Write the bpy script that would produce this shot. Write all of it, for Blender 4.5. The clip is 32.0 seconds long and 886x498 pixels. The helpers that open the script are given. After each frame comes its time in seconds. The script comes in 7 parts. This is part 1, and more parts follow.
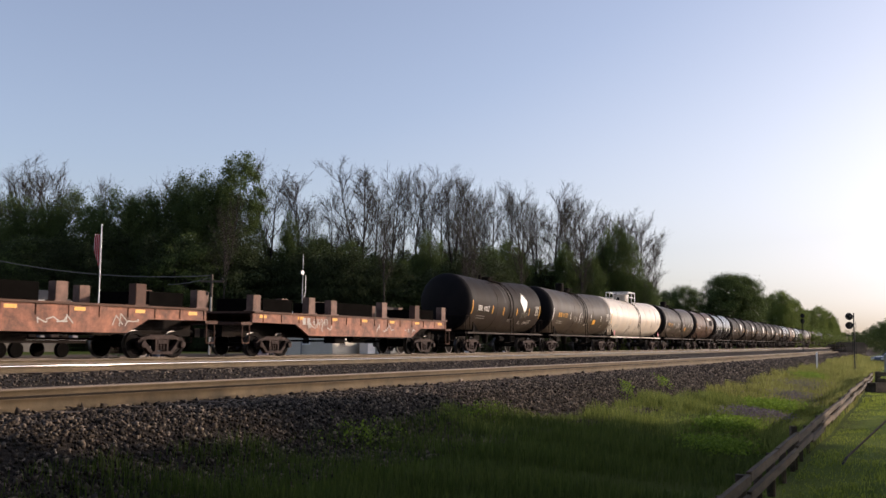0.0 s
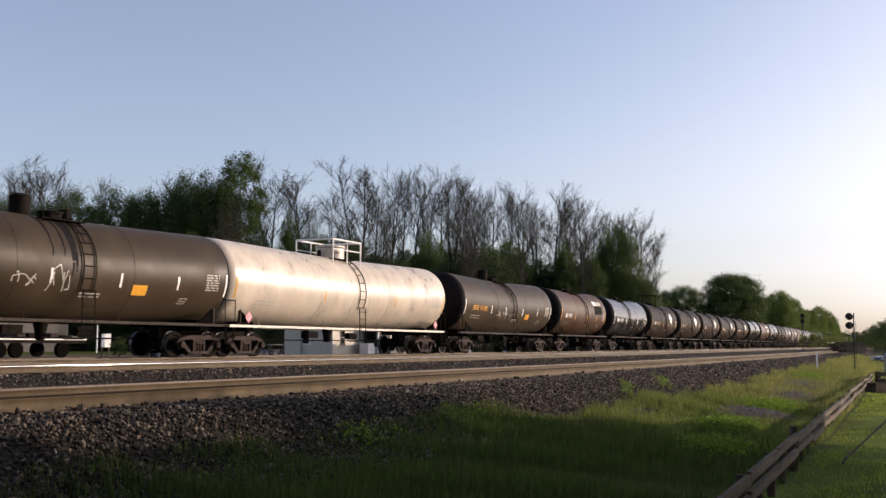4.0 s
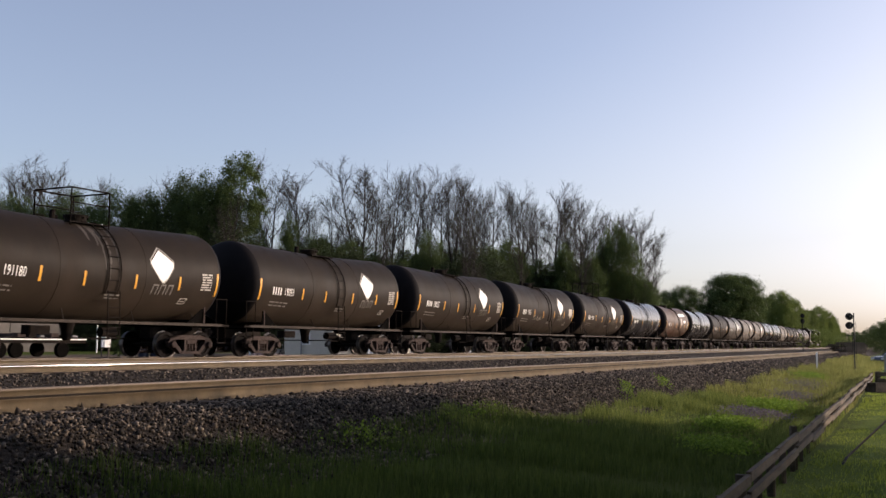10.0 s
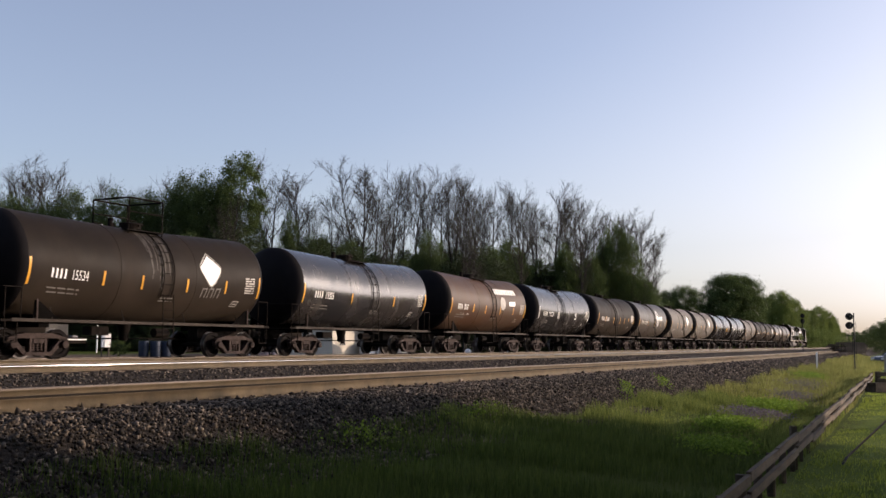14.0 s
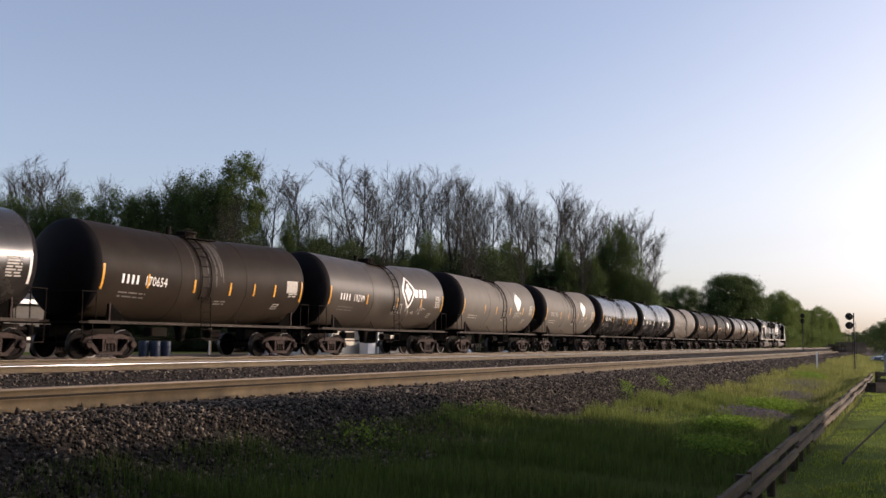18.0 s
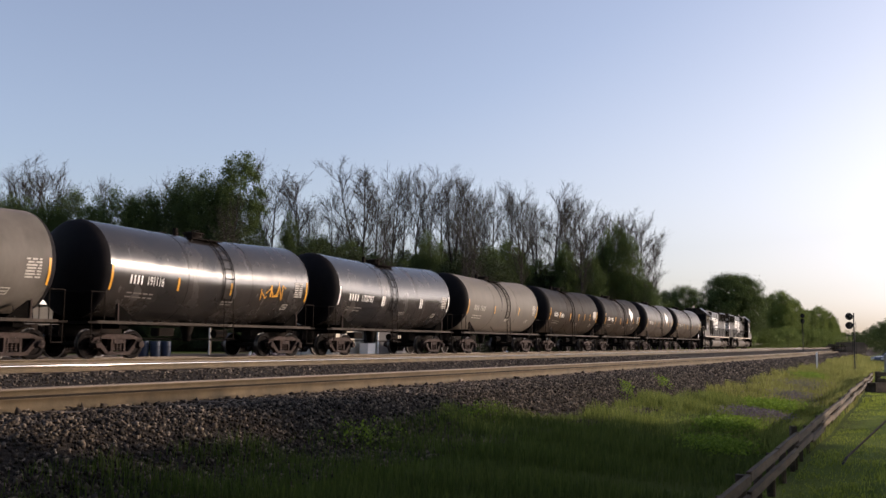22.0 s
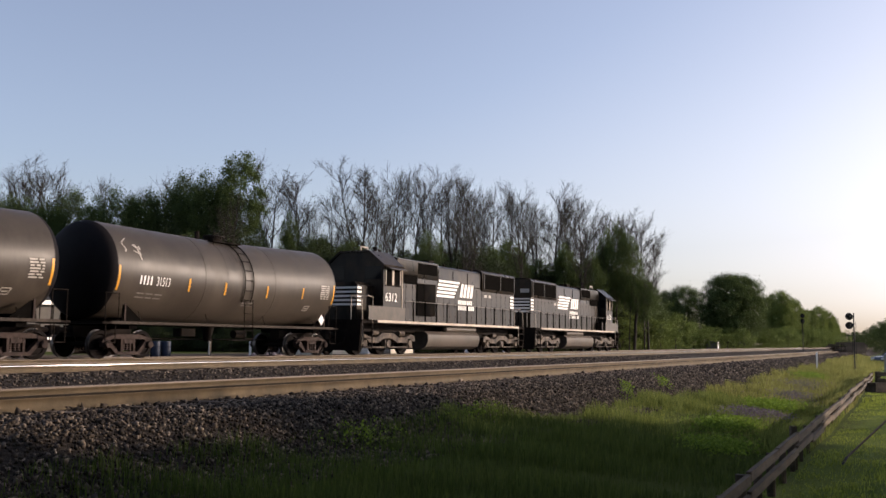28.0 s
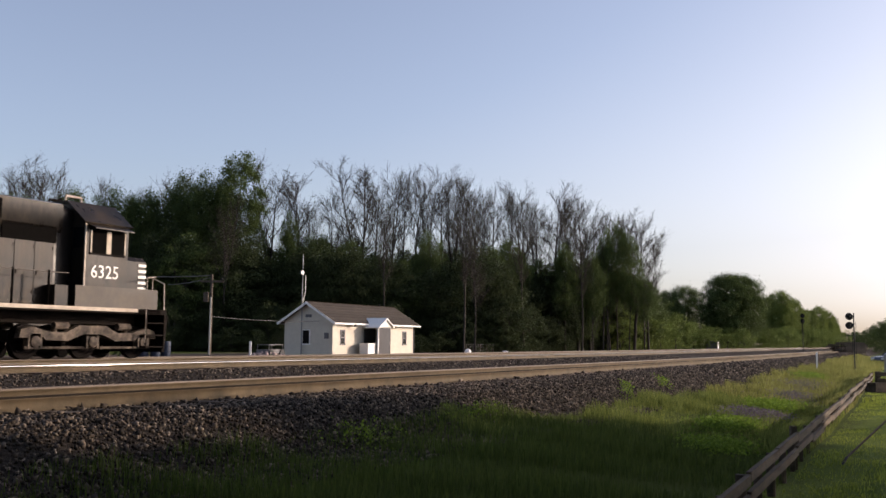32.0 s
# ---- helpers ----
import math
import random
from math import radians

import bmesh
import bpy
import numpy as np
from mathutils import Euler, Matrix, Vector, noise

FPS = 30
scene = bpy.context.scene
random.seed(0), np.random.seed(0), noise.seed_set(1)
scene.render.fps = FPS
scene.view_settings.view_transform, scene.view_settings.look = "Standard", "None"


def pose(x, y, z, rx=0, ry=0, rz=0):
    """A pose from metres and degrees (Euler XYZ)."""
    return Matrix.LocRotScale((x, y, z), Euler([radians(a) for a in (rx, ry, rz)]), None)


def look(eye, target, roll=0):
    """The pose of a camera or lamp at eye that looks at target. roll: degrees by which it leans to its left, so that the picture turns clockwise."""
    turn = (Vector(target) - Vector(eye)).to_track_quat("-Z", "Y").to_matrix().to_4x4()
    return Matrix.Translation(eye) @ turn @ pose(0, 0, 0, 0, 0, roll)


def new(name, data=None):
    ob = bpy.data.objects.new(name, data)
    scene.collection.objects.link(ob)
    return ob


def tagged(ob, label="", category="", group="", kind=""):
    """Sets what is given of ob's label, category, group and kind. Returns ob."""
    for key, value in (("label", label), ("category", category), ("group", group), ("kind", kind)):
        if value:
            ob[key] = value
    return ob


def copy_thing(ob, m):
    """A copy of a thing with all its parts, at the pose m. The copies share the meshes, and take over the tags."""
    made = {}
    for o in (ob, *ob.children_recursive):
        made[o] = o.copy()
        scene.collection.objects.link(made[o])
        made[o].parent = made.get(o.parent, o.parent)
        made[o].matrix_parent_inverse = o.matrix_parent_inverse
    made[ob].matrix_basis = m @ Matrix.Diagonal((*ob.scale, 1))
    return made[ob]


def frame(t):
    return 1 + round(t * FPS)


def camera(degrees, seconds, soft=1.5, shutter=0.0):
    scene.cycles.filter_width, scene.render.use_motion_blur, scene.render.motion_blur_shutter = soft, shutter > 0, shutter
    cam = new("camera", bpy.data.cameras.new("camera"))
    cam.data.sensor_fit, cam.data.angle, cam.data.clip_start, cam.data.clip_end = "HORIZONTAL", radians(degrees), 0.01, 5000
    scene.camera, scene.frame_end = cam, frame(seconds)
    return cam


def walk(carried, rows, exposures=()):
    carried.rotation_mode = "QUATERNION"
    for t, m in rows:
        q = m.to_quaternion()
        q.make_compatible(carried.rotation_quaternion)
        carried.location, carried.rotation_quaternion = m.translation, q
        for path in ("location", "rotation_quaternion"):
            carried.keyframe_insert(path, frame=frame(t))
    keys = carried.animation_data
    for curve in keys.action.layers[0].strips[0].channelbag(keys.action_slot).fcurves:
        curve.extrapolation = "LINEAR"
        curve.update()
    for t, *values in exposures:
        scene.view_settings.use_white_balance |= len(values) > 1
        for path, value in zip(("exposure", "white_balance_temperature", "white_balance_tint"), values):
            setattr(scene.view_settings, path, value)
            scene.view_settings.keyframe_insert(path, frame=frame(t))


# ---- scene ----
# The camera stands on a tripod beside the line; x to its right, y ahead, rail top at z = 0.
cam = camera(48.51, 32.0, soft=1.5, shutter=0.08)
EYE = pose(0, 0, 0.638, 95.361, 0, 0) @ pose(0, 0, 0, 0, 0, 0.573)
walk(cam, [(0, EYE), (32.0, EYE)], [(0, 0.58, 6500, 20), (32.0, 0.58, 6500, 20)])

SUN_AZ, SUN_EL = 74.0, 13.0          # degrees, clockwise from straight ahead, and above the horizon
world = bpy.data.worlds.new("sky")
scene.world = world
world.use_nodes = True
wn = world.node_tree.nodes
sky = wn.new("ShaderNodeTexSky")
sky.sky_type, sky.sun_disc = "NISHITA", False
sky.sun_elevation, sky.sun_rotation = radians(SUN_EL), radians(SUN_AZ)
sky.altitude, sky.air_density, sky.dust_density, sky.ozone_density = 200, 0.9, 2.5, 2.0
wn["Background"].inputs["Strength"].default_value = 0.152
hazy = wn.new("ShaderNodeHueSaturation")          # a hazy spring evening: the sky's colours are washed out
glow = wn.new("ShaderNodeRGBToBW")                 # the brighter the haze, the whiter it is
pale = wn.new("ShaderNodeMapRange")
pale.inputs["From Min"].default_value, pale.inputs["From Max"].default_value = 2.1, 4.6
pale.inputs["To Min"].default_value, pale.inputs["To Max"].default_value = 0.76, 0.30
world.node_tree.links.new(sky.outputs[0], glow.inputs[0])
world.node_tree.links.new(glow.outputs[0], pale.inputs["Value"])
world.node_tree.links.new(pale.outputs[0], hazy.inputs["Saturation"])
world.node_tree.links.new(sky.outputs[0], hazy.inputs["Color"])
world.node_tree.links.new(hazy.outputs[0], wn["Background"].inputs["Color"])

sun = new("sun", bpy.data.lights.new("sun", "SUN"))
sun.data.energy, sun.data.angle, sun.data.color = 3.1, radians(0.6), (1.0, 0.83, 0.62)
_a, _e = radians(SUN_AZ), radians(SUN_EL)
SUN_DIR = Vector((math.sin(_a) * math.cos(_e), math.cos(_a) * math.cos(_e), math.sin(_e)))
sun.matrix_world = look(SUN_DIR * 200, (0, 0, 0))

# ---- the line of the track: distance s along it, lateral offset to the camera's side ----
TY0, TPHI, TK, TDEC = 52.916, 0.4622, 0.000846, 0.0271
_S = np.arange(-560.0, 1500.0, 1.0)
_PH = TPHI - TK * np.where(_S < 0, np.maximum(_S, -60), (1 - np.exp(-TDEC * np.maximum(_S, 0))) / TDEC)
_X = np.concatenate([[0], np.cumsum((np.sin(_PH[1:]) + np.sin(_PH[:-1])) / 2)])
_Y = np.concatenate([[0], np.cumsum((np.cos(_PH[1:]) + np.cos(_PH[:-1])) / 2)])
_i0 = int(np.searchsorted(_S, 0))
_X, _Y = _X - _X[_i0], _Y - _Y[_i0] + TY0


def on_line(s, lat=0.0):
    ph = np.interp(s, _S, _PH)
    return np.interp(s, _S, _X) + lat * np.cos(ph), np.interp(s, _S, _Y) - lat * np.sin(ph)


def rail_pose(s, lat=0.0, z=0.0):
    """A pose on the line: x along it away from the camera, y away from the camera's side."""
    x, y = on_line(s, lat)
    return pose(float(x), float(y), z, 0, 0, 90 - math.degrees(float(np.interp(s, _S, _PH))))


# ---- materials ----
def material(name, colour, rough=0.7, metal=0.0, var=0.25, scale=3.0, bump=0.0, bump_scale=40.0, tint=None, tint_scale=0.8,
             tint_amt=0.5, stretch=(1, 1, 1), rand=0.0, spec=0.2, rvar=0.1):
    m = bpy.data.materials.new(name)
    m.use_nodes = True
    nt = m.node_tree
    N, L = nt.nodes, nt.links
    b = N["Principled BSDF"]
    b.inputs["Roughness"].default_value, b.inputs["Metallic"].default_value = rough, metal
    b.inputs["Specular IOR Level"].default_value = spec
    co = N.new("ShaderNodeTexCoord")
    mp = N.new("ShaderNodeMapping")
    mp.inputs["Scale"].default_value = stretch
    L.new(co.outputs["Object"], mp.inputs["Vector"])
    n1 = N.new("ShaderNodeTexNoise")
    n1.inputs["Scale"].default_value, n1.inputs["Detail"].default_value = scale, 6
    n1.inputs["Roughness"].default_value = 0.65
    L.new(mp.outputs[0], n1.inputs["Vector"])
    r1 = N.new("ShaderNodeMapRange")
    r1.inputs["From Min"].default_value, r1.inputs["From Max"].default_value = 0.3, 0.7
    r1.inputs["To Min"].default_value, r1.inputs["To Max"].default_value = 1 - var, 1 + var
    L.new(n1.outputs["Fac"], r1.inputs["Value"])
    base = N.new("ShaderNodeMix")
    base.data_type = "RGBA"
    base.inputs["A"].default_value = (*colour, 1)
    base.inputs["B"].default_value = (*(tint or colour), 1)
    n2 = N.new("ShaderNodeTexNoise")
    n2.inputs["Scale"].default_value, n2.inputs["Detail"].default_value = tint_scale, 8
    n2.inputs["Roughness"].default_value = 0.7
    L.new(mp.outputs[0], n2.inputs["Vector"])
    r2 = N.new("ShaderNodeMapRange")
    r2.inputs["From Min"].default_value, r2.inputs["From Max"].default_value = 0.4, 0.62
    r2.inputs["To Max"].default_value = tint_amt
    L.new(n2.outputs["Fac"], r2.inputs["Value"])
    L.new(r2.outputs[0], base.inputs["Factor"])
    mul = N.new("ShaderNodeMix")
    mul.data_type, mul.blend_type = "RGBA", "MULTIPLY"
    mul.inputs["Factor"].default_value = 1
    L.new(base.outputs["Result"], mul.inputs["A"])
    last = r1.outputs[0]
    if rand:
        oi = N.new("ShaderNodeObjectInfo")
        r3 = N.new("ShaderNodeMapRange")
        r3.inputs["To Min"].default_value, r3.inputs["To Max"].default_value = 1 - rand, 1 + rand
        L.new(oi.outputs["Random"], r3.inputs["Value"])
        mm = N.new("ShaderNodeMath")
        mm.operation = "MULTIPLY"
        L.new(last, mm.inputs[0])
        L.new(r3.outputs[0], mm.inputs[1])
        last = mm.outputs[0]
    L.new(last, mul.inputs["B"])
    L.new(mul.outputs["Result"], b.inputs["Base Color"])
    rr = N.new("ShaderNodeMapRange")
    rr.inputs["From Min"].default_value, rr.inputs["From Max"].default_value = 0.3, 0.7
    rr.inputs["To Min"].default_value, rr.inputs["To Max"].default_value = max(0.03, rough - rvar), min(1, rough + rvar)
    L.new(n1.outputs["Fac"], rr.inputs["Value"])
    L.new(rr.outputs[0], b.inputs["Roughness"])
    if bump:
        n3 = N.new("ShaderNodeTexNoise")
        n3.inputs["Scale"].default_value, n3.inputs["Detail"].default_value = bump_scale, 4
        L.new(co.outputs["Object"], n3.inputs["Vector"])
        bp = N.new("ShaderNodeBump")
        bp.inputs["Strength"].default_value, bp.inputs["Distance"].default_value = bump, 1.0 / bump_scale
        L.new(n3.outputs["Fac"], bp.inputs["Height"])
        L.new(bp.outputs[0], b.inputs["Normal"])
    return m


LOW_TONE = (0.125, 0.09, 0.06)


def tank_paint(name, colour, rough, dirt, dirt_amt=0.6, metal=0.0, spec=0.5, dust=0.0, spray=0.0):
    m = material(name, colour, rough, metal, var=0.26, scale=1.3, tint=dirt, tint_scale=0.55, tint_amt=dirt_amt,
                    stretch=(0.9, 1.0, 0.28), bump=0.02, bump_scale=14, spec=spec)
    b = m.node_tree.nodes["Principled BSDF"]          # a film of road dust catches raking light
    b.inputs["Sheen Weight"].default_value, b.inputs["Sheen Roughness"].default_value = dust, 0.5
    b.inputs["Sheen Tint"].default_value = (0.75, 0.58, 0.44, 1)
    if spray:          # a brown tone strongest at the bottom, thinning out upwards with a ragged edge
        N, L = m.node_tree.nodes, m.node_tree.links
        co, sep, nz = N.new("ShaderNodeTexCoord"), N.new("ShaderNodeSeparateXYZ"), N.new("ShaderNodeTexNoise")
        nz.inputs["Scale"].default_value, nz.inputs["Detail"].default_value = 0.9, 6
        L.new(co.outputs["Object"], sep.inputs[0])
        L.new(co.outputs["Object"], nz.inputs["Vector"])
        rag = N.new("ShaderNodeMath")
        rag.operation = "MULTIPLY_ADD"
        rag.inputs[1].default_value = 1.6
        L.new(nz.outputs["Fac"], rag.inputs[0])
        L.new(sep.outputs["Z"], rag.inputs[2])
        film = N.new("ShaderNodeMapRange")
        film.inputs["From Min"].default_value, film.inputs["From Max"].default_value = 1.9, 3.9
        film.inputs["To Min"].default_value, film.inputs["To Max"].default_value = spray, 0.0
        L.new(rag.outputs[0], film.inputs["Value"])
        coat = N.new("ShaderNodeMix")
        coat.data_type = "RGBA"
        L.new(film.outputs[0], coat.inputs["Factor"])
        L.new(b.inputs["Base Color"].links[0].from_socket, coat.inputs["A"])
        coat.inputs["B"].default_value = (*LOW_TONE, 1)
        L.new(coat.outputs["Result"], b.inputs["Base Color"])
    return m


M_BROWN = tank_paint("dusty_dark_tank_paint", (0.0132, 0.0098, 0.0076), 0.55, (0.0200, 0.0146, 0.0108), 0.6, 0.0, 0.05, 0.012, 0.20)
M_BROWN2 = tank_paint("dusty_taupe_tank_paint", (0.034, 0.0235, 0.0138), 0.46, (0.047, 0.034, 0.0205), 0.6, 0.0, 0.12, 0.025, 0.10)
M_TAUPE = tank_paint("dusty_grey_brown_tank_paint", (0.040, 0.033, 0.027), 0.42, (0.058, 0.048, 0.038), 0.6, 0.0, 0.16, 0.04, 0.15)
M_GREY = tank_paint("dusty_grey_tank_paint", (0.108, 0.096, 0.083), 0.62, (0.077, 0.068, 0.057), 0.5, 0.0, 0.15, 0.10)
M_BLACK = tank_paint("glossy_black_tank_paint", (0.020, 0.019, 0.020), 0.24, (0.05, 0.038, 0.028), 0.4)
M_SILVER = tank_paint("shiny_black_grey_tank_paint", (0.022, 0.020, 0.019), 0.23, (0.040, 0.032, 0.026), 0.5, 0.0, 0.42)
M_ORANGE = tank_paint("rust_brown_tank_paint", (0.064, 0.029, 0.0135), 0.5, (0.047, 0.031, 0.019), 0.6, 0.0, 0.16)
M_WHITE = tank_paint("cream_white_tank_paint", (0.50, 0.435, 0.35), 0.33, (0.34, 0.265, 0.19), 0.5)
# tank ends: their shade is put into this black, along with grime
M_HEAD = material("black_shaded_end_and_spill", (0.008, 0.007, 0.008), 0.7, 0, 0.3, 1.5, tint=(0.014, 0.011, 0.010), tint_amt=0.5, spec=0.08)
M_DEADBLACK = material("dead_black_parts_and_saddle_shade", (0.005, 0.0045, 0.004), 0.85, 0, 0.3, 3, spec=0.0)
M_UNDER = material("black_grimy_steel", (0.010, 0.008, 0.007), 0.8, 0, 0.4, 4, tint=(0.022, 0.016, 0.012), tint_amt=0.5, bump=0.3, spec=0.04)
M_TRUCK = material("rusty_dusty_cast_steel", (0.028, 0.020, 0.018), 0.75, 0, 0.5, 5, tint=(0.075, 0.055, 0.046), tint_amt=0.6, bump=0.3, spec=0.06)
# wheel steel darkened for the shadow below the cars
M_WHEEL = material("shadowed_wheel_steel", (0.008, 0.0065, 0.006), 0.8, 0.0, 0.3, 5, spec=0.04)
M_TREAD = material("worn_wheel_tread", (0.10, 0.09, 0.085), 0.4, 0.8, 0.2, 8, rvar=0.05)
M_RUST = material("rust_red_car_paint", (0.25, 0.105, 0.062), 0.65, 0, 0.45, 3.2, tint=(0.075, 0.036, 0.025), tint_scale=1.5, tint_amt=0.85, bump=0.15)
M_RUSTPALE = material("faded_rust_pink_steel", (0.17, 0.105, 0.08), 0.75, 0, 0.35, 3, tint=(0.07, 0.042, 0.033), tint_amt=0.6)
M_RUSTDARK = material("dark_rust_steel", (0.09, 0.045, 0.03), 0.75, 0, 0.3, 3, tint=(0.05, 0.03, 0.022), tint_amt=0.6)
M_LOCO = material("dusty_black_locomotive_paint", (0.011, 0.0095, 0.0085), 0.33, 0, 0.4, 1.6, tint=(0.048, 0.033, 0.020), tint_scale=0.7, tint_amt=0.7, stretch=(1, 1, 0.5), bump=0.012, bump_scale=3, spec=0.10)
M_GRILLEDARK = material("black_grille_and_dark_openings", (0.006, 0.0055, 0.005), 0.95, 0, 0.2, 8, spec=0.0)
M_SILL = material("dusty_white_sill_stripe", (0.48, 0.41, 0.33), 0.6, 0, 0.3, 3, tint=(0.3, 0.23, 0.17), tint_amt=0.6)
M_DECAL = material("white_decal_paint", (0.78, 0.75, 0.70), 0.5, 0, 0.1, 6)
M_DECALDIM = material("faded_grey_white_decal", (0.36, 0.33, 0.29), 0.6, 0, 0.25, 6)
M_YELLOW = material("yellow_reflective_strip", (0.62, 0.30, 0.035), 0.35, 0, 0.15, 10)
M_FAINT = material("nearly_worn_off_stencil_paint", (0.15, 0.135, 0.12), 0.6, 0, 0.3, 6)
M_STREAK = material("pale_dried_spill_dust", (0.05, 0.042, 0.036), 0.6, 0, 0.4, 4, spec=0.15)
M_TRIMWHITE = material("white_placard_paint", (0.75, 0.73, 0.7), 0.5)
M_PINK = material("faded_pink_hazard_placard", (0.62, 0.22, 0.24), 0.5, 0, 0.15, 8)
M_GLASS = material("dark_cab_glass", (0.008, 0.008, 0.009), 0.08, 0, 0.05, 2, spec=0.1, rvar=0.02)
M_RAILSIDE = material("rusty_rail_web", (0.085, 0.065, 0.040), 0.85, 0, 0.3, 3, tint=(0.135, 0.102, 0.064), tint_amt=0.5, bump=0.2)
M_RAILTOP = material("polished_rail_head", (0.22, 0.21, 0.20), 0.07, 1.0, 0.1, 5, rvar=0.01)
M_RAILDULL = material("dull_brown_rail_head", (0.13, 0.105, 0.085), 0.6, 0.3, 0.2, 5)
M_RAILDARK = material("near_black_rail_head", (0.022, 0.018, 0.015), 0.9, 0.0, 0.2, 5, spec=0.03)
M_SILLDUST = material("dusty_steel_sill", (0.028, 0.022, 0.018), 0.7, 0, 0.4, 4, tint=(0.06, 0.047, 0.037), tint_amt=0.6, spec=0.08)
M_TIE = material("creosoted_tie_wood", (0.075, 0.058, 0.044), 0.9, 0, 0.35, 6, tint=(0.13, 0.10, 0.078), tint_amt=0.5, rand=0.25, bump=0.4)


# ---- mesh building ----
class Shape:
    """Gathers boxes, bars, tubes and turned forms into one mesh."""

    def __init__(self):
        self.v, self.f, self.k = [], [], []

    def add(self, verts, faces, slot=0):
        n = len(self.v)
        self.v += [tuple(p) for p in verts]
        self.f += [tuple(n + i for i in f) for f in faces]
        self.k += [slot] * len(faces)
        return self

    def box(self, x0, x1, y0, y1, z0, z1, slot=0, bevel=0.0):
        if bevel:
            b = bevel
            ring = [(x0 + b, y0), (x1 - b, y0), (x1, y0 + b), (x1, y1 - b), (x1 - b, y1), (x0 + b, y1), (x0, y1 - b), (x0, y0 + b)]
            return self.prism([(p[0], p[1]) for p in ring], z0, z1, slot, "z")
        v = [(x, y, z) for z in (z0, z1) for y in (y0, y1) for x in (x0, x1)]
        return self.add(v, [(0, 2, 3, 1), (4, 5, 7, 6), (0, 1, 5, 4), (2, 6, 7, 3), (0, 4, 6, 2), (1, 3, 7, 5)], slot)

    def prism(self, ring, a, b, slot=0, axis="y"):
        """A closed outline drawn out from a to b along an axis. Outline in the other two axes, in order."""
        def put(p, w):
            return {"x": (w, p[0], p[1]), "y": (p[0], w, p[1]), "z": (p[0], p[1], w)}[axis]
        n = len(ring)
        v = [put(p, a) for p in ring] + [put(p, b) for p in ring]
        f = [tuple(range(n)), tuple(range(2 * n - 1, n - 1, -1))] + [(i, n + i, n + (i + 1) % n, (i + 1) % n) for i in range(n)]
        return self.add(v, f, slot)

    def tube(self, p, q, r, n=8, slot=0, r2=None):
        p, q = Vector(p), Vector(q)
        d = (q - p).normalized()
        u = d.orthogonal().normalized()
        w = d.cross(u)
        r2 = r if r2 is None else r2
        v = [c + (u * math.cos(2 * math.pi * i / n) + w * math.sin(2 * math.pi * i / n)) * rr for c, rr in ((p, r), (q, r2)) for i in range(n)]
        f = [tuple(range(n - 1, -1, -1)), tuple(range(n, 2 * n))] + [(i, (i + 1) % n, n + (i + 1) % n, n + i) for i in range(n)]
        return self.add(v, f, slot)

    def path(self, pts, r, n=6, slot=0):
        for a, b in zip(pts[:-1], pts[1:]):
            self.tube(a, b, r, n, slot)
        return self

    def turn(self, prof, n=24, axis="x", at=(0, 0, 0), slot=0, caps=True):
        """A profile of (along, radius) turned about an axis."""
        v, f = [], []
        for a, r in prof:
            for i in range(n):
                c, s = r * math.cos(2 * math.pi * i / n), r * math.sin(2 * math.pi * i / n)
                p = {"x": (a, c, s), "y": (s, a, c), "z": (c, s, a)}[axis]
                v.append((p[0] + at[0], p[1] + at[1], p[2] + at[2]))
        for j in range(len(prof) - 1):
            f += [(j * n + i, j * n + (i + 1) % n, (j + 1) * n + (i + 1) % n, (j + 1) * n + i) for i in range(n)]
        if caps:
            f += [tuple(range(n - 1, -1, -1)), tuple((len(prof) - 1) * n + i for i in range(n))]
        return self.add(v, f, slot)

    def mesh(self, name, mats, smooth=35):
        me = bpy.data.meshes.new(name)
        me.from_pydata(self.v, [], self.f)
        for m in mats if isinstance(mats, (list, tuple)) else [mats]:
            me.materials.append(m)
        if any(self.k):
            me.polygons.foreach_set("material_index", self.k)
        bm = bmesh.new()
        bm.from_mesh(me)
        bmesh.ops.recalc_face_normals(bm, faces=bm.faces)
        bm.to_mesh(me)
        bm.free()
        if smooth:
            me.polygons.foreach_set("use_smooth", [True] * len(me.polygons))
            me.set_sharp_from_angle(angle=radians(smooth))
        return me


def part(name, shape, mats, parent, label="", at=None, smooth=35):
    """One mesh object under a thing or a part."""
    ob = new(name, shape if isinstance(shape, bpy.types.Mesh) else shape.mesh(name, mats, smooth))
    ob.parent = parent
    if at is not None:
        ob.matrix_basis = at
    if label:
        tagged(ob, label)
    return ob


def thing(name, m, label, category, group="", kind=""):
    ob = new(name)
    ob.empty_display_size = 0.3
    ob.matrix_basis = m
    return tagged(ob, label, category, group, kind)


def mesh_np(name, v, f, mat, smooth=False):
    """A large mesh from arrays of points and equal faces."""
    v, f = np.asarray(v, np.float32), np.asarray(f, np.int32)
    me = bpy.data.meshes.new(name)
    me.vertices.add(len(v))
    me.vertices.foreach_set("co", v.ravel())
    k = f.shape[1]
    me.loops.add(f.size)
    me.loops.foreach_set("vertex_index", f.ravel())
    me.polygons.add(len(f))
    me.polygons.foreach_set("loop_start", np.arange(0, f.size, k, dtype=np.int32))
    me.polygons.foreach_set("loop_total", np.full(len(f), k, np.int32))
    if smooth:
        me.polygons.foreach_set("use_smooth", np.ones(len(f), bool))
    me.materials.append(mat)
    me.update(calc_edges=True)
    return me


rng = np.random.default_rng(7)

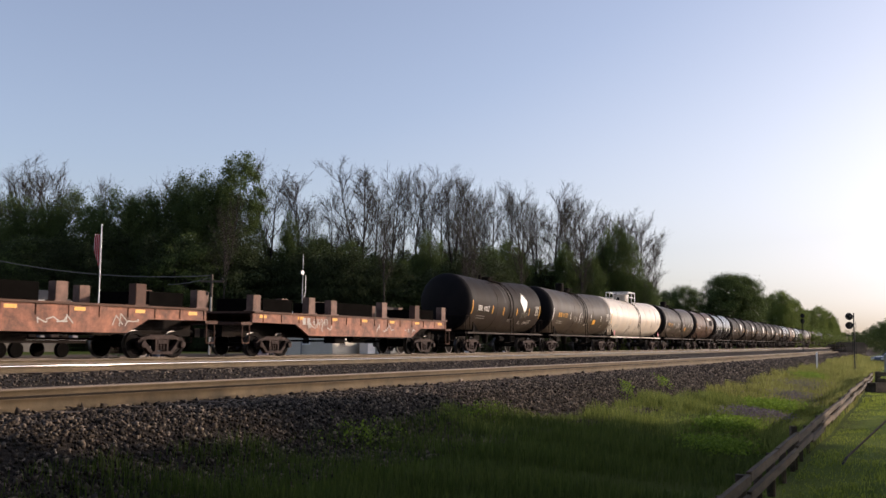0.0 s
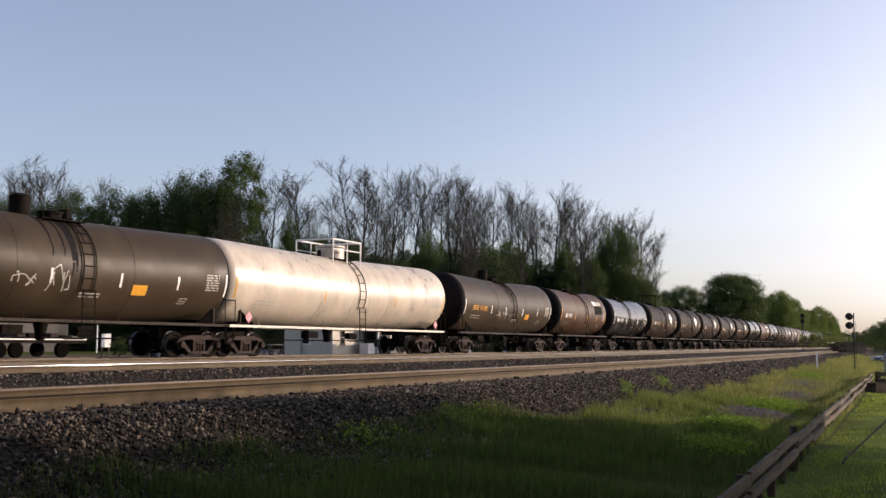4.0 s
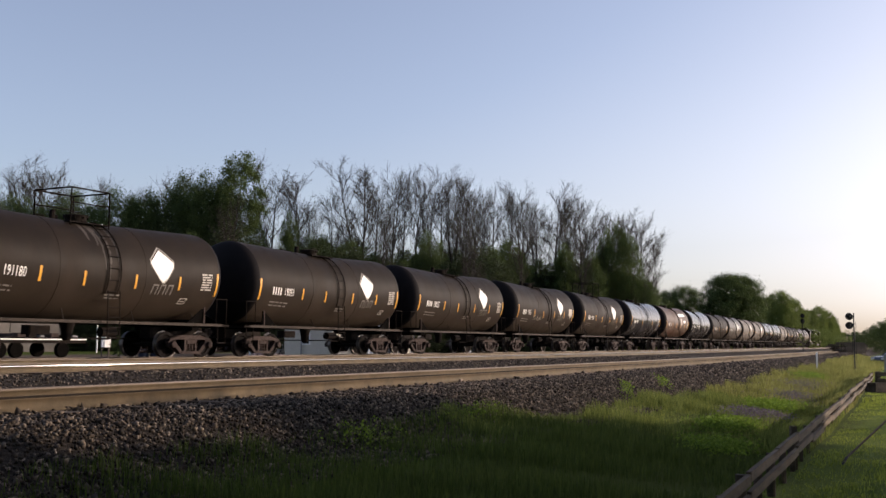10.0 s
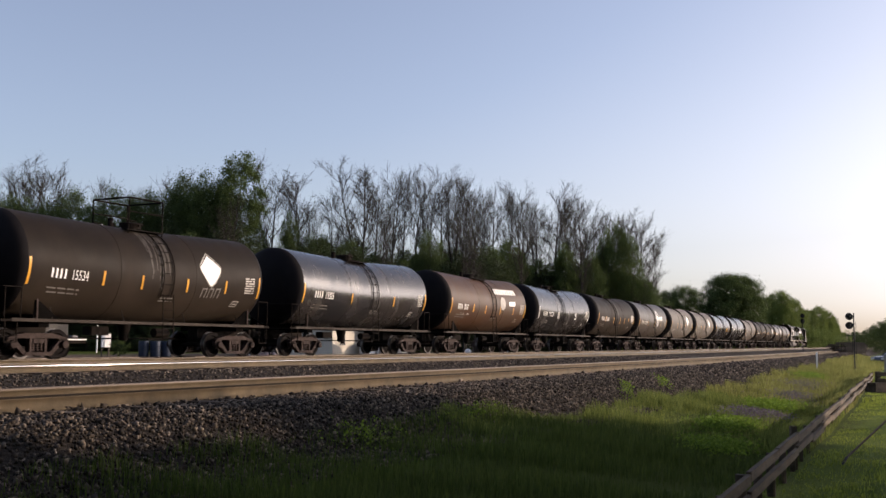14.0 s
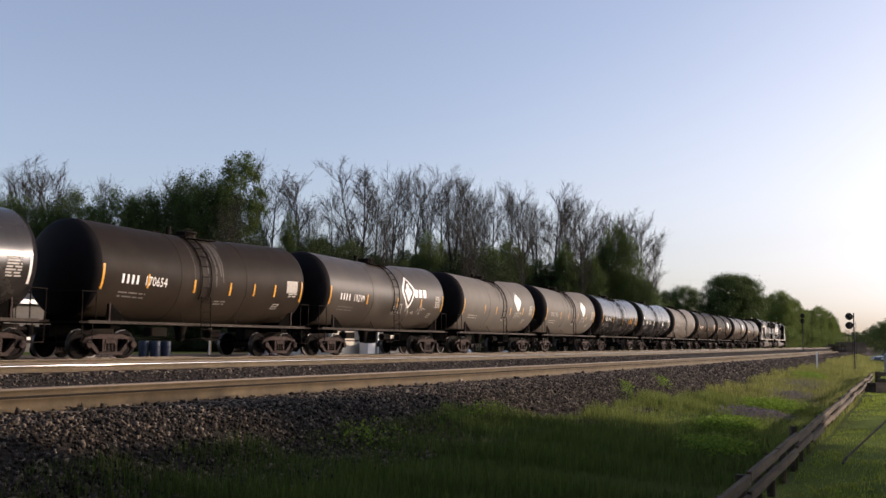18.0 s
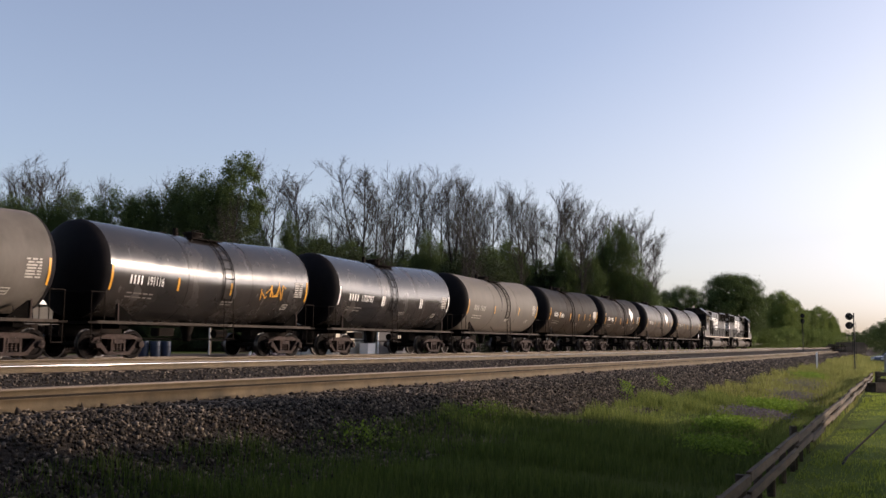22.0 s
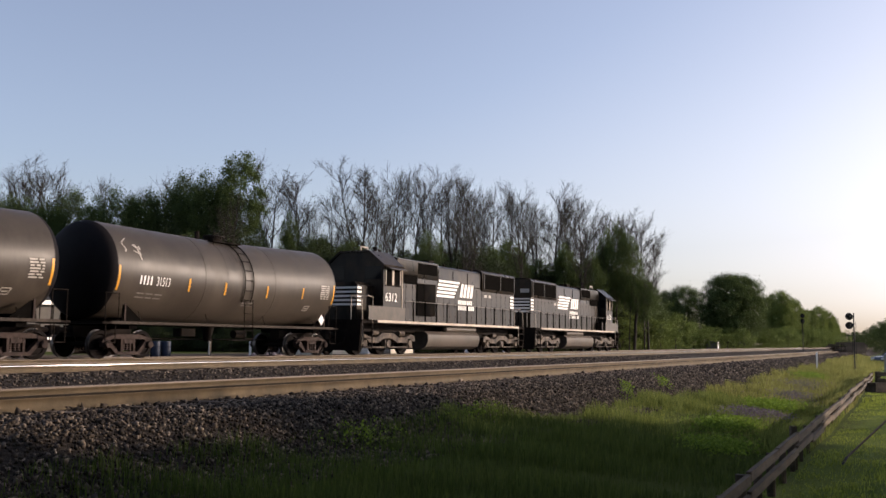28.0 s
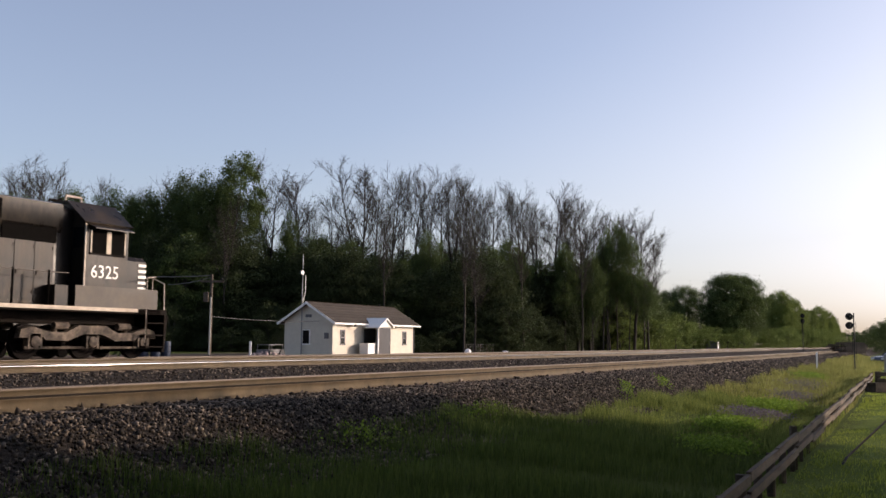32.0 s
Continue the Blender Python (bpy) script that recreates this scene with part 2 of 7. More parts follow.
# ---- ground ----
LAT_K = [-900, -60, -16, -9, -4.2, -3.0, 7.6, 8.6, 11.2, 12.2, 16.6, 17.0, 17.9, 19.0, 21.5, 26, 40, 900]
LAT_Z = [-0.9, -0.6, -0.45, -0.40, -0.36, -0.20, -0.20, -0.36, -0.36, -0.20, -0.20, -0.25, -0.68, -0.80, -1.12, -1.05, -1.2, -1.6]


def ground_z(s, lat):
    return np.interp(lat, LAT_K, LAT_Z) + 0.03 * np.sin(0.7 * s + 1.3 * lat) * np.clip((lat - 18) / 3, 0, 1)


def ground_material():
    """Grass, gravel and trodden earth laid out by where they lie beside the line."""
    m = bpy.data.materials.new("grass_and_ballast_ground")
    m.use_nodes = True
    N, L = m.node_tree.nodes, m.node_tree.links
    b = N["Principled BSDF"]
    b.inputs["Roughness"].default_value = 0.92
    b.inputs["Specular IOR Level"].default_value = 0.05
    at = N.new("ShaderNodeAttribute")
    at.attribute_name = "lateral"
    co = N.new("ShaderNodeTexCoord")

    def noise_fac(scale, detail=6, rough=0.6):
        n = N.new("ShaderNodeTexNoise")
        n.inputs["Scale"].default_value, n.inputs["Detail"].default_value, n.inputs["Roughness"].default_value = scale, detail, rough
        L.new(co.outputs["Object"], n.inputs["Vector"])
        return n.outputs["Fac"]

    def ramp(fac, stops):
        r = N.new("ShaderNodeValToRGB")
        e = r.color_ramp.elements
        e[0].position, e[0].color = stops[0][0], (*stops[0][1], 1)
        e[1].position, e[1].color = stops[-1][0], (*stops[-1][1], 1)
        for p, c in stops[1:-1]:
            e.new(p).color = (*c, 1)
        L.new(fac, r.inputs["Fac"])
        return r.outputs["Color"]

    def mix(fac, a, c):
        x = N.new("ShaderNodeMix")
        x.data_type = "RGBA"
        L.new(fac, x.inputs["Factor"])
        L.new(a, x.inputs["A"])
        L.new(c, x.inputs["B"])
        return x.outputs["Result"]

    gravel = ramp(noise_fac(26, 8, 0.75), [(0.3, (0.012, 0.010, 0.009)), (0.5, (0.037, 0.031, 0.026)), (0.72, (0.10, 0.084, 0.07))])
    grass = mix(noise_fac(0.9), ramp(noise_fac(30, 4), [(0.3, (0.024, 0.042, 0.007)), (0.7, (0.075, 0.115, 0.02))]),
                ramp(noise_fac(22, 4), [(0.3, (0.04, 0.052, 0.010)), (0.7, (0.11, 0.12, 0.03))]))
    dirt = ramp(noise_fac(9, 8, 0.7), [(0.3, (0.08, 0.058, 0.042)), (0.7, (0.18, 0.135, 0.10))])
    jit = N.new("ShaderNodeMath")
    jit.operation = "MULTIPLY_ADD"
    L.new(noise_fac(1.6, 5), jit.inputs[0])
    jit.inputs[1].default_value = 1.6
    L.new(at.outputs["Fac"], jit.inputs[2])

    def step(x, a, c):
        r = N.new("ShaderNodeMapRange")
        r.inputs["From Min"].default_value, r.inputs["From Max"].default_value = a, c
        L.new(x, r.inputs["Value"])
        return r.outputs[0]

    col = mix(step(jit.outputs[0], 18.7, 19.4), gravel, grass)
    lawn = ramp(noise_fac(26, 5), [(0.3, (0.055, 0.085, 0.013)), (0.7, (0.15, 0.20, 0.035))])
    col = mix(step(jit.outputs[0], 22.7, 23.3), col, lawn)
    col = mix(step(jit.outputs[0], -3.1, -3.6), col, dirt)
    col = mix(step(jit.outputs[0], -24, -30), col, grass)
    L.new(col, b.inputs["Base Color"])
    bp = N.new("ShaderNodeBump")
    bp.inputs["Strength"].default_value, bp.inputs["Distance"].default_value = 0.9, 0.05
    L.new(noise_fac(24, 6, 0.7), bp.inputs["Height"])
    L.new(bp.outputs[0], b.inputs["Normal"])
    return m


M_GROUND = ground_material()


def build_ground():
    ss = np.concatenate([np.linspace(-555, -70, 30), np.arange(-65, 60, 1.0), np.arange(60, 300, 6.0), np.linspace(310, 1490, 40)])
    ll = np.unique(np.concatenate([LAT_K, np.arange(-16, 30, 0.5), np.linspace(-880, -70, 12), np.linspace(35, 880, 14)]))
    SS, LL = np.meshgrid(ss, ll, indexing="ij")
    X, Y = on_line(SS, LL)
    v = np.stack([X, Y, ground_z(SS, LL)], -1).reshape(-1, 3)
    a, c = len(ss), len(ll)
    i = (np.arange(a - 1)[:, None] * c + np.arange(c - 1)[None]).ravel()
    me = mesh_np("ground", v, np.stack([i, i + c, i + c + 1, i + 1], -1), M_GROUND, True)
    me.attributes.new("lateral", "FLOAT", "POINT").data.foreach_set("value", LL.ravel().astype(np.float32))
    tagged(new("ground", me), "grassy verge and gravel railway bed running to the horizon", "ground", kind="structure")


build_ground()

# ---- the three tracks ----
TRACKS = (0.0, 4.75, 14.65)


def sweep(prof, s0, s1, lat, step_near=1.5):
    ss = np.concatenate([np.arange(s0, 60, step_near), np.arange(60, s1, 8.0)])
    n, v = len(prof), []
    for (py, pz) in prof:
        x, y = on_line(ss, lat + py)
        v.append(np.stack([x, y, np.full_like(ss, pz)], -1))
    v = np.stack(v, 1).reshape(-1, 3)
    i = np.arange(len(ss) - 1)[:, None] * n + np.arange(n - 1)[None]
    i = i.ravel()
    return v, np.stack([i, i + 1, i + n + 1, i + n], -1)


def build_tracks():
    side = [(-0.07, -0.172), (-0.07, -0.16), (-0.012, -0.145), (-0.01, -0.045), (-0.0370, -0.036), (-0.0370, -0.024)]
    web = side + [(-p, z) for p, z in side[::-1]]
    head = [(-0.0375, -0.022), (-0.036, -0.012), (-0.033, -0.005), (-0.024, -0.001), (-0.01, 0.0), (0.01, 0.0), (0.024, -0.001), (0.033, -0.005), (0.036, -0.012), (0.0375, -0.022)]
    for k, lat in enumerate(TRACKS):
        tr = tagged(new("railway_track_%d" % (k + 1)), ("straight main railway track carrying the train", "middle railway track with shiny rail heads",
                    "nearest railway track with rust-brown rails")[k], "railway track", "railway tracks", "structure")
        for o in (-0.753, 0.753):
            v, f = sweep(web, -130, 900, lat + o)
            rail = new("rail", mesh_np("rail", v, f, M_RAILSIDE))
            rail.parent = tr
            v, f = sweep(head, -130, 900, lat + o)
            top = new("rail_head", mesh_np("rail_head", v, f, M_RAILTOP if k == 1 and o > 0 else M_RAILDARK if k == 2 and o > 0 else M_RAILDULL, True))
            top.parent = rail
            tagged(top, "polished steel running surface" if k == 1 and o > 0 else "dull brown steel running surface")
        if k:
            me = Shape().box(-0.115, 0.115, -1.3, 1.3, -0.33, -0.172).mesh("tie", M_TIE, 0)
            for j in range(120 if k == 2 else 90):
                s = -58 + 0.56 * j
                t = new("tie", me)
                t.parent = tr
                t.matrix_basis = rail_pose(s + float(rng.normal(0, 0.015)), lat + float(rng.normal(0, 0.03)), float(rng.normal(0, 0.006)))


build_tracks()

# ---- the train ----
TREF, V0, ACC = 16.0, 12.21, 0.0479


def travelled(t):
    return V0 * (t - TREF) + ACC * (t - TREF) ** 2 / 2


MOVING = []          # (thing, s at the reference time)


def lettering(text, size, name):
    """Built-in font as a flat mesh in x and z, lower left at the origin."""
    cu = bpy.data.curves.new(name, "FONT")
    cu.body, cu.size, cu.resolution_u = text, size, 2
    ob = bpy.data.objects.new(name, cu)
    scene.collection.objects.link(ob)
    me = bpy.data.meshes.new_from_object(ob.evaluated_get(bpy.context.evaluated_depsgraph_get()))
    bpy.data.objects.remove(ob)
    pts = [(p.co.x, p.co.y) for p in me.vertices]
    faces = [tuple(f.vertices) for f in me.polygons]
    bpy.data.meshes.remove(me)
    return pts, faces


def on_tank(pts, faces, x, z, R, zc, slant=0.0, h=5.125):
    """Lays a flat drawing (along, up) on the camera's side of a tank of radius R about height zc."""
    sh = Shape()
    a0 = math.asin(max(-0.99, min(0.99, (z - zc) / R)))
    v = []
    for u, w in pts:
        a = a0 + w / R
        px = x + u + slant * w
        v.append((px, -(R + 0.014) * math.cos(a), zc + 0.12 * abs(px) / h + (R + 0.014) * math.sin(a)))
    return sh.add(v, faces)


def bars(rows):
    """Flat rectangles (x0, x1, z0, z1), cut fine upwards so that they can bend round a tank."""
    pts, faces = [], []
    for x0, x1, z0, z1 in rows:
        n = max(1, int((z1 - z0) / 0.12))
        for j in range(n + 1):
            z = z0 + (z1 - z0) * j / n
            pts += [(x0, z), (x1, z)]
        k = len(pts) - 2 * (n + 1)
        faces += [(k + 2 * j, k + 2 * j + 1, k + 2 * j + 3, k + 2 * j + 2) for j in range(n)]
    return pts, faces


def scrawl(seed, w, h, strokes, width=0.035):
    """A spray-can scribble with no meaning, as flat strokes."""
    r = random.Random(seed)
    pts, faces = [], []
    for i in range(strokes):
        x = w * (i + r.uniform(0, 0.6)) / strokes
        p = (x, r.uniform(0, h * 0.4))
        for j in range(r.randint(2, 4)):
            q = (p[0] + r.uniform(-0.5, 1.0) * w / strokes, r.uniform(0.1, 1) * h)
            d = math.hypot(q[0] - p[0], q[1] - p[1]) or 1
            nx, nz = -(q[1] - p[1]) / d * width / 2, (q[0] - p[0]) / d * width / 2
            for c in range(4):
                k = len(pts)
                u = [(p[0] + (q[0] - p[0]) * f / 4, p[1] + (q[1] - p[1]) * f / 4) for f in (c, c + 1)]
                pts += [(u[0][0] - nx, u[0][1] - nz), (u[1][0] - nx, u[1][1] - nz), (u[1][0] + nx, u[1][1] + nz), (u[0][0] + nx, u[0][1] + nz)]
                faces.append((k, k + 1, k + 2, k + 3))
            p = q
    return pts, faces


def diamond(w, h, ring=0.0):
    """A leaf-like lozenge, or its outline, cut into thin slices so that it can bend round a tank."""
    zs, ws = (-0.5, -0.38, -0.05, 0.1, 0.3, 0.5), (0.0, 0.34, 0.92, 1.0, 0.52, 0.0)
    pts, faces, n = [], [], 18
    for i in range(n + 1):
        f = -0.5 + i / n
        a = w / 2 * float(np.interp(f, zs, ws))
        b = w / 2 * (1 - ring) * float(np.interp(f / (1 - ring), zs, ws)) if ring else 0.0
        pts += [(-a, f * h), (-b, f * h), (b, f * h), (a, f * h)]
        if i:
            k = 4 * i
            faces += [(k - 4, k - 3, k + 1, k), (k - 2, k - 1, k + 3, k + 2)]
    return pts, faces


def disc(r):
    pts = [(s * r * math.cos(a), r * math.sin(a)) for a in np.linspace(-1.5, 1.5, 13) for s in (-1, 1)]
    return pts, [(2 * i, 2 * i + 1, 2 * i + 3, 2 * i + 2) for i in range(12)]


# shared meshes of the running gear
def wheel_mesh(r):
    s = Shape()
    s.turn([(-0.065, r - 0.11), (-0.06, r - 0.02), (-0.055, r)], 22, "y", caps=False)
    s.turn([(-0.055, r), (0.05, r), (0.055, r + 0.025), (0.085, r + 0.025), (0.09, r - 0.03)], 22, "y", slot=1, caps=False)
    s.turn([(-0.03, 0.03), (-0.03, 0.1)], 28, "y")
    s.turn([(0.09, r - 0.03), (0.07, r - 0.11), (0.03, r - 0.14), (0.05, 0.12), (-0.03, 0.1), (-0.045, 0.1), (-0.02, r - 0.14), (-0.065, r - 0.11)], 22, "y", caps=False)
    # locomotive treads take the shadow-dark wheel colour as well
    return s.mesh("wheel", [M_WHEEL, M_TREAD if r < 0.5 else M_WHEEL], 40)


WHEEL = wheel_mesh(0.44)


def sideframe_mesh():
    """Cast frame of a freight bogie with its two windows and spring opening."""
    s = Shape()
    y0, y1 = -0.09, 0.09
    s.prism([(-1.08, 0.50), (-0.98, 0.64), (-0.45, 0.76), (0.45, 0.76), (0.98, 0.64), (1.08, 0.50), (0.80, 0.52), (0.68, 0.61), (-0.68, 0.61), (-0.80, 0.52)], y0, y1)
    s.prism([(-0.92, 0.53), (-0.76, 0.57), (-0.36, 0.17), (-0.50, 0.14)], y0, y1)
    s.prism([(0.92, 0.53), (0.50, 0.14), (0.36, 0.17), (0.76, 0.57)], y0, y1)
    s.prism([(-0.50, 0.12), (0.50, 0.12), (0.40, 0.22), (-0.40, 0.22)], y0 - 0.02, y1)
    s.box(-0.30, -0.22, y0, y1, 0.20, 0.62)
    s.box(0.22, 0.30, y0, y1, 0.20, 0.62)
    for x in (-0.89, 0.89):
        s.turn([(-0.20, 0.085), (-0.19, 0.11), (-0.08, 0.115), (0.06, 0.115)], 14, "y", (x, 0, 0.44))
        s.box(x - 0.15, x + 0.15, y0, y1, 0.36, 0.60, bevel=0.03)
    return s.mesh("sideframe", M_TRUCK)


SIDEFRAME = sideframe_mesh()
SPRINGS = None


def spring_mesh():
    s = Shape()
    for x in (-0.14, 0.0, 0.14):
        s.turn([(0.25, 0.06)] + [(0.25 + 0.03 * i, 0.066 if i % 2 else 0.05) for i in range(1, 8)] + [(0.47, 0.06)], 10, "z", (x, 0, 0))
    s.box(-0.215, 0.215, -0.11, 0.08, 0.47, 0.60, bevel=0.03)
    return s.mesh("spring_nest", M_TRUCK)


SPRINGS = spring_mesh()
BOLSTER = Shape().box(-0.2, 0.2, -1.0, 1.0, 0.45, 0.72, bevel=0.04).tube((-0.89, -0.8, 0.44), (-0.89, 0.8, 0.44), 0.08, 10).tube((0.89, -0.8, 0.44), (0.89, 0.8, 0.44), 0.08, 10).mesh("bolster", M_UNDER)


def bogie(car, x):
    b = part("bogie", BOLSTER, None, car, "rust-brown three-piece freight bogie", pose(x, 0, 0))
    for y in (-1.03, 1.03):
        part("sideframe", SIDEFRAME, None, b, at=pose(0, y, 0, 0, 0, 0 if y < 0 else 180))
        part("spring_nest", SPRINGS, None, b, at=pose(0, y, 0, 0, 0, 0 if y < 0 else 180))
    for dx in (-0.89, 0.89):
        for y in (-0.77, 0.77):
            part("wheel", WHEEL, None, b, at=pose(dx, y, 0.44, 0, 0, 0 if y < 0 else 180))
    return b


def tank_car(paint, LT, R, zc, truck, over, long_dome=False, rails=False):
    """A tank car: LT cylinder length, R radius, zc height of its axis, truck half spacing, over half length of the frame."""
    car = thing("tank_car", Matrix(), "railway tank car", "tank car", "tank cars of the train")
    h = LT / 2
    hd = 0.62
    sag = 0.12                       # both halves slope down to the outlet at the middle
    up = lambda x: sag * abs(x) / h
    prof = [(-h - hd * math.sin(a), R * math.cos(a)) for a in np.linspace(1.5, 0, 9)]
    body = [(-h, R), (-h * 0.33, R), (-h * 0.33, R + 0.008), (-h * 0.33 + 0.06, R + 0.008), (-h * 0.33 + 0.06, R), (h * 0.33, R), (h * 0.33, R + 0.008), (h * 0.33 + 0.06, R + 0.008), (h * 0.33 + 0.06, R), (h, R)]
    shell = Shape().turn(body[:5] + [(0.0, R)] + body[5:], 56, "x", (0, 0, zc), caps=False)
    shell.v = [(x, y, z + up(x)) for x, y, z in shell.v]
    t = part("tank", shell, paint, car, smooth=32)
    for e in (-1, 1):
        # ends turned from the sun get the shade-black colour, save on the white car
        part("end_cap", Shape().turn([(e * -a, r) for a, r in prof], 56, "x", (0, 0, zc + sag)), M_WHITE if rails else M_HEAD, car, "cream-white domed tank end" if rails else "grimy black domed tank end", smooth=60)
    t.material_slots[0].link = "OBJECT"
    t.material_slots[0].material = paint
    # ladder and walkway band at the middle
    s = Shape()
    for sx in (-0.24, 0.24):
        s.path([(sx, -(R + 0.05) * math.cos(a), zc + (R + 0.05) * math.sin(a)) for a in np.linspace(-0.45, 1.45, 12)], 0.022)
        s.tube((sx, -R - 0.02, zc - 0.6), (sx, -R - 0.06, 0.62), 0.02, 6)
    for a in np.linspace(-0.4, 1.2, 8):
        s.tube((-0.24, -(R + 0.05) * math.cos(a), zc + (R + 0.05) * math.sin(a)), (0.24, -(R + 0.05) * math.cos(a), zc + (R + 0.05) * math.sin(a)), 0.014, 6)
    for z in np.arange(0.66, zc - 0.6, 0.3):
        s.tube((-0.24, -R - 0.05, z), (0.24, -R - 0.05, z), 0.014, 6)
    part("ladder", s, M_UNDER, car)
    # top platform, manway and valves
    zt = zc + R
    s = Shape().turn([(zt - 0.05, 0.33), (zt + 0.16, 0.33), (zt + 0.16, 0.38), (zt + 0.21, 0.38), (zt + 0.25, 0.2)], 20, "z", (0.15, 0, 0))
    for i in range(8):
        a = i * math.pi / 4
        s.tube((0.15 + 0.36 * math.cos(a), 0.36 * math.sin(a), zt + 0.1), (0.15 + 0.36 * math.cos(a), 0.36 * math.sin(a), zt + 0.24), 0.02, 6)
    part("manway", s, M_UNDER, car)
    part("safety_valve", Shape().tube((-0.75, 0, zt - 0.05), (-0.75, 0, zt + 0.3), 0.09, 10), M_UNDER, car)
    part("vent_valve", Shape().tube((-0.45, 0.2, zt - 0.08), (-0.45, 0.2, zt + 0.18), 0.06, 8), M_UNDER, car)
    for y in (-0.62, 0.62):
        part("top_platform", Shape().box(-0.8, 0.8, y - 0.2, y + 0.2, zt - 0.10, zt - 0.07), M_UNDER, car)
        part("grab_iron", Shape().path([(-0.75, y * 1.25, zt - 0.2), (-0.75, y * 1.25, zt + 0.2), (-0.4, y * 1.25, zt + 0.2)], 0.018), M_UNDER, car)
    if long_dome:
        part("vent_housing", Shape().turn([(zt - 0.08, 0.3), (zt + 0.55, 0.3), (zt + 0.62, 0.22)], 20, "z", (-0.95, 0, 0)), M_UNDER, car)
        part("valve_box", Shape().box(0.55, 0.8, -0.2, 0.2, zt - 0.05, zt + 0.35, bevel=0.05), M_UNDER, car)
    s = Shape()
    if rails:
        for y in (-0.95, 0.95):
            part("platform_railing", Shape().path([(-1.1, y, zt - 0.3), (-1.1, y, zt + 0.72), (1.1, y, zt + 0.72), (1.1, y, zt - 0.3)], 0.035), M_DECAL, car, "white tube railing beside the top platform")
            part("railing_bar", Shape().tube((-1.1, y, zt + 0.3), (1.1, y, zt + 0.3), 0.025), M_DECAL, car)
            part("railing_post", Shape().tube((0, y, zt - 0.3), (0, y, zt + 0.72), 0.03), M_DECAL, car)
        for x in (-1.1, 1.1):
            part("railing_bar", Shape().tube((x, -0.95, zt + 0.72), (x, 0.95, zt + 0.72), 0.035), M_DECAL, car)
        part("loading_dome", Shape().turn([(zt - 0.05, 0.62), (zt + 0.42, 0.62), (zt + 0.46, 0.68), (zt + 0.54, 0.66), (zt + 0.62, 0.2)], 24, "z", (0.1, 0, 0)), M_WHITE, car, "cream-white loading dome")
    # running boards with handrails low on both sides
    zs = 1.14
    for y in (-1.42, 1.42):
        s = Shape().box(-over + 0.35, over - 0.35, y - 0.04, y + 0.04, zs - 0.07, zs + 0.02)
        for x in np.linspace(-h * 0.8, h * 0.8, 4):
            s.tube((x, y * 0.99, zs), (x + 0.12, y * 0.80, zs + 0.35), 0.016, 5)
        part("side_sill", s, M_WHITE if rails else M_SILLDUST, car)
    # frame ends: stub sill, saddle, end platform, steps and couplers
    for e in (-1, 1):
        x1, x2 = e * (truck - 1.0), e * over
        s = Shape().box(min(x1, x2), max(x1, x2), -0.22, 0.22, 0.66, 1.02)
        s.tube((x2, 0, 0.86), (x2 + e * 0.52, 0, 0.86), 0.09, 8).box(min(x2 + e * 0.4, x2 + e * 0.62), max(x2 + e * 0.4, x2 + e * 0.62), -0.14, 0.14, 0.72, 1.0, bevel=0.04)
        part("draft_sill", s, M_UNDER, car)
        s = Shape()
        for y in (-1.36, 1.33):
            # black triangles stand for the shadowed recess below the tank's belly
            s.prism([(e * (h - 0.38), 1.06), (e * (h - 1.45), 1.06), (e * (h - 0.6), 1.66), (e * (h - 0.45), 1.68)], y, y + 0.03)
        s.box(e * truck - 0.18, e * truck + 0.18, -1.3, 1.3, 0.92, 1.28)
        part("saddle", s, M_DEADBLACK, car)
        for y in (-1.40, 1.38):
            part("saddle_post", Shape().box(e * (h - 0.5) - 0.03, e * (h - 0.5) + 0.03, y, y + 0.02, 1.1, 1.72), M_TRUCK, car)
        s = Shape().box(min(x2, x2 - e * 0.75), max(x2, x2 - e * 0.75), -1.45, 1.45, 1.07, 1.13)
        for y in (-1.42, 1.42):
            s.path([(x2 - e * 0.65, y, 1.1), (x2 - e * 0.65, y, 2.02), (x2 - e * 0.12, y, 2.02), (x2 - e * 0.12, y, 1.1)], 0.018)
            s.path([(x2 - e * 0.15, y, 1.1), (x2 - e * 0.15, y, 0.5), (x2 - e * 0.55, y, 0.5), (x2 - e * 0.55, y, 1.1)], 0.02)
        s.tube((x2 - e * 0.1, -1.42, 2.02), (x2 - e * 0.1, 1.42, 2.02), 0.018, 6)
        part("end_platform", s, M_UNDER, car)
        bogie(car, e * truck)
    # outlet, brake cylinder and rigging below
    s = Shape().turn([(0.55, 0.11), (0.62, 0.16), (0.8, 0.17), (zc - R + 0.05, 0.26)], 14, "z").box(-1.3, -0.5, 0.1, 0.5, 0.72, 1.0, bevel=0.05)
    s.turn([(0.9, 0.15), (1.5, 0.15)], 12, "x", (0, -0.45, 0.82)).tube((-truck + 1, 0.3, 0.62), (truck - 1, 0.3, 0.62), 0.025, 6).box(-0.35, 0.35, -1.44, -1.38, 0.58, 0.62)
    part("outlet_valve_gear", s, M_UNDER, car)
    return car


def paint_dark(spec):
    return not spec.get("dim", False) and spec.get("lead") is None


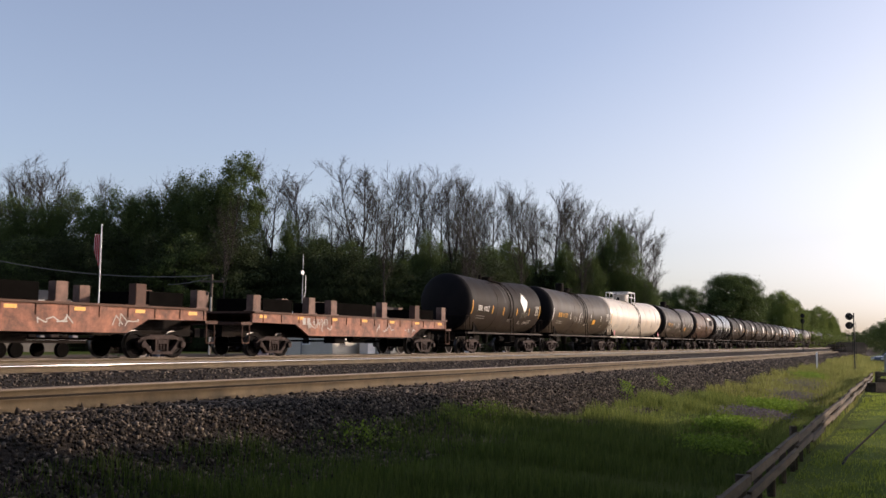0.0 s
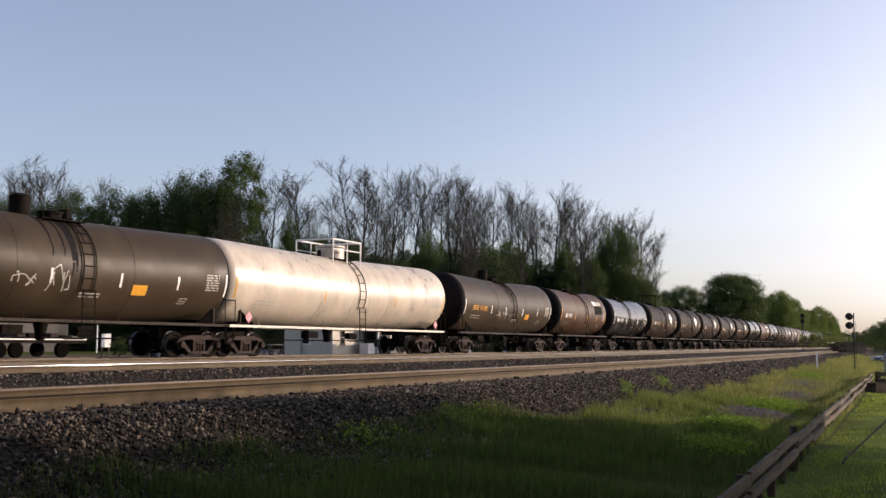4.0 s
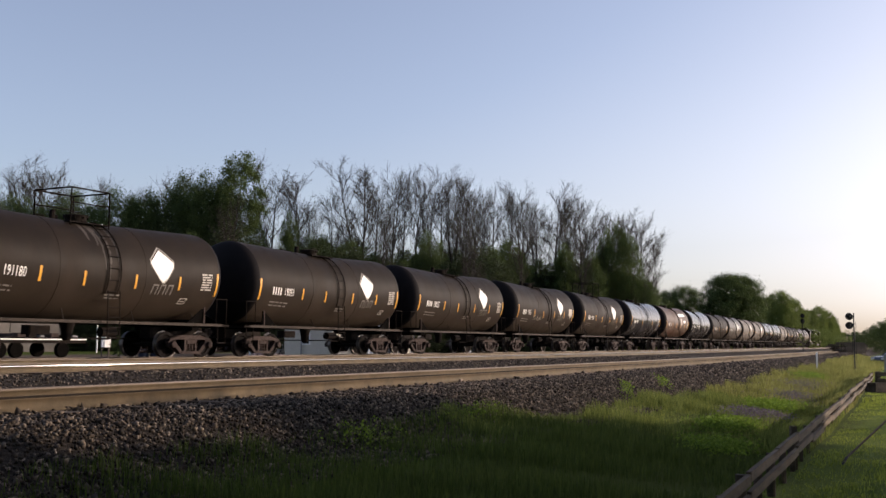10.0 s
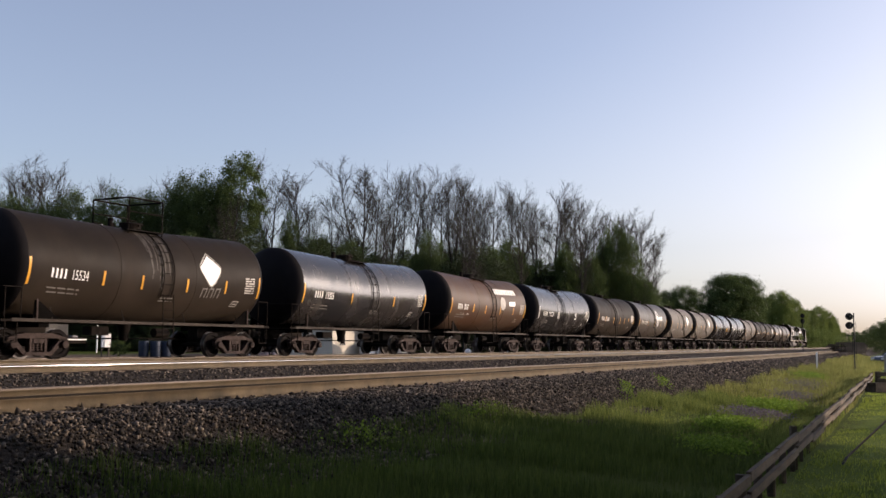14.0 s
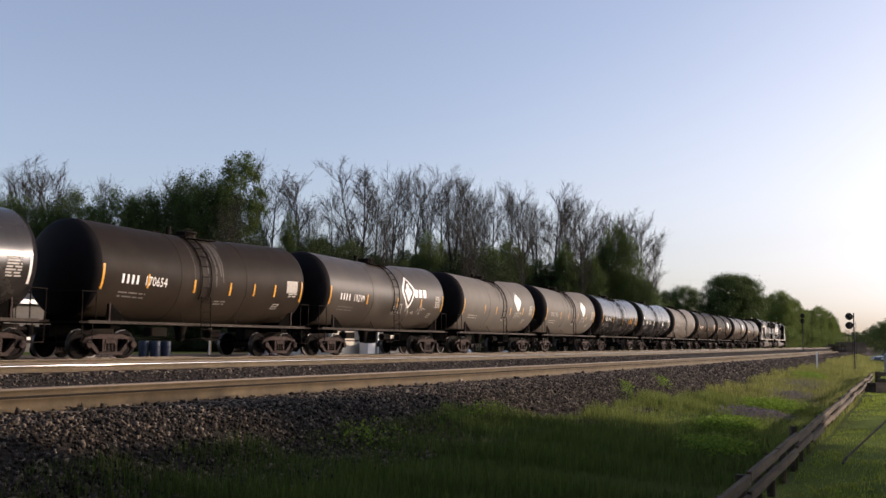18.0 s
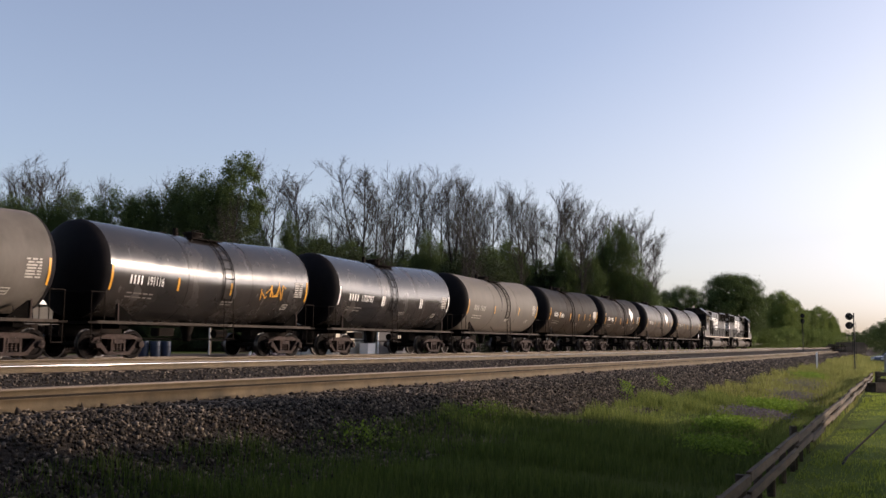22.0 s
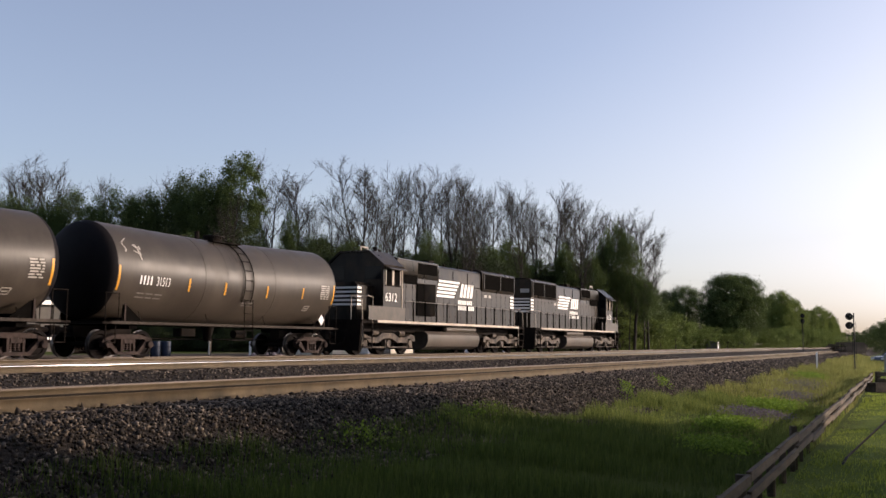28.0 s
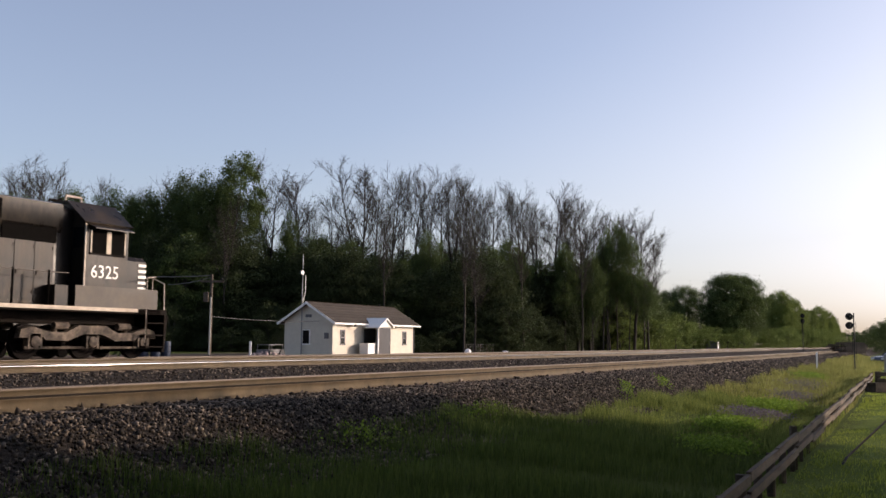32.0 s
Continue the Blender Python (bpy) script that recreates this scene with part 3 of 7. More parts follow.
def decals(car, LT, R, zc, spec):
    """Painted marks on the camera's side: number, data lines, strips, stencil panels, emblem, scribbles."""
    h = LT / 2
    dim = spec.get("dim", False)
    pale = M_DECALDIM if dim else M_DECAL
    lead = spec.get("lead", pale)
    x0 = -h * 0.84
    cond = spec.get("cond", 0.64)          # narrow stencil letters
    if spec.get("num"):
        for i in range(4):
            part("owner_mark", on_tank(*bars([(i * 0.24 * cond, (i * 0.24 + 0.10) * cond, 0, 0.28)]), x0, zc - 0.42, R, zc, h=h), lead, car)
        p, f = lettering(spec["num"], 0.42, "number")
        part("number", on_tank([(a * cond * 0.95, b) for a, b in p], f, x0 + 1.12 * cond, zc - 0.42, R, zc, h=h), lead, car, "painted car number")
    r = random.Random(spec.get("seed", 1))

    def lines(x0_, x1_, n, pitch, high):
        rows = []
        for j in range(n):
            x = x0_ + r.uniform(0, 0.06)
            while x < x1_:
                w = min(r.uniform(0.12, 0.4), x1_ - x + 0.02)
                rows.append((x, x + w, -pitch * j, -pitch * j + high))
                x += w + 0.06
        return bars(rows)

    faint = M_FAINT if paint_dark(spec) else M_DECALDIM
    tagged(part("data_stencil", on_tank(*lines(0, 1.15, 2, 0.14, 0.05), x0 - 0.05, zc - 0.72, R, zc, h=h), faint, car), "small faded lines of painted data", kind="stuff")
    strip = spec.get("strip", M_YELLOW)
    n = spec.get("strips", 4)
    places = {5: (-0.62, -0.2, 0.16, 0.42, 0.66), 4: (-0.46, -0.15, 0.25, 0.63), 3: (-0.42, 0.1, 0.55), 2: (-0.3, 0.4)}[n]
    rows = [(x * h - 0.04, x * h + 0.04, 0, 0.44) for x in places]
    if spec.get("twin"):
        rows += [(x * h + 0.12, x * h + 0.20, 0, 0.44) for x in places]
    for row in rows:
        part("reflector_strip", on_tank(*bars([row]), 0, zc - 0.5, R, zc, h=h), strip, car)
    for x in (-h + 0.02, h - 0.1):
        part("reflector_strip", on_tank(*bars([(x, x + 0.08, 0, 0.78)]), 0, zc - 0.66, R, zc, h=h), strip, car)
    tagged(part("stencil_panel", on_tank(*lines(h * 0.83, h * 0.93, 7, 0.085, 0.05), 0, zc + 0.02, R, zc, h=h), M_DECALDIM, car), "column of small painted inspection lines", kind="stuff")
    tagged(part("data_stencil", on_tank(*lines(h * 0.02, h * 0.14, 2, 0.1, 0.05), 0, zc - 0.74, R, zc, h=h), faint, car), kind="stuff")
    bx = h * r.uniform(0.66, 0.74)
    part("stencil_box", on_tank(*bars([(bx, bx + 0.34, 0, 0.03), (bx, bx + 0.34, 0.2, 0.23), (bx, bx + 0.03, 0.03, 0.2), (bx + 0.31, bx + 0.34, 0.03, 0.2), (bx + 0.07, bx + 0.27, 0.09, 0.13)]), 0, zc - 0.95, R, zc, 0.25, h), M_DECALDIM, car, "small outlined stencil box")
    e = spec.get("emblem")
    if e == "lozenge":
        x = h * 0.47
        part("emblem", on_tank(*diamond(1.0, 1.08), x, zc + 0.26, R, zc, -0.10, h), M_DECAL, car, "white lozenge emblem")
        part("emblem_outline", on_tank(*diamond(1.1, 1.26, 0.08), x, zc + 0.29, R, zc, -0.10, h), M_DECALDIM, car, "faded outline of the lozenge emblem")
        for i in range(3):
            part("emblem_bar", on_tank(*bars([(i * 0.34, i * 0.34 + 0.04, 0, 0.34), (i * 0.34 + 0.2, i * 0.34 + 0.24, 0, 0.34), (i * 0.34 + 0.04, i * 0.34 + 0.2, 0.29, 0.34)]), x - 0.42, zc - 0.66, R, zc, 0.2, h), M_FAINT if paint_dark(spec) else M_DECALDIM, car)
    elif e == "flame":
        x = h * 0.30
        part("emblem", on_tank(*diamond(1.25, 1.6, 0.2), x, zc + 0.22, R, zc, h=h), M_DECAL, car, "white flame-shaped outline emblem")
        for u, w in ((0, 0.24), (0, -0.24), (-0.17, 0), (0.17, 0)):
            part("emblem_core", on_tank(*diamond(0.3, 0.4), x + u, zc + 0.22 + w, R, zc, h=h), M_DECAL, car)
        for i in range(3):
            part("emblem_bar", on_tank(*bars([(i * 0.42, i * 0.42 + 0.3, 0, 0.38)]), x + 0.62, zc - 0.02, R, zc, h=h), M_DECAL, car)
    elif e == "wordmark":
        for i in range(9):
            part("emblem_bar", on_tank(*bars([(i * 0.36, i * 0.36 + 0.27, 0, 0.36)]), h * 0.12, zc + 0.62, R, zc, h=h), M_DECAL, car)
        part("emblem", on_tank(*disc(0.38), h * 0.32, zc + 0.12, R, zc, h=h), M_DECALDIM, car)
        part("emblem_tag", on_tank(*bars([(0, 0.9, 0, 0.26)]), h * 0.5, zc - 0.02, R, zc, h=h), M_DECAL, car)
    if spec.get("placard"):
        part("placard", on_tank(*bars([(0, 0.62, 0, 0.34)]), h * 0.33, zc - 0.72, R, zc, h=h), M_YELLOW, car, "yellow painted notice panel")
    if spec.get("spill"):
        pts, faces = [], []
        for i in range(11):
            x, w, d = r.gauss(-0.05, 0.35), r.uniform(0.02, 0.12), r.uniform(0.5, 2.5)
            for j in range(9):
                k = w * (1 - 0.75 * (j / 8) ** 1.5) * r.uniform(0.75, 1.2)
                q = x + r.gauss(0, 0.012)
                pts += [(q - k, -d * j / 8), (q + k, -d * j / 8)]
            n = len(pts) - 18
            faces += [(n + 2 * j, n + 2 * j + 1, n + 2 * j + 3, n + 2 * j + 2) for j in range(8)]
        part("spill_stain", on_tank(pts, faces, 0, zc + R * 0.965, R - 0.009, zc, h=h), M_STREAK if paint_dark(spec) else M_HEAD, car, "pale dried spill streaks below the manway" if paint_dark(spec) else "black oily spill streaks below the manway")
    if spec.get("panel"):
        part("notice_panel", on_tank(*bars([(h * 0.80, h * 0.93, 0, 0.46)]), 0, zc - 0.34, R, zc, h=h), M_DECALDIM, car, "dusty pale notice panel")
    if spec.get("patch"):
        part("paint_patch", on_tank(*bars([(0, 1.9, 0, 0.62)]), h * 0.45, zc - 0.02, R, zc, h=h), M_UNDER, car, "dark grey painted-over patch")
        part("paint_patch", on_tank(*bars([(0, 0.66, 0, 0.34)]), h * 0.45, zc + 0.62, R, zc, h=h), M_DECAL, car, "white painted-over patch")
        part("paint_patch", on_tank(*bars([(0.68, 1.9, 0, 0.32)]), h * 0.45, zc + 0.62, R, zc, h=h), M_DECALDIM, car, "grey painted-over patch")
    if spec.get("railing"):
        zt = zc + R
        for y in (-0.8, 0.8):
            part("platform_railing", Shape().path([(-0.75, y, zt - 0.2), (-0.75, y, zt + 0.95), (0.75, y, zt + 0.95), (0.75, y, zt - 0.2)], 0.025), M_UNDER, car, "tube railing beside the top platform")
            part("railing_bar", Shape().tube((-0.75, y, zt + 0.5), (0.75, y, zt + 0.5), 0.018), M_UNDER, car)
        for x in (-0.75, 0.75):
            part("railing_bar", Shape().tube((x, -0.8, zt + 0.95), (x, 0.8, zt + 0.95), 0.025), M_UNDER, car)
    if spec.get("hazard"):
        for ex in spec.get("ends", (-1, 1)):
            hx = ex * (h - 0.85)
            part("hazard_placard", Shape().prism([(hx, 1.22), (hx + 0.19, 1.44), (hx, 1.66), (hx - 0.19, 1.44)], -1.50, -1.48), spec["hazard"], car, "diamond-shaped hazard placard on the end railing")
    if spec.get("scrawl"):
        x, w, hh = spec["scrawl"]
        part("graffiti", on_tank(*scrawl(spec.get("seed", 1), w, hh, int(w * 3.6)), x * h, zc - 0.62 - spec.get("low", 0.12), R, zc, h=h), spec.get("spray", M_DECALDIM), car, "pale spray-can scribble")


STD = dict(LT=10.25, R=1.55, zc=2.66, truck=4.3, over=5.85)
# (s of the middle, paint, description, number and marks, sizes)
CARS = [
    (-183.6, M_BROWN, "dark grimy tank car with a white lozenge emblem", dict(num="190027", emblem="lozenge", seed=11, spill=True, scrawl=(0.36, 1.6, 0.32), low=0.42), {}),
    (-169.4, M_BROWN2, "taupe-brown dusty tank car with orange marks and scribbles", dict(num="901437", cond=0.8, lead=M_YELLOW, scrawl=(-0.36, 2.3, 0.85), strip=M_DECAL, seed=12, placard=True, spill=True), dict(LT=13.15, truck=5.7, over=7.3, long_dome=True)),
    (-154.2, M_WHITE, "cream-white tank car with railed top platform", dict(dim=True, seed=13, strips=2, hazard=M_PINK), dict(LT=16.4, truck=7.0, over=8.7, rails=True)),
    (-136.9, M_BROWN2, "taupe-brown dusty tank car with yellow number and scribbles", dict(num="901483", cond=0.8, lead=M_YELLOW, scrawl=(-0.34, 2.3, 0.6), strip=M_DECAL, seed=14, placard=True, spill=True), dict(LT=13.15, truck=5.7, over=7.3, long_dome=True)),
    (-123.05, M_ORANGE, "rust-brown faded tank car", dict(num="21083", seed=15, strips=3, patch=True), {}),
    (-110.35, M_SILVER, "shiny blackish-silver tank car with white marks", dict(num="170751", cond=0.85, strip=M_DECAL, twin=True, emblem="", seed=16, strips=2), {}),
    (-97.75, M_BROWN, "dark grimy tank car with a white lozenge emblem", dict(num="191180", emblem="lozenge", seed=17, spill=True, railing=True), {}),
    (-85.2, M_BROWN, "dark grimy tank car with a white lozenge emblem", dict(num="19051", emblem="lozenge", seed=18), {}),
    (-72.85, M_BROWN, "dark grimy tank car with a white lozenge emblem", dict(num="19037", emblem="lozenge", seed=19), {}),
    (-60.2, M_BROWN, "dark grimy tank car with a white lozenge emblem and a scribble", dict(num="17626", panel=True, emblem="lozenge", scrawl=(-0.5, 1.3, 0.4), seed=20), {}),
    (-47.35, M_BROWN, "dark grimy tank car with a white lozenge emblem", dict(num="15534", emblem="lozenge", seed=21, spill=True, railing=True), {}),
    (-34.35, M_BLACK, "glossy blackish-brown tank car with white marks", dict(num="19305", seed=22, strips=2), {}),
    (-21.25, M_ORANGE, "rust-brown tank car with a white word emblem", dict(num="2040", emblem="wordmark", scrawl=(-0.75, 0.9, 0.35), seed=23), {}),
    (-8.6, M_SILVER, "shiny grey-black tank car with white twin strips", dict(num="170727", cond=0.85, strip=M_DECAL, twin=True, seed=24, strips=2), {}),
    (4.15, M_BROWN, "dark grimy tank car with a row of yellow strips", dict(num="170654", cond=0.85, panel=True, seed=25, spill=True, strips=5), {}),
    (16.35, M_TAUPE, "dusty brown tank car with a white flame emblem and graffiti", dict(num="19299", cond=0.9, emblem="flame", low=0.25, scrawl=(0.02, 3.0, 0.6), seed=26, strips=3), {}),
    (29.1, M_GREY, "dusty grey tank car with a white lozenge emblem", dict(emblem="lozenge", seed=27, spill=True, dim=True), {}),
    (41.65, M_GREY, "dusty grey tank car with a white lozenge emblem", dict(num="19522", emblem="lozenge", seed=28, spill=True, dim=True), {}),
    (54.1, M_SILVER, "glossy black tank car with yellow graffiti", dict(num="191116", scrawl=(0.42, 1.5, 1.0), spray=M_YELLOW, seed=29, strips=3), {}),
    (66.65, M_BLACK, "glossy black tank car with white twin strips", dict(num="170797", cond=0.85, strip=M_DECAL, twin=True, seed=30, strips=2), {}),
    (79.25, M_GREY, "dull grey dusty tank car", dict(num="192001", seed=31, spill=True, dim=True, strips=2), {}),
    (91.9, M_BROWN, "dark brown dusty tank car with a row of yellow strips", dict(num="170691", cond=0.85, panel=True, seed=32, strips=5), {}),
    (104.4, M_BROWN, "dark grimy tank car with a white lozenge emblem", dict(num="19062", emblem="lozenge", seed=33, spill=True), {}),
    (117.6, M_TAUPE, "dusty brown tank car with a white lozenge emblem", dict(num="19091", emblem="lozenge", seed=34), {}),
    (131.05, M_TAUPE, "dusty taupe-grey tank car with yellow strips", dict(num="31513", hazard=M_TRIMWHITE, ends=(1,), seed=35, spill=True, strips=4, scrawl=(-0.96, 1.0, 0.9), low=-0.95), dict(LT=11.9, truck=5.0, over=6.4)),
]


def build_tank_cars():
    protos = {}
    for s, paint, label, spec, size in CARS:
        key = tuple(sorted(size.items()))
        kw = {**STD, **size}
        if key not in protos:
            car = protos[key] = tank_car(paint, kw["LT"], kw["R"], kw["zc"], kw["truck"], kw["over"], kw.get("long_dome", False), kw.get("rails", False))
            MOVING.append((car, s))
            pend.append((car, spec, kw, paint, label))
        else:
            use = copy_thing(protos[key], Matrix())
            for o in use.children:
                if o.name.split(".")[0] == "tank":
                    o.material_slots[0].material = paint
            MOVING.append((use, s))
            pend.append((use, spec, kw, paint, label))
    for car, spec, kw, paint, label in pend:
        tagged(car, label)
        for o in car.children:
            if o.name.split(".")[0] == "ladder":          # owners set the ladder before or behind the middle
                o.location.x = spec.get("ladder", -0.5 if spec.get("cond", 0) == 0.85 else 0.35)
        decals(car, kw["LT"], kw["R"], kw["zc"], spec)


pend = []
build_tank_cars()


# ---- rust-red flat cars ----
def flat_car(L, seed):
    car = thing("flat_car", Matrix(), "rust-red flat car with upright steel stanchion boxes and graffiti", "flat car", "flat cars of the train")
    h = L / 2
    zt, zb = 1.60, 0.92
    for y in (-1.42, 1.32):
        s = Shape().prism([(-h, zt), (h, zt), (h, zt - 0.34), (h - 2.7, zt - 0.36), (h - 3.6, zb - 0.12), (-h + 3.6, zb - 0.12), (-h + 2.7, zt - 0.36), (-h, zt - 0.34)], y, y + 0.10)
        for x in np.arange(-h + 0.6, h, 1.15):
            s.box(x, x + 0.05, min(y, y + 0.1) - 0.03, y, zt - 0.32, zt - 0.02)
        part("side_sill", s, M_RUST, car)
    s = Shape().box(-h, h, -1.5, 1.5, zt, zt + 0.07)
    part("deck", s, M_RUSTDARK, car)
    r = random.Random(seed)
    part("load_chock", Shape().box(-1.9, 1.2, -1.1, 1.1, zt + 0.07, zt + 0.62, bevel=0.06), M_DEADBLACK, car, "dark steel load chock")
    part("load_chock", Shape().box(-6.9, -4.9, -1.1, 1.1, zt + 0.07, zt + 0.58, bevel=0.06), M_DEADBLACK, car, "dark steel load chock")
    part("load_chock", Shape().box(5.4, 7.1, -1.1, 1.1, zt + 0.07, zt + 0.56, bevel=0.06), M_DEADBLACK, car, "dark steel load chock")
    for x in (-7.6, -4.05, -2.45, 1.7, 4.8, 7.6):
        for y in (-1.25, 1.25):
            part("stanchion", Shape().box(x - 0.23, x + 0.23, y - 0.16, y + 0.16, zt + 0.07, zt + 0.72 + r.uniform(-0.08, 0.06), bevel=0.02).box(x - 0.3, x + 0.3, y - 0.2, y + 0.2, zt + 0.07, zt + 0.11), M_RUSTPALE if r.random() < 0.75 else M_RUSTDARK, car)
    for e in (-1, 1):
        q = Shape().box(min(e * h, e * (h + 0.62)), max(e * h, e * (h + 0.62)), -1.4, 1.4, 1.16, 1.26)
        for y in (-1.36, 1.36):
            q.path([(e * (h + 0.1), y, 1.2), (e * (h + 0.1), y, 0.5), (e * (h + 0.5), y, 0.5), (e * (h + 0.5), y, 1.2)], 0.022)
        part("end_ledge", q, M_RUSTDARK, car, "rusty end ledge with a foot step")
    part("centre_sill", Shape().box(-h - 0.4, h + 0.4, -0.35, 0.35, 0.72, 1.3), M_UNDER, car)
    rows = [(x, x + 0.42, 0, 0.11) for x in np.linspace(-h + 0.4, h - 0.9, 7)]
    for row in rows:
        p, f = bars([row])
        part("reflector_strip", Shape().add([(a, -1.435, zt - 0.17 + b) for a, b in p], f), M_YELLOW, car)
    for k, (x, w) in enumerate(((-h * 0.55, 1.5), (h * 0.1, 1.2), (h * 0.45, 0.9))):
        p, f = scrawl(seed * 7 + k, w, 0.42, int(w * 4))
        part("graffiti", Shape().add([(x + a, -1.436, zt - 0.62 + b) for a, b in p], f), M_DECALDIM, car, "pale spray-can scribble")
    p, f = lettering("600343" if seed == 3 else "600512", 0.36, "number")
    for i in range(2):
        q, g = bars([(0.3 * i, 0.3 * i + 0.2, 0, 0.26)])
        part("owner_mark", Shape().add([(-4.7 + a, -1.436, zt - 0.36 + b) for a, b in q], g), M_DECALDIM, car)
    part("number", Shape().add([(-4.0 + a, -1.436, zt - 0.36 + b) for a, b in p], f), M_DECALDIM, car, "faded white painted car number")
    s = Shape()
    for e in (-1, 1):
        s.tube((e * h, 0, 0.86), (e * (h + 1.0), 0, 0.86), 0.1, 8).box(e * (h + 1.0) - 0.14, e * (h + 1.0) + 0.14, -0.15, 0.15, 0.7, 1.0)
    part("coupler", s, M_UNDER, car)
    part("brake_gear", Shape().turn([(-0.5, 0.17), (0.5, 0.17)], 12, "x", (0.6, -0.6, 0.7)).box(-1.4, -0.6, -0.8, -0.2, 0.5, 0.85, bevel=0.05).tube((-h + 3, 0.4, 0.6), (h - 3, 0.4, 0.6), 0.04), M_UNDER, car)
    for e in (-1, 1):
        bogie(car, e * (h - 1.75))
    return car


for _k, (_s, _L) in enumerate(((-199.55, 15.7), (-217.75, 15.7), (-235.6, 15.7))):
    MOVING.append((flat_car(_L, 3 + _k), _s))


# ---- locomotives ----
M_LTRUCK = material("dust_coated_locomotive_bogie", (0.03, 0.024, 0.02), 0.65, 0, 0.6, 3, tint=(0.15, 0.118, 0.09), tint_scale=1.6, tint_amt=0.8, bump=0.3, spec=0.1)
def loco_bogie(car, x):
    s = Shape()
    b = part("bogie", Shape().box(-0.4, 0.4, -1.0, 1.0, 0.55, 0.95, bevel=0.05).box(-2.2, 2.2, -0.3, 0.3, 0.5, 0.85), M_UNDER, car, "six-wheel locomotive bogie", pose(x, 0, 0))
    for y in (-1.12, 1.12):
        s = Shape().prism([(-2.6, 0.62), (-2.55, 0.86), (-2.2, 0.95), (-1.6, 0.80), (-1.0, 0.78), (-0.5, 1.0), (0.5, 1.0), (1.0, 0.78), (1.6, 0.80), (2.2, 0.95), (2.55, 0.86), (2.6, 0.62), (2.32, 0.62), (2.2, 0.74), (1.9, 0.74), (1.7, 0.56), (0.9, 0.54), (0.35, 0.74), (-0.35, 0.74), (-0.9, 0.54), (-1.7, 0.56), (-1.9, 0.74), (-2.2, 0.74), (-2.32, 0.62)], y - 0.11, y + 0.11)
        for k in (-2.07, 0, 2.07):
            s.turn([(-0.17, 0.13), (-0.15, 0.17), (0.1, 0.17)], 14, "y", (k, y, 0.51) if y < 0 else (k, y + 0.05, 0.51))
            s.box(k - 0.24, k - 0.17, y - 0.12, y + 0.1, 0.32, 0.7).box(k + 0.17, k + 0.24, y - 0.12, y + 0.1, 0.32, 0.7)
        part("sideframe", s, M_LTRUCK, b)
        s = Shape()
        for k in (-1.35, -0.75, 0.75, 1.35):
            s.turn([(0.5 + 0.035 * i, 0.1 if i % 2 else 0.075) for i in range(9)], 10, "z", (k, y, 0.1))
        s.tube((-2.4, y * 1.06, 0.34), (-0.3, y * 1.06, 0.34), 0.04, 6).tube((0.3, y * 1.06, 0.34), (2.4, y * 1.06, 0.34), 0.04, 6)
        s.turn([(-0.25, 0.11), (0.25, 0.11)], 10, "x", (-1.2, y * 1.08, 0.98)).turn([(-0.25, 0.11), (0.25, 0.11)], 10, "x", (1.2, y * 1.08, 0.98))
        part("brake_rigging", s, M_LTRUCK, b)
    for k in (-2.07, 0, 2.07):
        for y in (-0.77, 0.77):
            part("wheel", LWHEEL, None, b, at=pose(k, y, 0.51, 0, 0, 0 if y < 0 else 180))


LWHEEL = wheel_mesh(0.51)
M_HOODDOOR = material("dusty_black_hood_door", (0.012, 0.010, 0.009), 0.33, 0, 0.4, 2.0, tint=(0.044, 0.030, 0.018), tint_scale=0.9, tint_amt=0.7, stretch=(1, 1, 0.4), rand=0.14, bump=0.012, bump_scale=3, spec=0.10)
M_FUEL = material("dust_coated_fuel_tank", (0.06, 0.049, 0.039), 0.5, 0, 0.25, 1.2, tint=(0.10, 0.08, 0.062), tint_amt=0.6, stretch=(0.5, 1, 1))
M_RAILGREY = material("worn_grey_handrail_paint", (0.12, 0.105, 0.09), 0.5, 0, 0.3, 3)
M_SKIRT = material("dusty_cab_skirt_paint", (0.045, 0.036, 0.028), 0.45, 0, 0.3, 2, tint=(0.085, 0.067, 0.05), tint_amt=0.6, spec=0.14)


HOOD_DOOR = {}
for _y in (-1, 1):
    _d = Shape().box(0.0, 0.655, min(0, _y * 0.014), max(0, _y * 0.014), 0, 1.83)
    _d.box(0.05, 0.09, min(0, _y * 0.03), max(0, _y * 0.03), 0.74, 0.86, 1)
    for _z in (0.2, 1.5):
        _d.box(0.6, 0.635, min(0, _y * 0.024), max(0, _y * 0.024), _z, _z + 0.09, 1)
    HOOD_DOOR[_y] = _d.mesh("hood_door", [M_HOODDOOR, M_UNDER], 0)


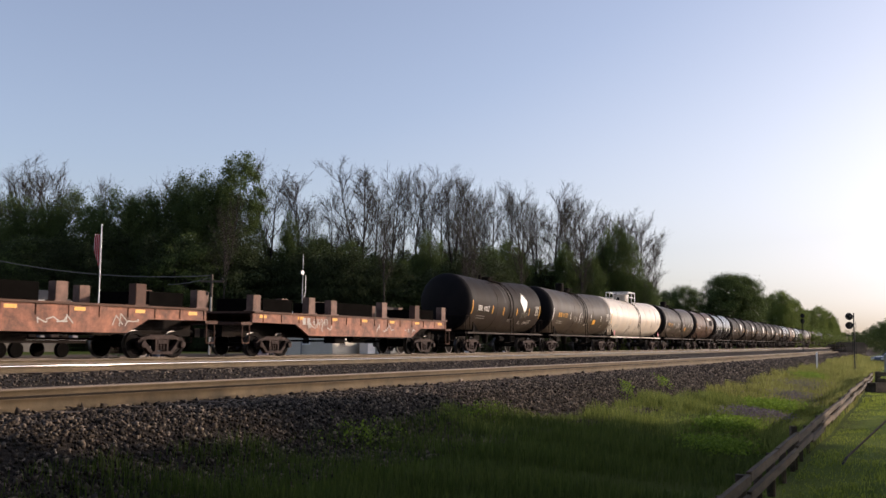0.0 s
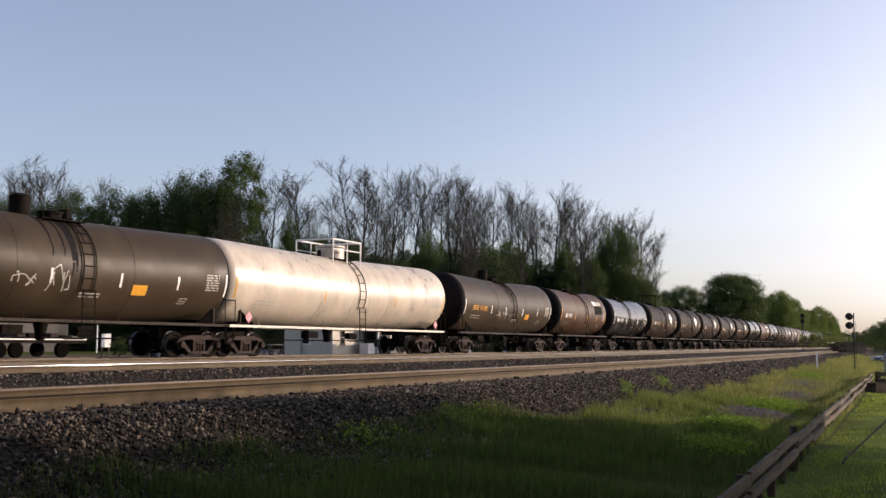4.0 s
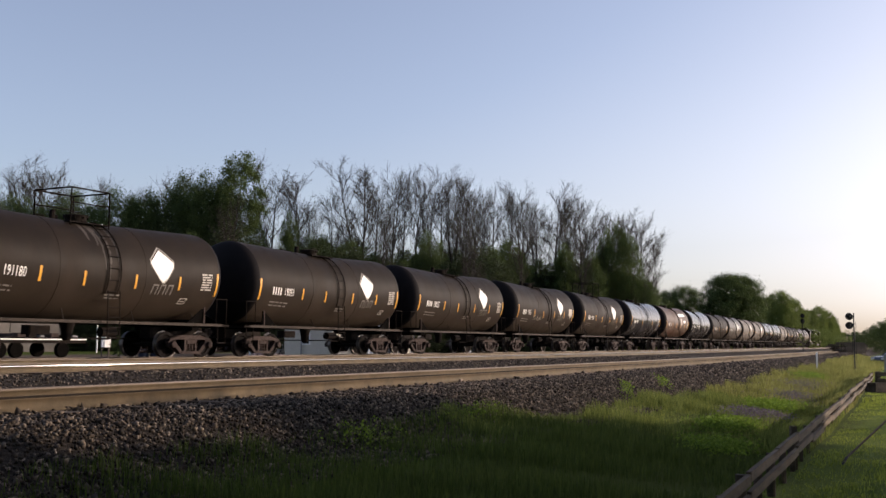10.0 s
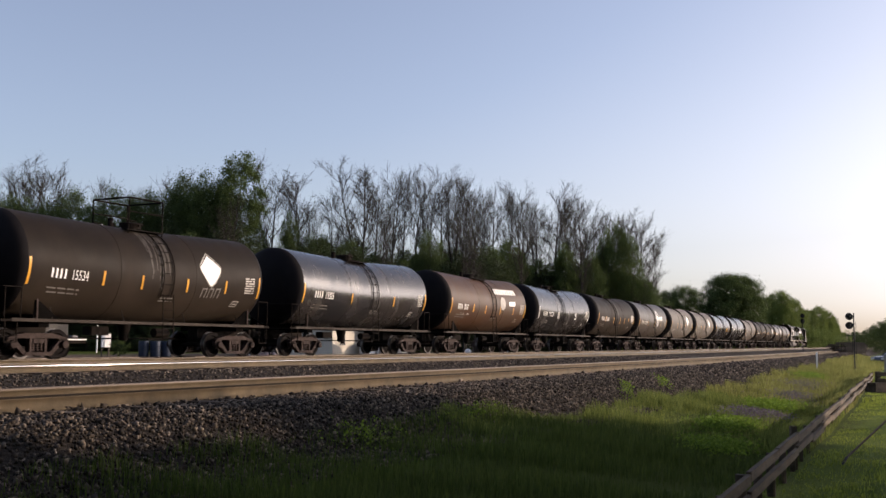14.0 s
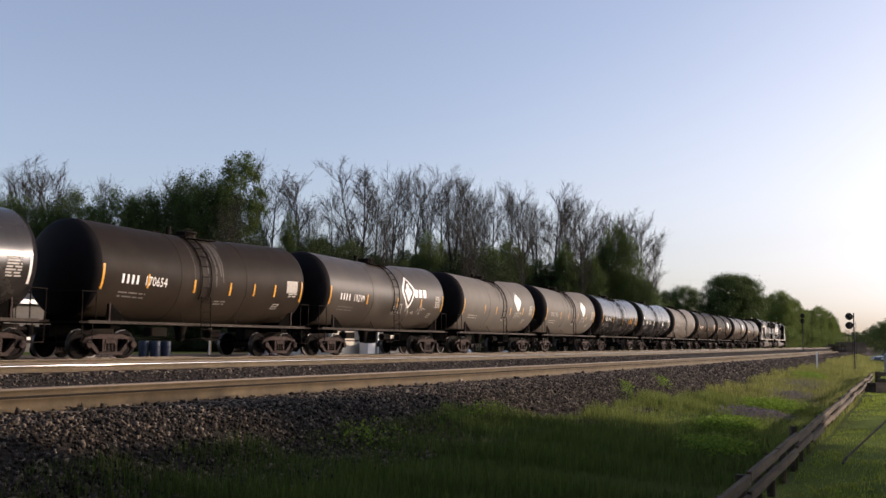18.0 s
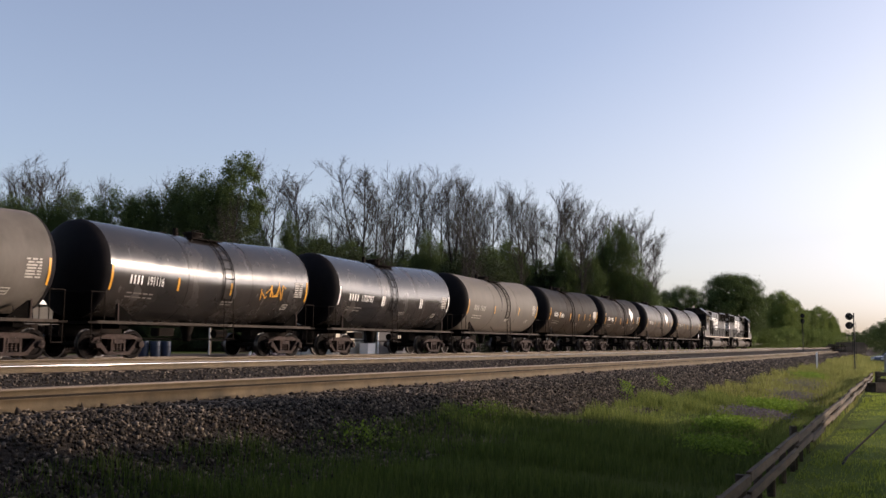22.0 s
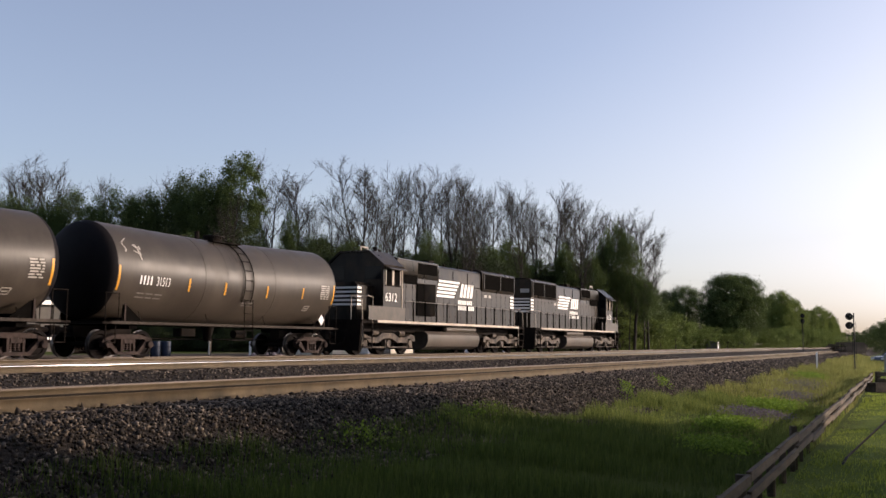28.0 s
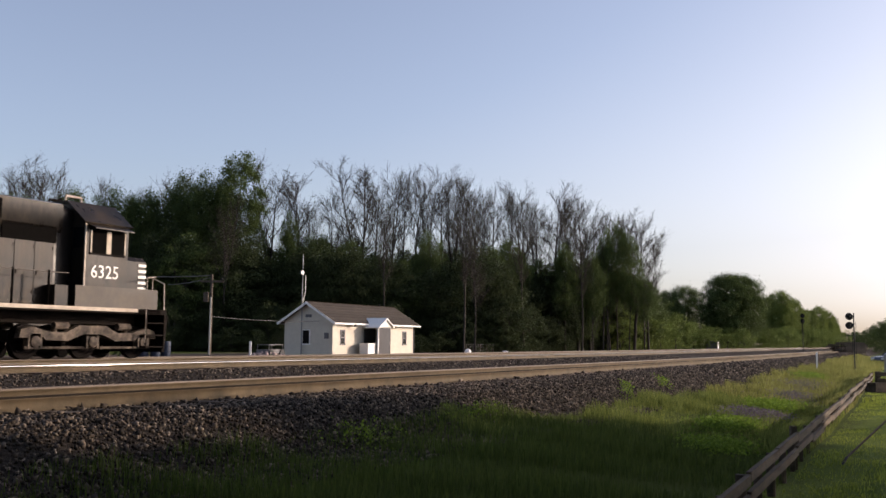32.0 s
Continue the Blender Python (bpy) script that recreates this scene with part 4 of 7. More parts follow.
def locomotive(number, flip):
    """A long-hood freight locomotive; local +x is its cab end. flip: it is coupled cab end towards the train."""
    car = thing("locomotive", Matrix(), "black six-axle freight locomotive with dusty sides and white stripes", "locomotive", "locomotives of the train")
    face = 1 if flip else -1       # which y side is turned to the camera
    H = 9.4
    z0 = 1.39
    part("frame", Shape().box(-H + 0.3, H - 0.3, -1.5, 1.5, z0, z0 + 0.15).box(-H + 0.6, H - 0.6, -0.7, 0.7, 1.05, z0), M_UNDER, car)
    for y in (-1.53, 1.53):
        part("sill_stripe", Shape().box(-H + 1.0, H - 1.3, y - 0.02, y + 0.02, z0 + 0.05, z0 + 0.16), M_SILL, car, "pale dusty stripe along the walkway edge")
    zw = z0 + 0.16
    # long hood, a little narrower than the walkways, with rounded top edges
    hw, zt = 0.98, 4.52
    ring = [(-hw, zw), (-hw, zt - 0.22), (-hw + 0.07, zt - 0.08), (-hw + 0.24, zt), (hw - 0.24, zt), (hw - 0.07, zt - 0.08), (hw, zt - 0.22), (hw, zw)]
    s = Shape().prism(ring, -H + 0.45, 5.9, axis="x")
    part("long_hood", s, M_LOCO, car)
    # hood doors as shallow panels
    for y in (-1, 1):
        for i in range(21):
            part("hood_door", HOOD_DOOR[y], None, car, at=pose(-9.0 + 0.68 * i, y * (hw + 0.002), zw + 0.12))
    # wide radiator section with grilles
    rw = 1.06
    ring = [(-hw, 3.4), (-rw, 3.52), (-rw, zt - 0.05), (-rw + 0.1, zt + 0.06), (rw - 0.1, zt + 0.06), (rw, zt - 0.05), (rw, 3.52), (hw, 3.4)]
    part("radiator_housing", Shape().prism(ring, -H + 0.42, -4.2, axis="x"), M_LOCO, car)
    for y in (-rw - 0.015, rw + 0.015):
        s = Shape().box(-H + 0.6, -4.4, y - 0.02, y + 0.02, 3.6, zt - 0.1)
        g = part("radiator_grille", s, M_GRILLEDARK, car, "black radiator intake grille")
        for x in (-H + 0.6, -6.7, -4.4):
            part("grille_post", Shape().box(x - 0.03, x + 0.03, y - 0.035, y + 0.035, 3.57, zt - 0.06), M_LOCO, g)
    for x in (-8.0, -6.6, -5.2):
        part("roof_fan", Shape().turn([(zt + 0.05, 0.62), (zt + 0.18, 0.62), (zt + 0.19, 0.55), (zt + 0.12, 0.1)], 24, "z", (x, 0, 0)), M_UNDER, car)
    part("dynamic_brake_hatch", Shape().prism([(-1.03, 3.8), (-1.03, zt + 0.02), (-0.9, zt + 0.06), (0.9, zt + 0.06), (1.03, zt + 0.02), (1.03, 3.8), (hw, 3.7), (-hw, 3.7)], 1.2, 5.5, axis="x"), M_LOCO, car)
    for y in (-1.04, 1.04):
        part("brake_intake", Shape().box(1.35, 3.4, y - 0.015, y + 0.015, 3.92, zt - 0.06), M_GRILLEDARK, car)
        part("blower_intake", Shape().box(3.45, 5.3, (hw + 0.03) * (1 if y > 0 else -1) - 0.02, (hw + 0.03) * (1 if y > 0 else -1) + 0.02, 3.38, 3.86), M_GRILLEDARK, car)
    part("exhaust_outlet", Shape().box(0.2, 0.9, -0.3, 0.3, zt - 0.02, zt + 0.28, bevel=0.06), M_UNDER, car)
    part("central_air_hatch", Shape().box(1.0, 2.2, -0.5, 0.5, zt - 0.02, zt + 0.14, bevel=0.06), M_UNDER, car)
    # cab
    cw, x0, x1, zr = 1.52, 5.92, 7.62, 4.68
    ring = [(-cw, zw), (-cw, 4.05), (-cw + 0.08, 4.12), (-0.75, zr), (0.75, zr), (cw - 0.08, 4.12), (cw, 4.05), (cw, zw)]
    part("cab", Shape().prism(ring, x0, x1, axis="x"), M_LOCO, car)
    ring = [(-cw - 0.08, 4.06), (-0.78, zr + 0.05), (0.78, zr + 0.05), (cw + 0.08, 4.06), (cw + 0.06, 4.02), (0.76, zr), (-0.76, zr), (-cw - 0.06, 4.02)]
    part("cab_roof", Shape().prism(ring, x0 - 0.08, x1 + 0.1, axis="x"), M_LOCO, car)
    for y in (-cw - 0.012, cw + 0.012):
        # flat black panel stands for the unlit cab seen through the window
        w = part("cab_side_window", Shape().box(x0 + 0.22, x0 + 1.52, y - 0.012, y + 0.012, 3.16, 3.84), M_GRILLEDARK, car, "slid-open dark cab side window")
        for a, c in ((0.18, 0.23), (0.80, 0.98), (1.51, 1.56)):
            part("window_post", Shape().box(x0 + a, x0 + c, y - 0.03, y + 0.03, 3.16, 3.84), M_SILL, w, "dusty pale window post")
        part("window_sill", Shape().box(x0 + 0.18, x0 + 1.56, y - 0.03, y + 0.03, 3.11, 3.16), M_UNDER, w)
        part("window_head", Shape().box(x0 + 0.18, x0 + 1.56, y - 0.03, y + 0.03, 3.84, 3.88), M_UNDER, w)
        o = 0.32 if y > 0 else -0.32
        part("sunshade", Shape().prism([(y, 3.98), (y + o, 3.86), (y + o, 3.89), (y, 4.02)], x0 + 0.1, x0 + 1.62, axis="x"), M_LOCO, car)
        part("cab_skirt", Shape().box(x0 - 0.3, x1 + 1.3, min(y * 0.985, y * 1.012), max(y * 0.985, y * 1.012), zw, zw + 0.62), M_SKIRT, car, "dust-coated panel along the cab's foot")
        part("cab_drip_rail", Shape().box(x0 - 0.02, x0 + 0.03, y - 0.02, y + 0.02, zw + 0.62, 4.02), M_SILL, car)
    for yy in (-0.95, 0.95):
        part("windscreen", Shape().box(x1 - 0.01, x1 + 0.02, yy - 0.42, yy + 0.42, 3.4, 4.0), M_GLASS, car)
    part("rear_cab_window", Shape().box(x0 - 0.02, x0 + 0.01, face * 1.25 - 0.2, face * 1.25 + 0.2, 3.3, 3.9), M_GLASS, car)
    part("antenna_guard", Shape().path([(x0 + 0.45, -0.1, zr + 0.04), (x0 + 0.45, -0.1, zr + 0.3), (x0 + 1.05, -0.1, zr + 0.3), (x0 + 1.05, -0.1, zr + 0.04)], 0.04), M_SILL, car, "pale tube guard on the cab roof")
    part("horn", Shape().tube((x0 + 0.3, 0.45, zr + 0.04), (x0 + 0.3, 0.45, zr + 0.2), 0.03).turn([(0, 0.03), (0.3, 0.05), (0.42, 0.11)], 10, "x", (x0 + 0.3, 0.45, zr + 0.2)), M_UNDER, car)
    # short nose
    ring = [(-0.95, zw), (-0.95, 3.08), (-0.8, 3.22), (0.8, 3.22), (0.95, 3.08), (0.95, zw)]
    part("nose", Shape().prism(ring, x1, x1 + 1.33, axis="x"), M_LOCO, car)
    # stripes and marks on both ends and the camera's side
    for i in range(5):
        z = 2.18 + i * 0.185
        s = Shape().box(x1 + 1.34, x1 + 1.355, -0.93, 0.93, z, z + 0.09)
        s.box(x1 + 1.0, x1 + 1.335, face * 0.965 - 0.01, face * 0.965 + 0.01, z, z + 0.09)
        part("nose_stripe", s, M_DECAL, car)
        z = 2.52 + i * 0.2
        s = Shape().box(-H + 0.435, -H + 0.45, -0.93, 0.93, z, z + 0.1)
        s.box(-H + 0.45, -H + 0.95, face * 0.995 - 0.012, face * 0.985 + 0.012, z + 0.1, z + 0.22)
        part("end_stripe", s, M_DECAL, car, "white warning stripe round the hood's end")
    yl = face * (hw + 0.035)
    fx = -face                      # reading direction along local x on that side

    def put(name, pts, faces, x, z, mat, y, label=""):
        part(name, Shape().add([(x + fx * a, y, z + b) for a, b in pts], faces), mat, car, label)

    pts, fc = [], []
    for i in range(5):
        k = len(pts)
        pts += [(0.0 + i * -0.06, -i * 0.19), (2.5 - i * 0.16, -i * 0.19), (2.42 - i * 0.16, -i * 0.19 - 0.12), (0.0 + i * -0.06, -i * 0.19 - 0.12)]
        fc.append((k, k + 1, k + 2, k + 3))
    lx = -3.6 if not flip else 1.1
    put("emblem_stripes", pts, fc, lx, 3.78, M_DECAL, yl, "five white slanted emblem stripes")
    pts, fc = bars([(0.42 * i, 0.42 * i + 0.30, 0, 0.72) for i in range(4)])
    pts = [(a + 0.28 * b, b) for a, b in pts]
    put("emblem", pts, fc, lx + fx * 2.5, 2.98, M_DECAL, yl, "bold white slanted emblem bars")
    rows = [(i * 0.26, i * 0.26 + 0.18, 0.30, 0.52) for i in range(7)] + [(i * 0.26, i * 0.26 + 0.18, 0, 0.22) for i in range(8)]
    for row in rows:
        put("emblem_bar", *bars([row]), lx + fx * 2.3, 2.30, M_DECAL, yl)
    p, f = lettering(number, 0.56, "number")
    put("number", p, f, x0 + 0.9 - fx * 0.66, 2.42, M_DECAL, face * (cw + 0.012), "white painted road number")
    for row in ((0, 0.35, 0, 0.16), (0.6, 0.95, 0, 0.16), (-2.2, -1.5, 0.5, 0.58)):
        put("data_mark", *bars([row]), -4.6, 3.1, M_DECALDIM, yl)
    # swung-out hood door and small boxes on the walkway
    part("electrical_cabinet", Shape().box(5.0, 5.46, face * 0.98 if face > 0 else -1.42, 1.42 if face > 0 else -0.98, zw, zw + 0.6), M_LOCO, car)
    if flip:
        # black sheet on the hood side, in place of the shade inside the doorway
        part("open_door_gap", Shape().box(2.75, 3.5, face * (hw + 0.05) - 0.02, face * (hw + 0.05) + 0.02, zw + 0.3, 3.45), M_GRILLEDARK, car, "dark opening behind a swung-out hood door")
        part("open_hood_door", Shape().prism([(2.75, face * (hw + 0.06)), (2.72, face * (hw + 0.10)), (2.2, face * (hw + 0.42)), (2.22, face * (hw + 0.38))], zw + 0.3, 3.45, axis="z"), M_HOODDOOR, car, "hood door swung open")
    # handrails
    for y in (-1.5, 1.5):
        for x in np.arange(-H + 0.9, 5.4, 1.2):
            part("stanchion", Shape().tube((x, y, zw), (x, y, zw + 1.0), 0.036, 6), M_DEADBLACK, car)
        part("handrail", Shape().tube((-H + 0.9, y, zw + 0.95), (5.4, y, zw + 0.95), 0.016, 6), M_RAILGREY, car)
    # end platforms, steps, pilots, couplers, number boards
    for e in (-1, 1):
        s = Shape().box(min(e * (H - 1.4), e * H), max(e * (H - 1.4), e * H), -1.5, 1.5, z0, zw)
        s.prism([(-1.4, 0.2), (1.4, 0.2), (1.5, z0), (-1.5, z0)], e * H - 0.06, e * H + 0.06, axis="x")
        part("pilot", s, M_UNDER, car)
        for y in (-1.5, 1.5):
            s = Shape()
            for z in (0.35, 0.72, 1.1):
                s.box(min(e * (H - 0.85), e * (H - 0.12)), max(e * (H - 0.85), e * (H - 0.12)), min(y, y * 0.8), max(y, y * 0.8), z, z + 0.04)
            for x in (e * (H - 0.88), e * (H - 0.1)):
                s.box(x - 0.02, x + 0.02, y - 0.02, y + 0.02, 0.32, z0)
            part("boarding_step", s, M_UNDER, car)
            s = Shape().path([(e * (H - 0.9), y, z0 - 0.9), (e * (H - 0.9), y, zw + 1.0), (e * (H - 0.5), y * 0.98, zw + 1.05), (e * (H - 0.08), y * 0.6, zw + 1.05)], 0.018)
            s.path([(e * (H - 0.08), y, z0 - 0.9), (e * (H - 0.08), y * 0.96, zw + 0.85), (e * (H - 0.05), y * 0.6, zw + 1.05), (e * (H - 0.05), y * 0.6, zw)], 0.022)
            part("grab_rail", s, M_SILL, car)
        s = Shape().tube((e * H, 0, 0.86), (e * (H + 0.6), 0, 0.86), 0.12, 8).box(e * (H + 0.6) - 0.14, e * (H + 0.6) + 0.14, -0.16, 0.16, 0.68, 1.04, bevel=0.04)
        for y in (-0.7, 0.7):
            s.path([(e * H, y, 0.9), (e * (H + 0.2), y, 0.55), (e * (H + 0.4), y * 0.8, 0.5)], 0.03)
        part("coupler", s, M_UNDER, car)
        loco_bogie(car, e * 6.63)
    part("number_board", Shape().box(-H + 0.40, -H + 0.445, face * 0.6 - 0.3, face * 0.6 + 0.3, 3.75, 4.0), M_DECALDIM, car)
    for x in np.arange(-8.6, 5.0, 1.7):
        part("roof_lug", Shape().box(x - 0.06, x + 0.06, face * 0.7 - 0.03, face * 0.7 + 0.03, zt - 0.02, zt + 0.13), M_UNDER, car)
    part("hood_seam", Shape().box(-4.15, 1.15, face * (hw + 0.012) - 0.012, face * (hw + 0.012) + 0.012, 3.56, 3.60), M_UNDER, car)
    for x in (-4.1, -2.4, -0.6, 1.1):
        part("panel_joint", Shape().box(x - 0.015, x + 0.015, face * (hw + 0.01) - 0.012, face * (hw + 0.01) + 0.012, 3.6, zt - 0.22), M_UNDER, car)
    # fuel tank and reservoirs
    s = Shape().prism([(-1.3, 0.38), (-1.42, 0.65), (-1.4, 0.95), (-1.2, 1.12), (1.2, 1.12), (1.4, 0.95), (1.42, 0.65), (1.3, 0.38), (1.0, 0.22), (-1.0, 0.22)], -3.1, 3.0, axis="x")
    part("fuel_tank", s, M_FUEL, car, "long dusty fuel tank below the frame")
    for y in (-1.2, 1.2):
        part("air_reservoir", Shape().turn([(-1.9, 0.05), (-1.8, 0.15), (1.8, 0.15), (1.9, 0.05)], 14, "x", (-1.0, y, 1.25)), M_FUEL, car)
    return car


MOVING.append((locomotive("6312", True), 148.6))
MOVING.append((locomotive("6325", False), 169.4))


def motions():
    for car, s in MOVING:
        turn = 180 if car.name.startswith("locomotive") and s < 160 else 0
        walk(car, [(t, rail_pose(s - travelled(t)) @ pose(0, 0, 0, 0, 0, turn)) for t in list(np.arange(0, 32, 0.5)) + [32.0]])

# ---- plants ----
def leaf_material(name, dark, light, dry=None):
    m = bpy.data.materials.new(name)
    m.use_nodes = True
    N, L = m.node_tree.nodes, m.node_tree.links
    b = N["Principled BSDF"]
    b.inputs["Roughness"].default_value = 0.75
    b.inputs["Specular IOR Level"].default_value = 0.12
    g = N.new("ShaderNodeNewGeometry")
    oi = N.new("ShaderNodeObjectInfo")
    r = N.new("ShaderNodeValToRGB")
    e = r.color_ramp.elements
    e[0].color, e[1].color = (*dark, 1), (*light, 1)
    if dry:
        e.new(0.93).color = (*light, 1)
        e[2].position = 1.0
        e[2].color = (*dry, 1)
    mx = N.new("ShaderNodeMath")
    mx.operation = "MULTIPLY_ADD"
    L.new(g.outputs["Random Per Island"], mx.inputs[0])
    mx.inputs[1].default_value = 0.75
    sc = N.new("ShaderNodeMath")
    sc.operation = "MULTIPLY"
    sc.inputs[1].default_value = 0.25
    L.new(oi.outputs["Random"], sc.inputs[0])
    L.new(sc.outputs[0], mx.inputs[2])
    L.new(mx.outputs[0], r.inputs["Fac"])
    L.new(r.outputs["Color"], b.inputs["Base Color"])
    tr = N.new("ShaderNodeBsdfTranslucent")
    L.new(r.outputs["Color"], tr.inputs["Color"])
    ms = N.new("ShaderNodeMixShader")
    ms.inputs[0].default_value = 0.38
    L.new(b.outputs[0], ms.inputs[1])
    L.new(tr.outputs[0], ms.inputs[2])
    L.new(ms.outputs[0], N["Material Output"].inputs["Surface"])
    return m


M_LEAF = leaf_material("deep_green_leaves", (0.040, 0.060, 0.022), (0.095, 0.130, 0.040))
# pale green bushes; the far trees' haze is lightened into this colour too
M_LEAF2 = leaf_material("pale_green_hazed_leaves", (0.068, 0.10, 0.024), (0.18, 0.225, 0.06))
# darker than M_LEAF, for the low and inner growth of the wood
M_UNDERWOOD = leaf_material("dark_undergrowth_leaves", (0.022, 0.031, 0.015), (0.060, 0.078, 0.032))
M_BUD = leaf_material("pale_spring_buds", (0.055, 0.06, 0.024), (0.12, 0.125, 0.05))
# verge blades: foreground shade and farther sunlight are put into separate colours
M_SHADEGRASS = leaf_material("shaded_verge_grass_blades", (0.026, 0.045, 0.009), (0.115, 0.155, 0.036), (0.20, 0.19, 0.075))
M_SUNGRASS = leaf_material("sunlit_verge_grass", (0.055, 0.080, 0.017), (0.25, 0.29, 0.075), (0.36, 0.32, 0.13))
M_LAWN = leaf_material("mown_lawn_blades", (0.10, 0.15, 0.020), (0.34, 0.41, 0.075))
M_DRYGRASS = leaf_material("sunlit_seeding_verge_grass", (0.10, 0.115, 0.027), (0.38, 0.37, 0.12), (0.55, 0.45, 0.22))
M_WEED = leaf_material("broad_green_weeds", (0.07, 0.125, 0.016), (0.23, 0.34, 0.045))
M_VIOLET = leaf_material("grey_violet_dead_nettles", (0.07, 0.06, 0.065), (0.22, 0.19, 0.22))
M_BARK = material("grey_brown_bark", (0.036, 0.030, 0.026), 0.9, 0, 0.35, 3, tint=(0.065, 0.056, 0.048), tint_amt=0.5, bump=0.5, bump_scale=14)
M_TWIG = material("grey_twigs", (0.036, 0.030, 0.026), 0.9, 0, 0.25, 2)


def limb_tree(r, height, levels, spread, first=0.3, kids=(5, 4, 4, 3), taper=0.62, gnarl=0.18, trunk=0.62, thin=0.5):
    """Segments (p, q, r0, r1) of a branching tree and the ends of its twigs."""
    segs, tips = [], []

    def grow(p, d, length, rad, lev):
        n = 5 if lev == 0 else 3
        pts = [p]
        for i in range(n):
            d = (d + Vector((r.gauss(0, gnarl), r.gauss(0, gnarl), r.gauss(0.05, gnarl * 0.6))) * (0.35 if lev == 0 else 1)).normalized()
            q = pts[-1] + d * length / n
            segs.append((pts[-1], q, rad * (1 - 0.75 * i / n), rad * (1 - 0.75 * (i + 1) / n), lev))
            pts.append(q)
        if lev == levels:
            tips.append((pts[-1], d))
            tips.append((pts[-2], d))
            return
        k = kids[min(lev, len(kids) - 1)] + (r.random() < 0.4)
        for j in range(k):
            f = r.uniform(first if lev == 0 else 0.25, 1.0) if j else 1.0
            i = min(n - 1, int(f * n))
            base = pts[i].lerp(pts[i + 1], f * n - i) if f < 1 else pts[-1]
            a = r.uniform(0, 2 * math.pi)
            out = Vector((math.cos(a), math.sin(a), 0))
            nd = (d * (1.0 if lev else 0.75) + out * spread * r.uniform(0.6, 1.2) + Vector((0, 0, 0.25))).normalized()
            grow(base, nd, length * taper * r.uniform(0.75, 1.15) * (1.0 if lev else 0.75), rad * thin * (1 - 0.4 * f), lev + 1)

    grow(Vector((0, 0, -0.2)), Vector((0, 0, 1)), height * trunk, height * 0.018, 0)
    return segs, tips


def tube_mesh(name, segs, mat, sides=4):
    """Tapered tubes for all segments, in arrays."""
    P = np.array([s[0] for s in segs], float)
    Q = np.array([s[1] for s in segs], float)
    A = np.array([s[2] for s in segs])
    B = np.array([s[3] for s in segs])
    D = Q - P
    D /= np.linalg.norm(D, axis=1, keepdims=True) + 1e-9
    U = np.cross(D, np.array([0.31, 0.17, 0.93]))
    U /= np.linalg.norm(U, axis=1, keepdims=True) + 1e-9
    W = np.cross(D, U)
    v = []
    for c, rr in ((P, A), (Q, B)):
        for i in range(sides):
            a = 2 * math.pi * i / sides
            v.append(c + (U * math.cos(a) + W * math.sin(a)) * rr[:, None])
    v = np.stack(v, 1).reshape(-1, 3)
    n = 2 * sides
    base = np.arange(len(segs))[:, None] * n
    f = np.concatenate([base + np.array([[i, (i + 1) % sides, sides + (i + 1) % sides, sides + i]]) for i in range(sides)])
    return mesh_np(name, v, f, mat, True)


def leaf_quads(pts, size, g, flat=0.0):
    """Small folded leaf blades at the points, each turned its own way."""
    n = len(pts)
    a = g.normal(size=(n, 3))
    a[:, 2] *= 1 - flat
    a /= np.linalg.norm(a, axis=1, keepdims=True) + 1e-9
    b = np.cross(a, g.normal(size=(n, 3)))
    b /= np.linalg.norm(b, axis=1, keepdims=True) + 1e-9
    s = size * g.uniform(0.6, 1.35, (n, 1))
    v = np.stack([pts - a * s, pts - b * s * 0.55, pts + a * s, pts + b * s * 0.55], 1).reshape(-1, 3)
    i = np.arange(n)[:, None] * 4
    return v, i + np.array([[0, 1, 2, 3]])


def crown_points(g, height, width, low, clumps, leaves, dome, spread):
    """Leaf places in clumps: a loose open crown, or (dome) a closed round one whose clumps crowd near its surface."""
    c = []
    while len(c) < clumps:
        p = g.uniform(-1, 1, 3)
        d = np.linalg.norm(p, 3 if dome else 2)
        if d > 1 or (d < (0.78 if dome else 0.45) and g.random() < (0.3 if dome else 0.8)):
            continue
        q = np.array([p[0] * width / 2, p[1] * width / 2, height * (low + (1 - low) * (0.5 + 0.47 * p[2]))])
        q[:2] *= (1 - (0.12 if dome else 0.42) * max(0, p[2]) ** 1.5) * (g.uniform(0.95, 1.03) if dome else g.uniform(0.84, 1.06))
        if dome and p[2] < 0:
            q[:2] *= 1 - 0.15 * p[2] ** 2
        c.append(q)
    c = np.array(c)
    rad = g.uniform(0.4, 1.35, clumps) * height * spread
    k = g.choice(clumps, leaves, p=rad ** 2 / (rad ** 2).sum())
    d = g.normal(0, 0.5, (leaves, 3)) * rad[k][:, None]
    d[:, 2] *= 0.75
    return c[k] + d


def leafy_meshes(seed, height, width, leaves, leaf, low=0.22, clumps=190, dome=False, spread=0.055):
    """Trunk with limbs and an uneven crown of many leaf clumps with gaps between them."""
    r, g = random.Random(seed), np.random.default_rng(seed)
    segs, tips = limb_tree(r, height, 2, 0.6, 0.25, (7, 4), gnarl=0.1, trunk=0.7)
    k = (0.74 if dome else 0.9) * height / max(q[1].z for q in segs)          # the crown closes over the limbs
    segs = [(a * k, b * k, x * 0.8, y * 0.8, l) for a, b, x, y, l in segs]
    trunk = tube_mesh("trunk", segs, M_BARK, 5)
    v, f = leaf_quads(crown_points(g, height, width, low, clumps, leaves, dome, spread), leaf, g)
    return trunk, mesh_np("crown", v, f, M_LEAF)


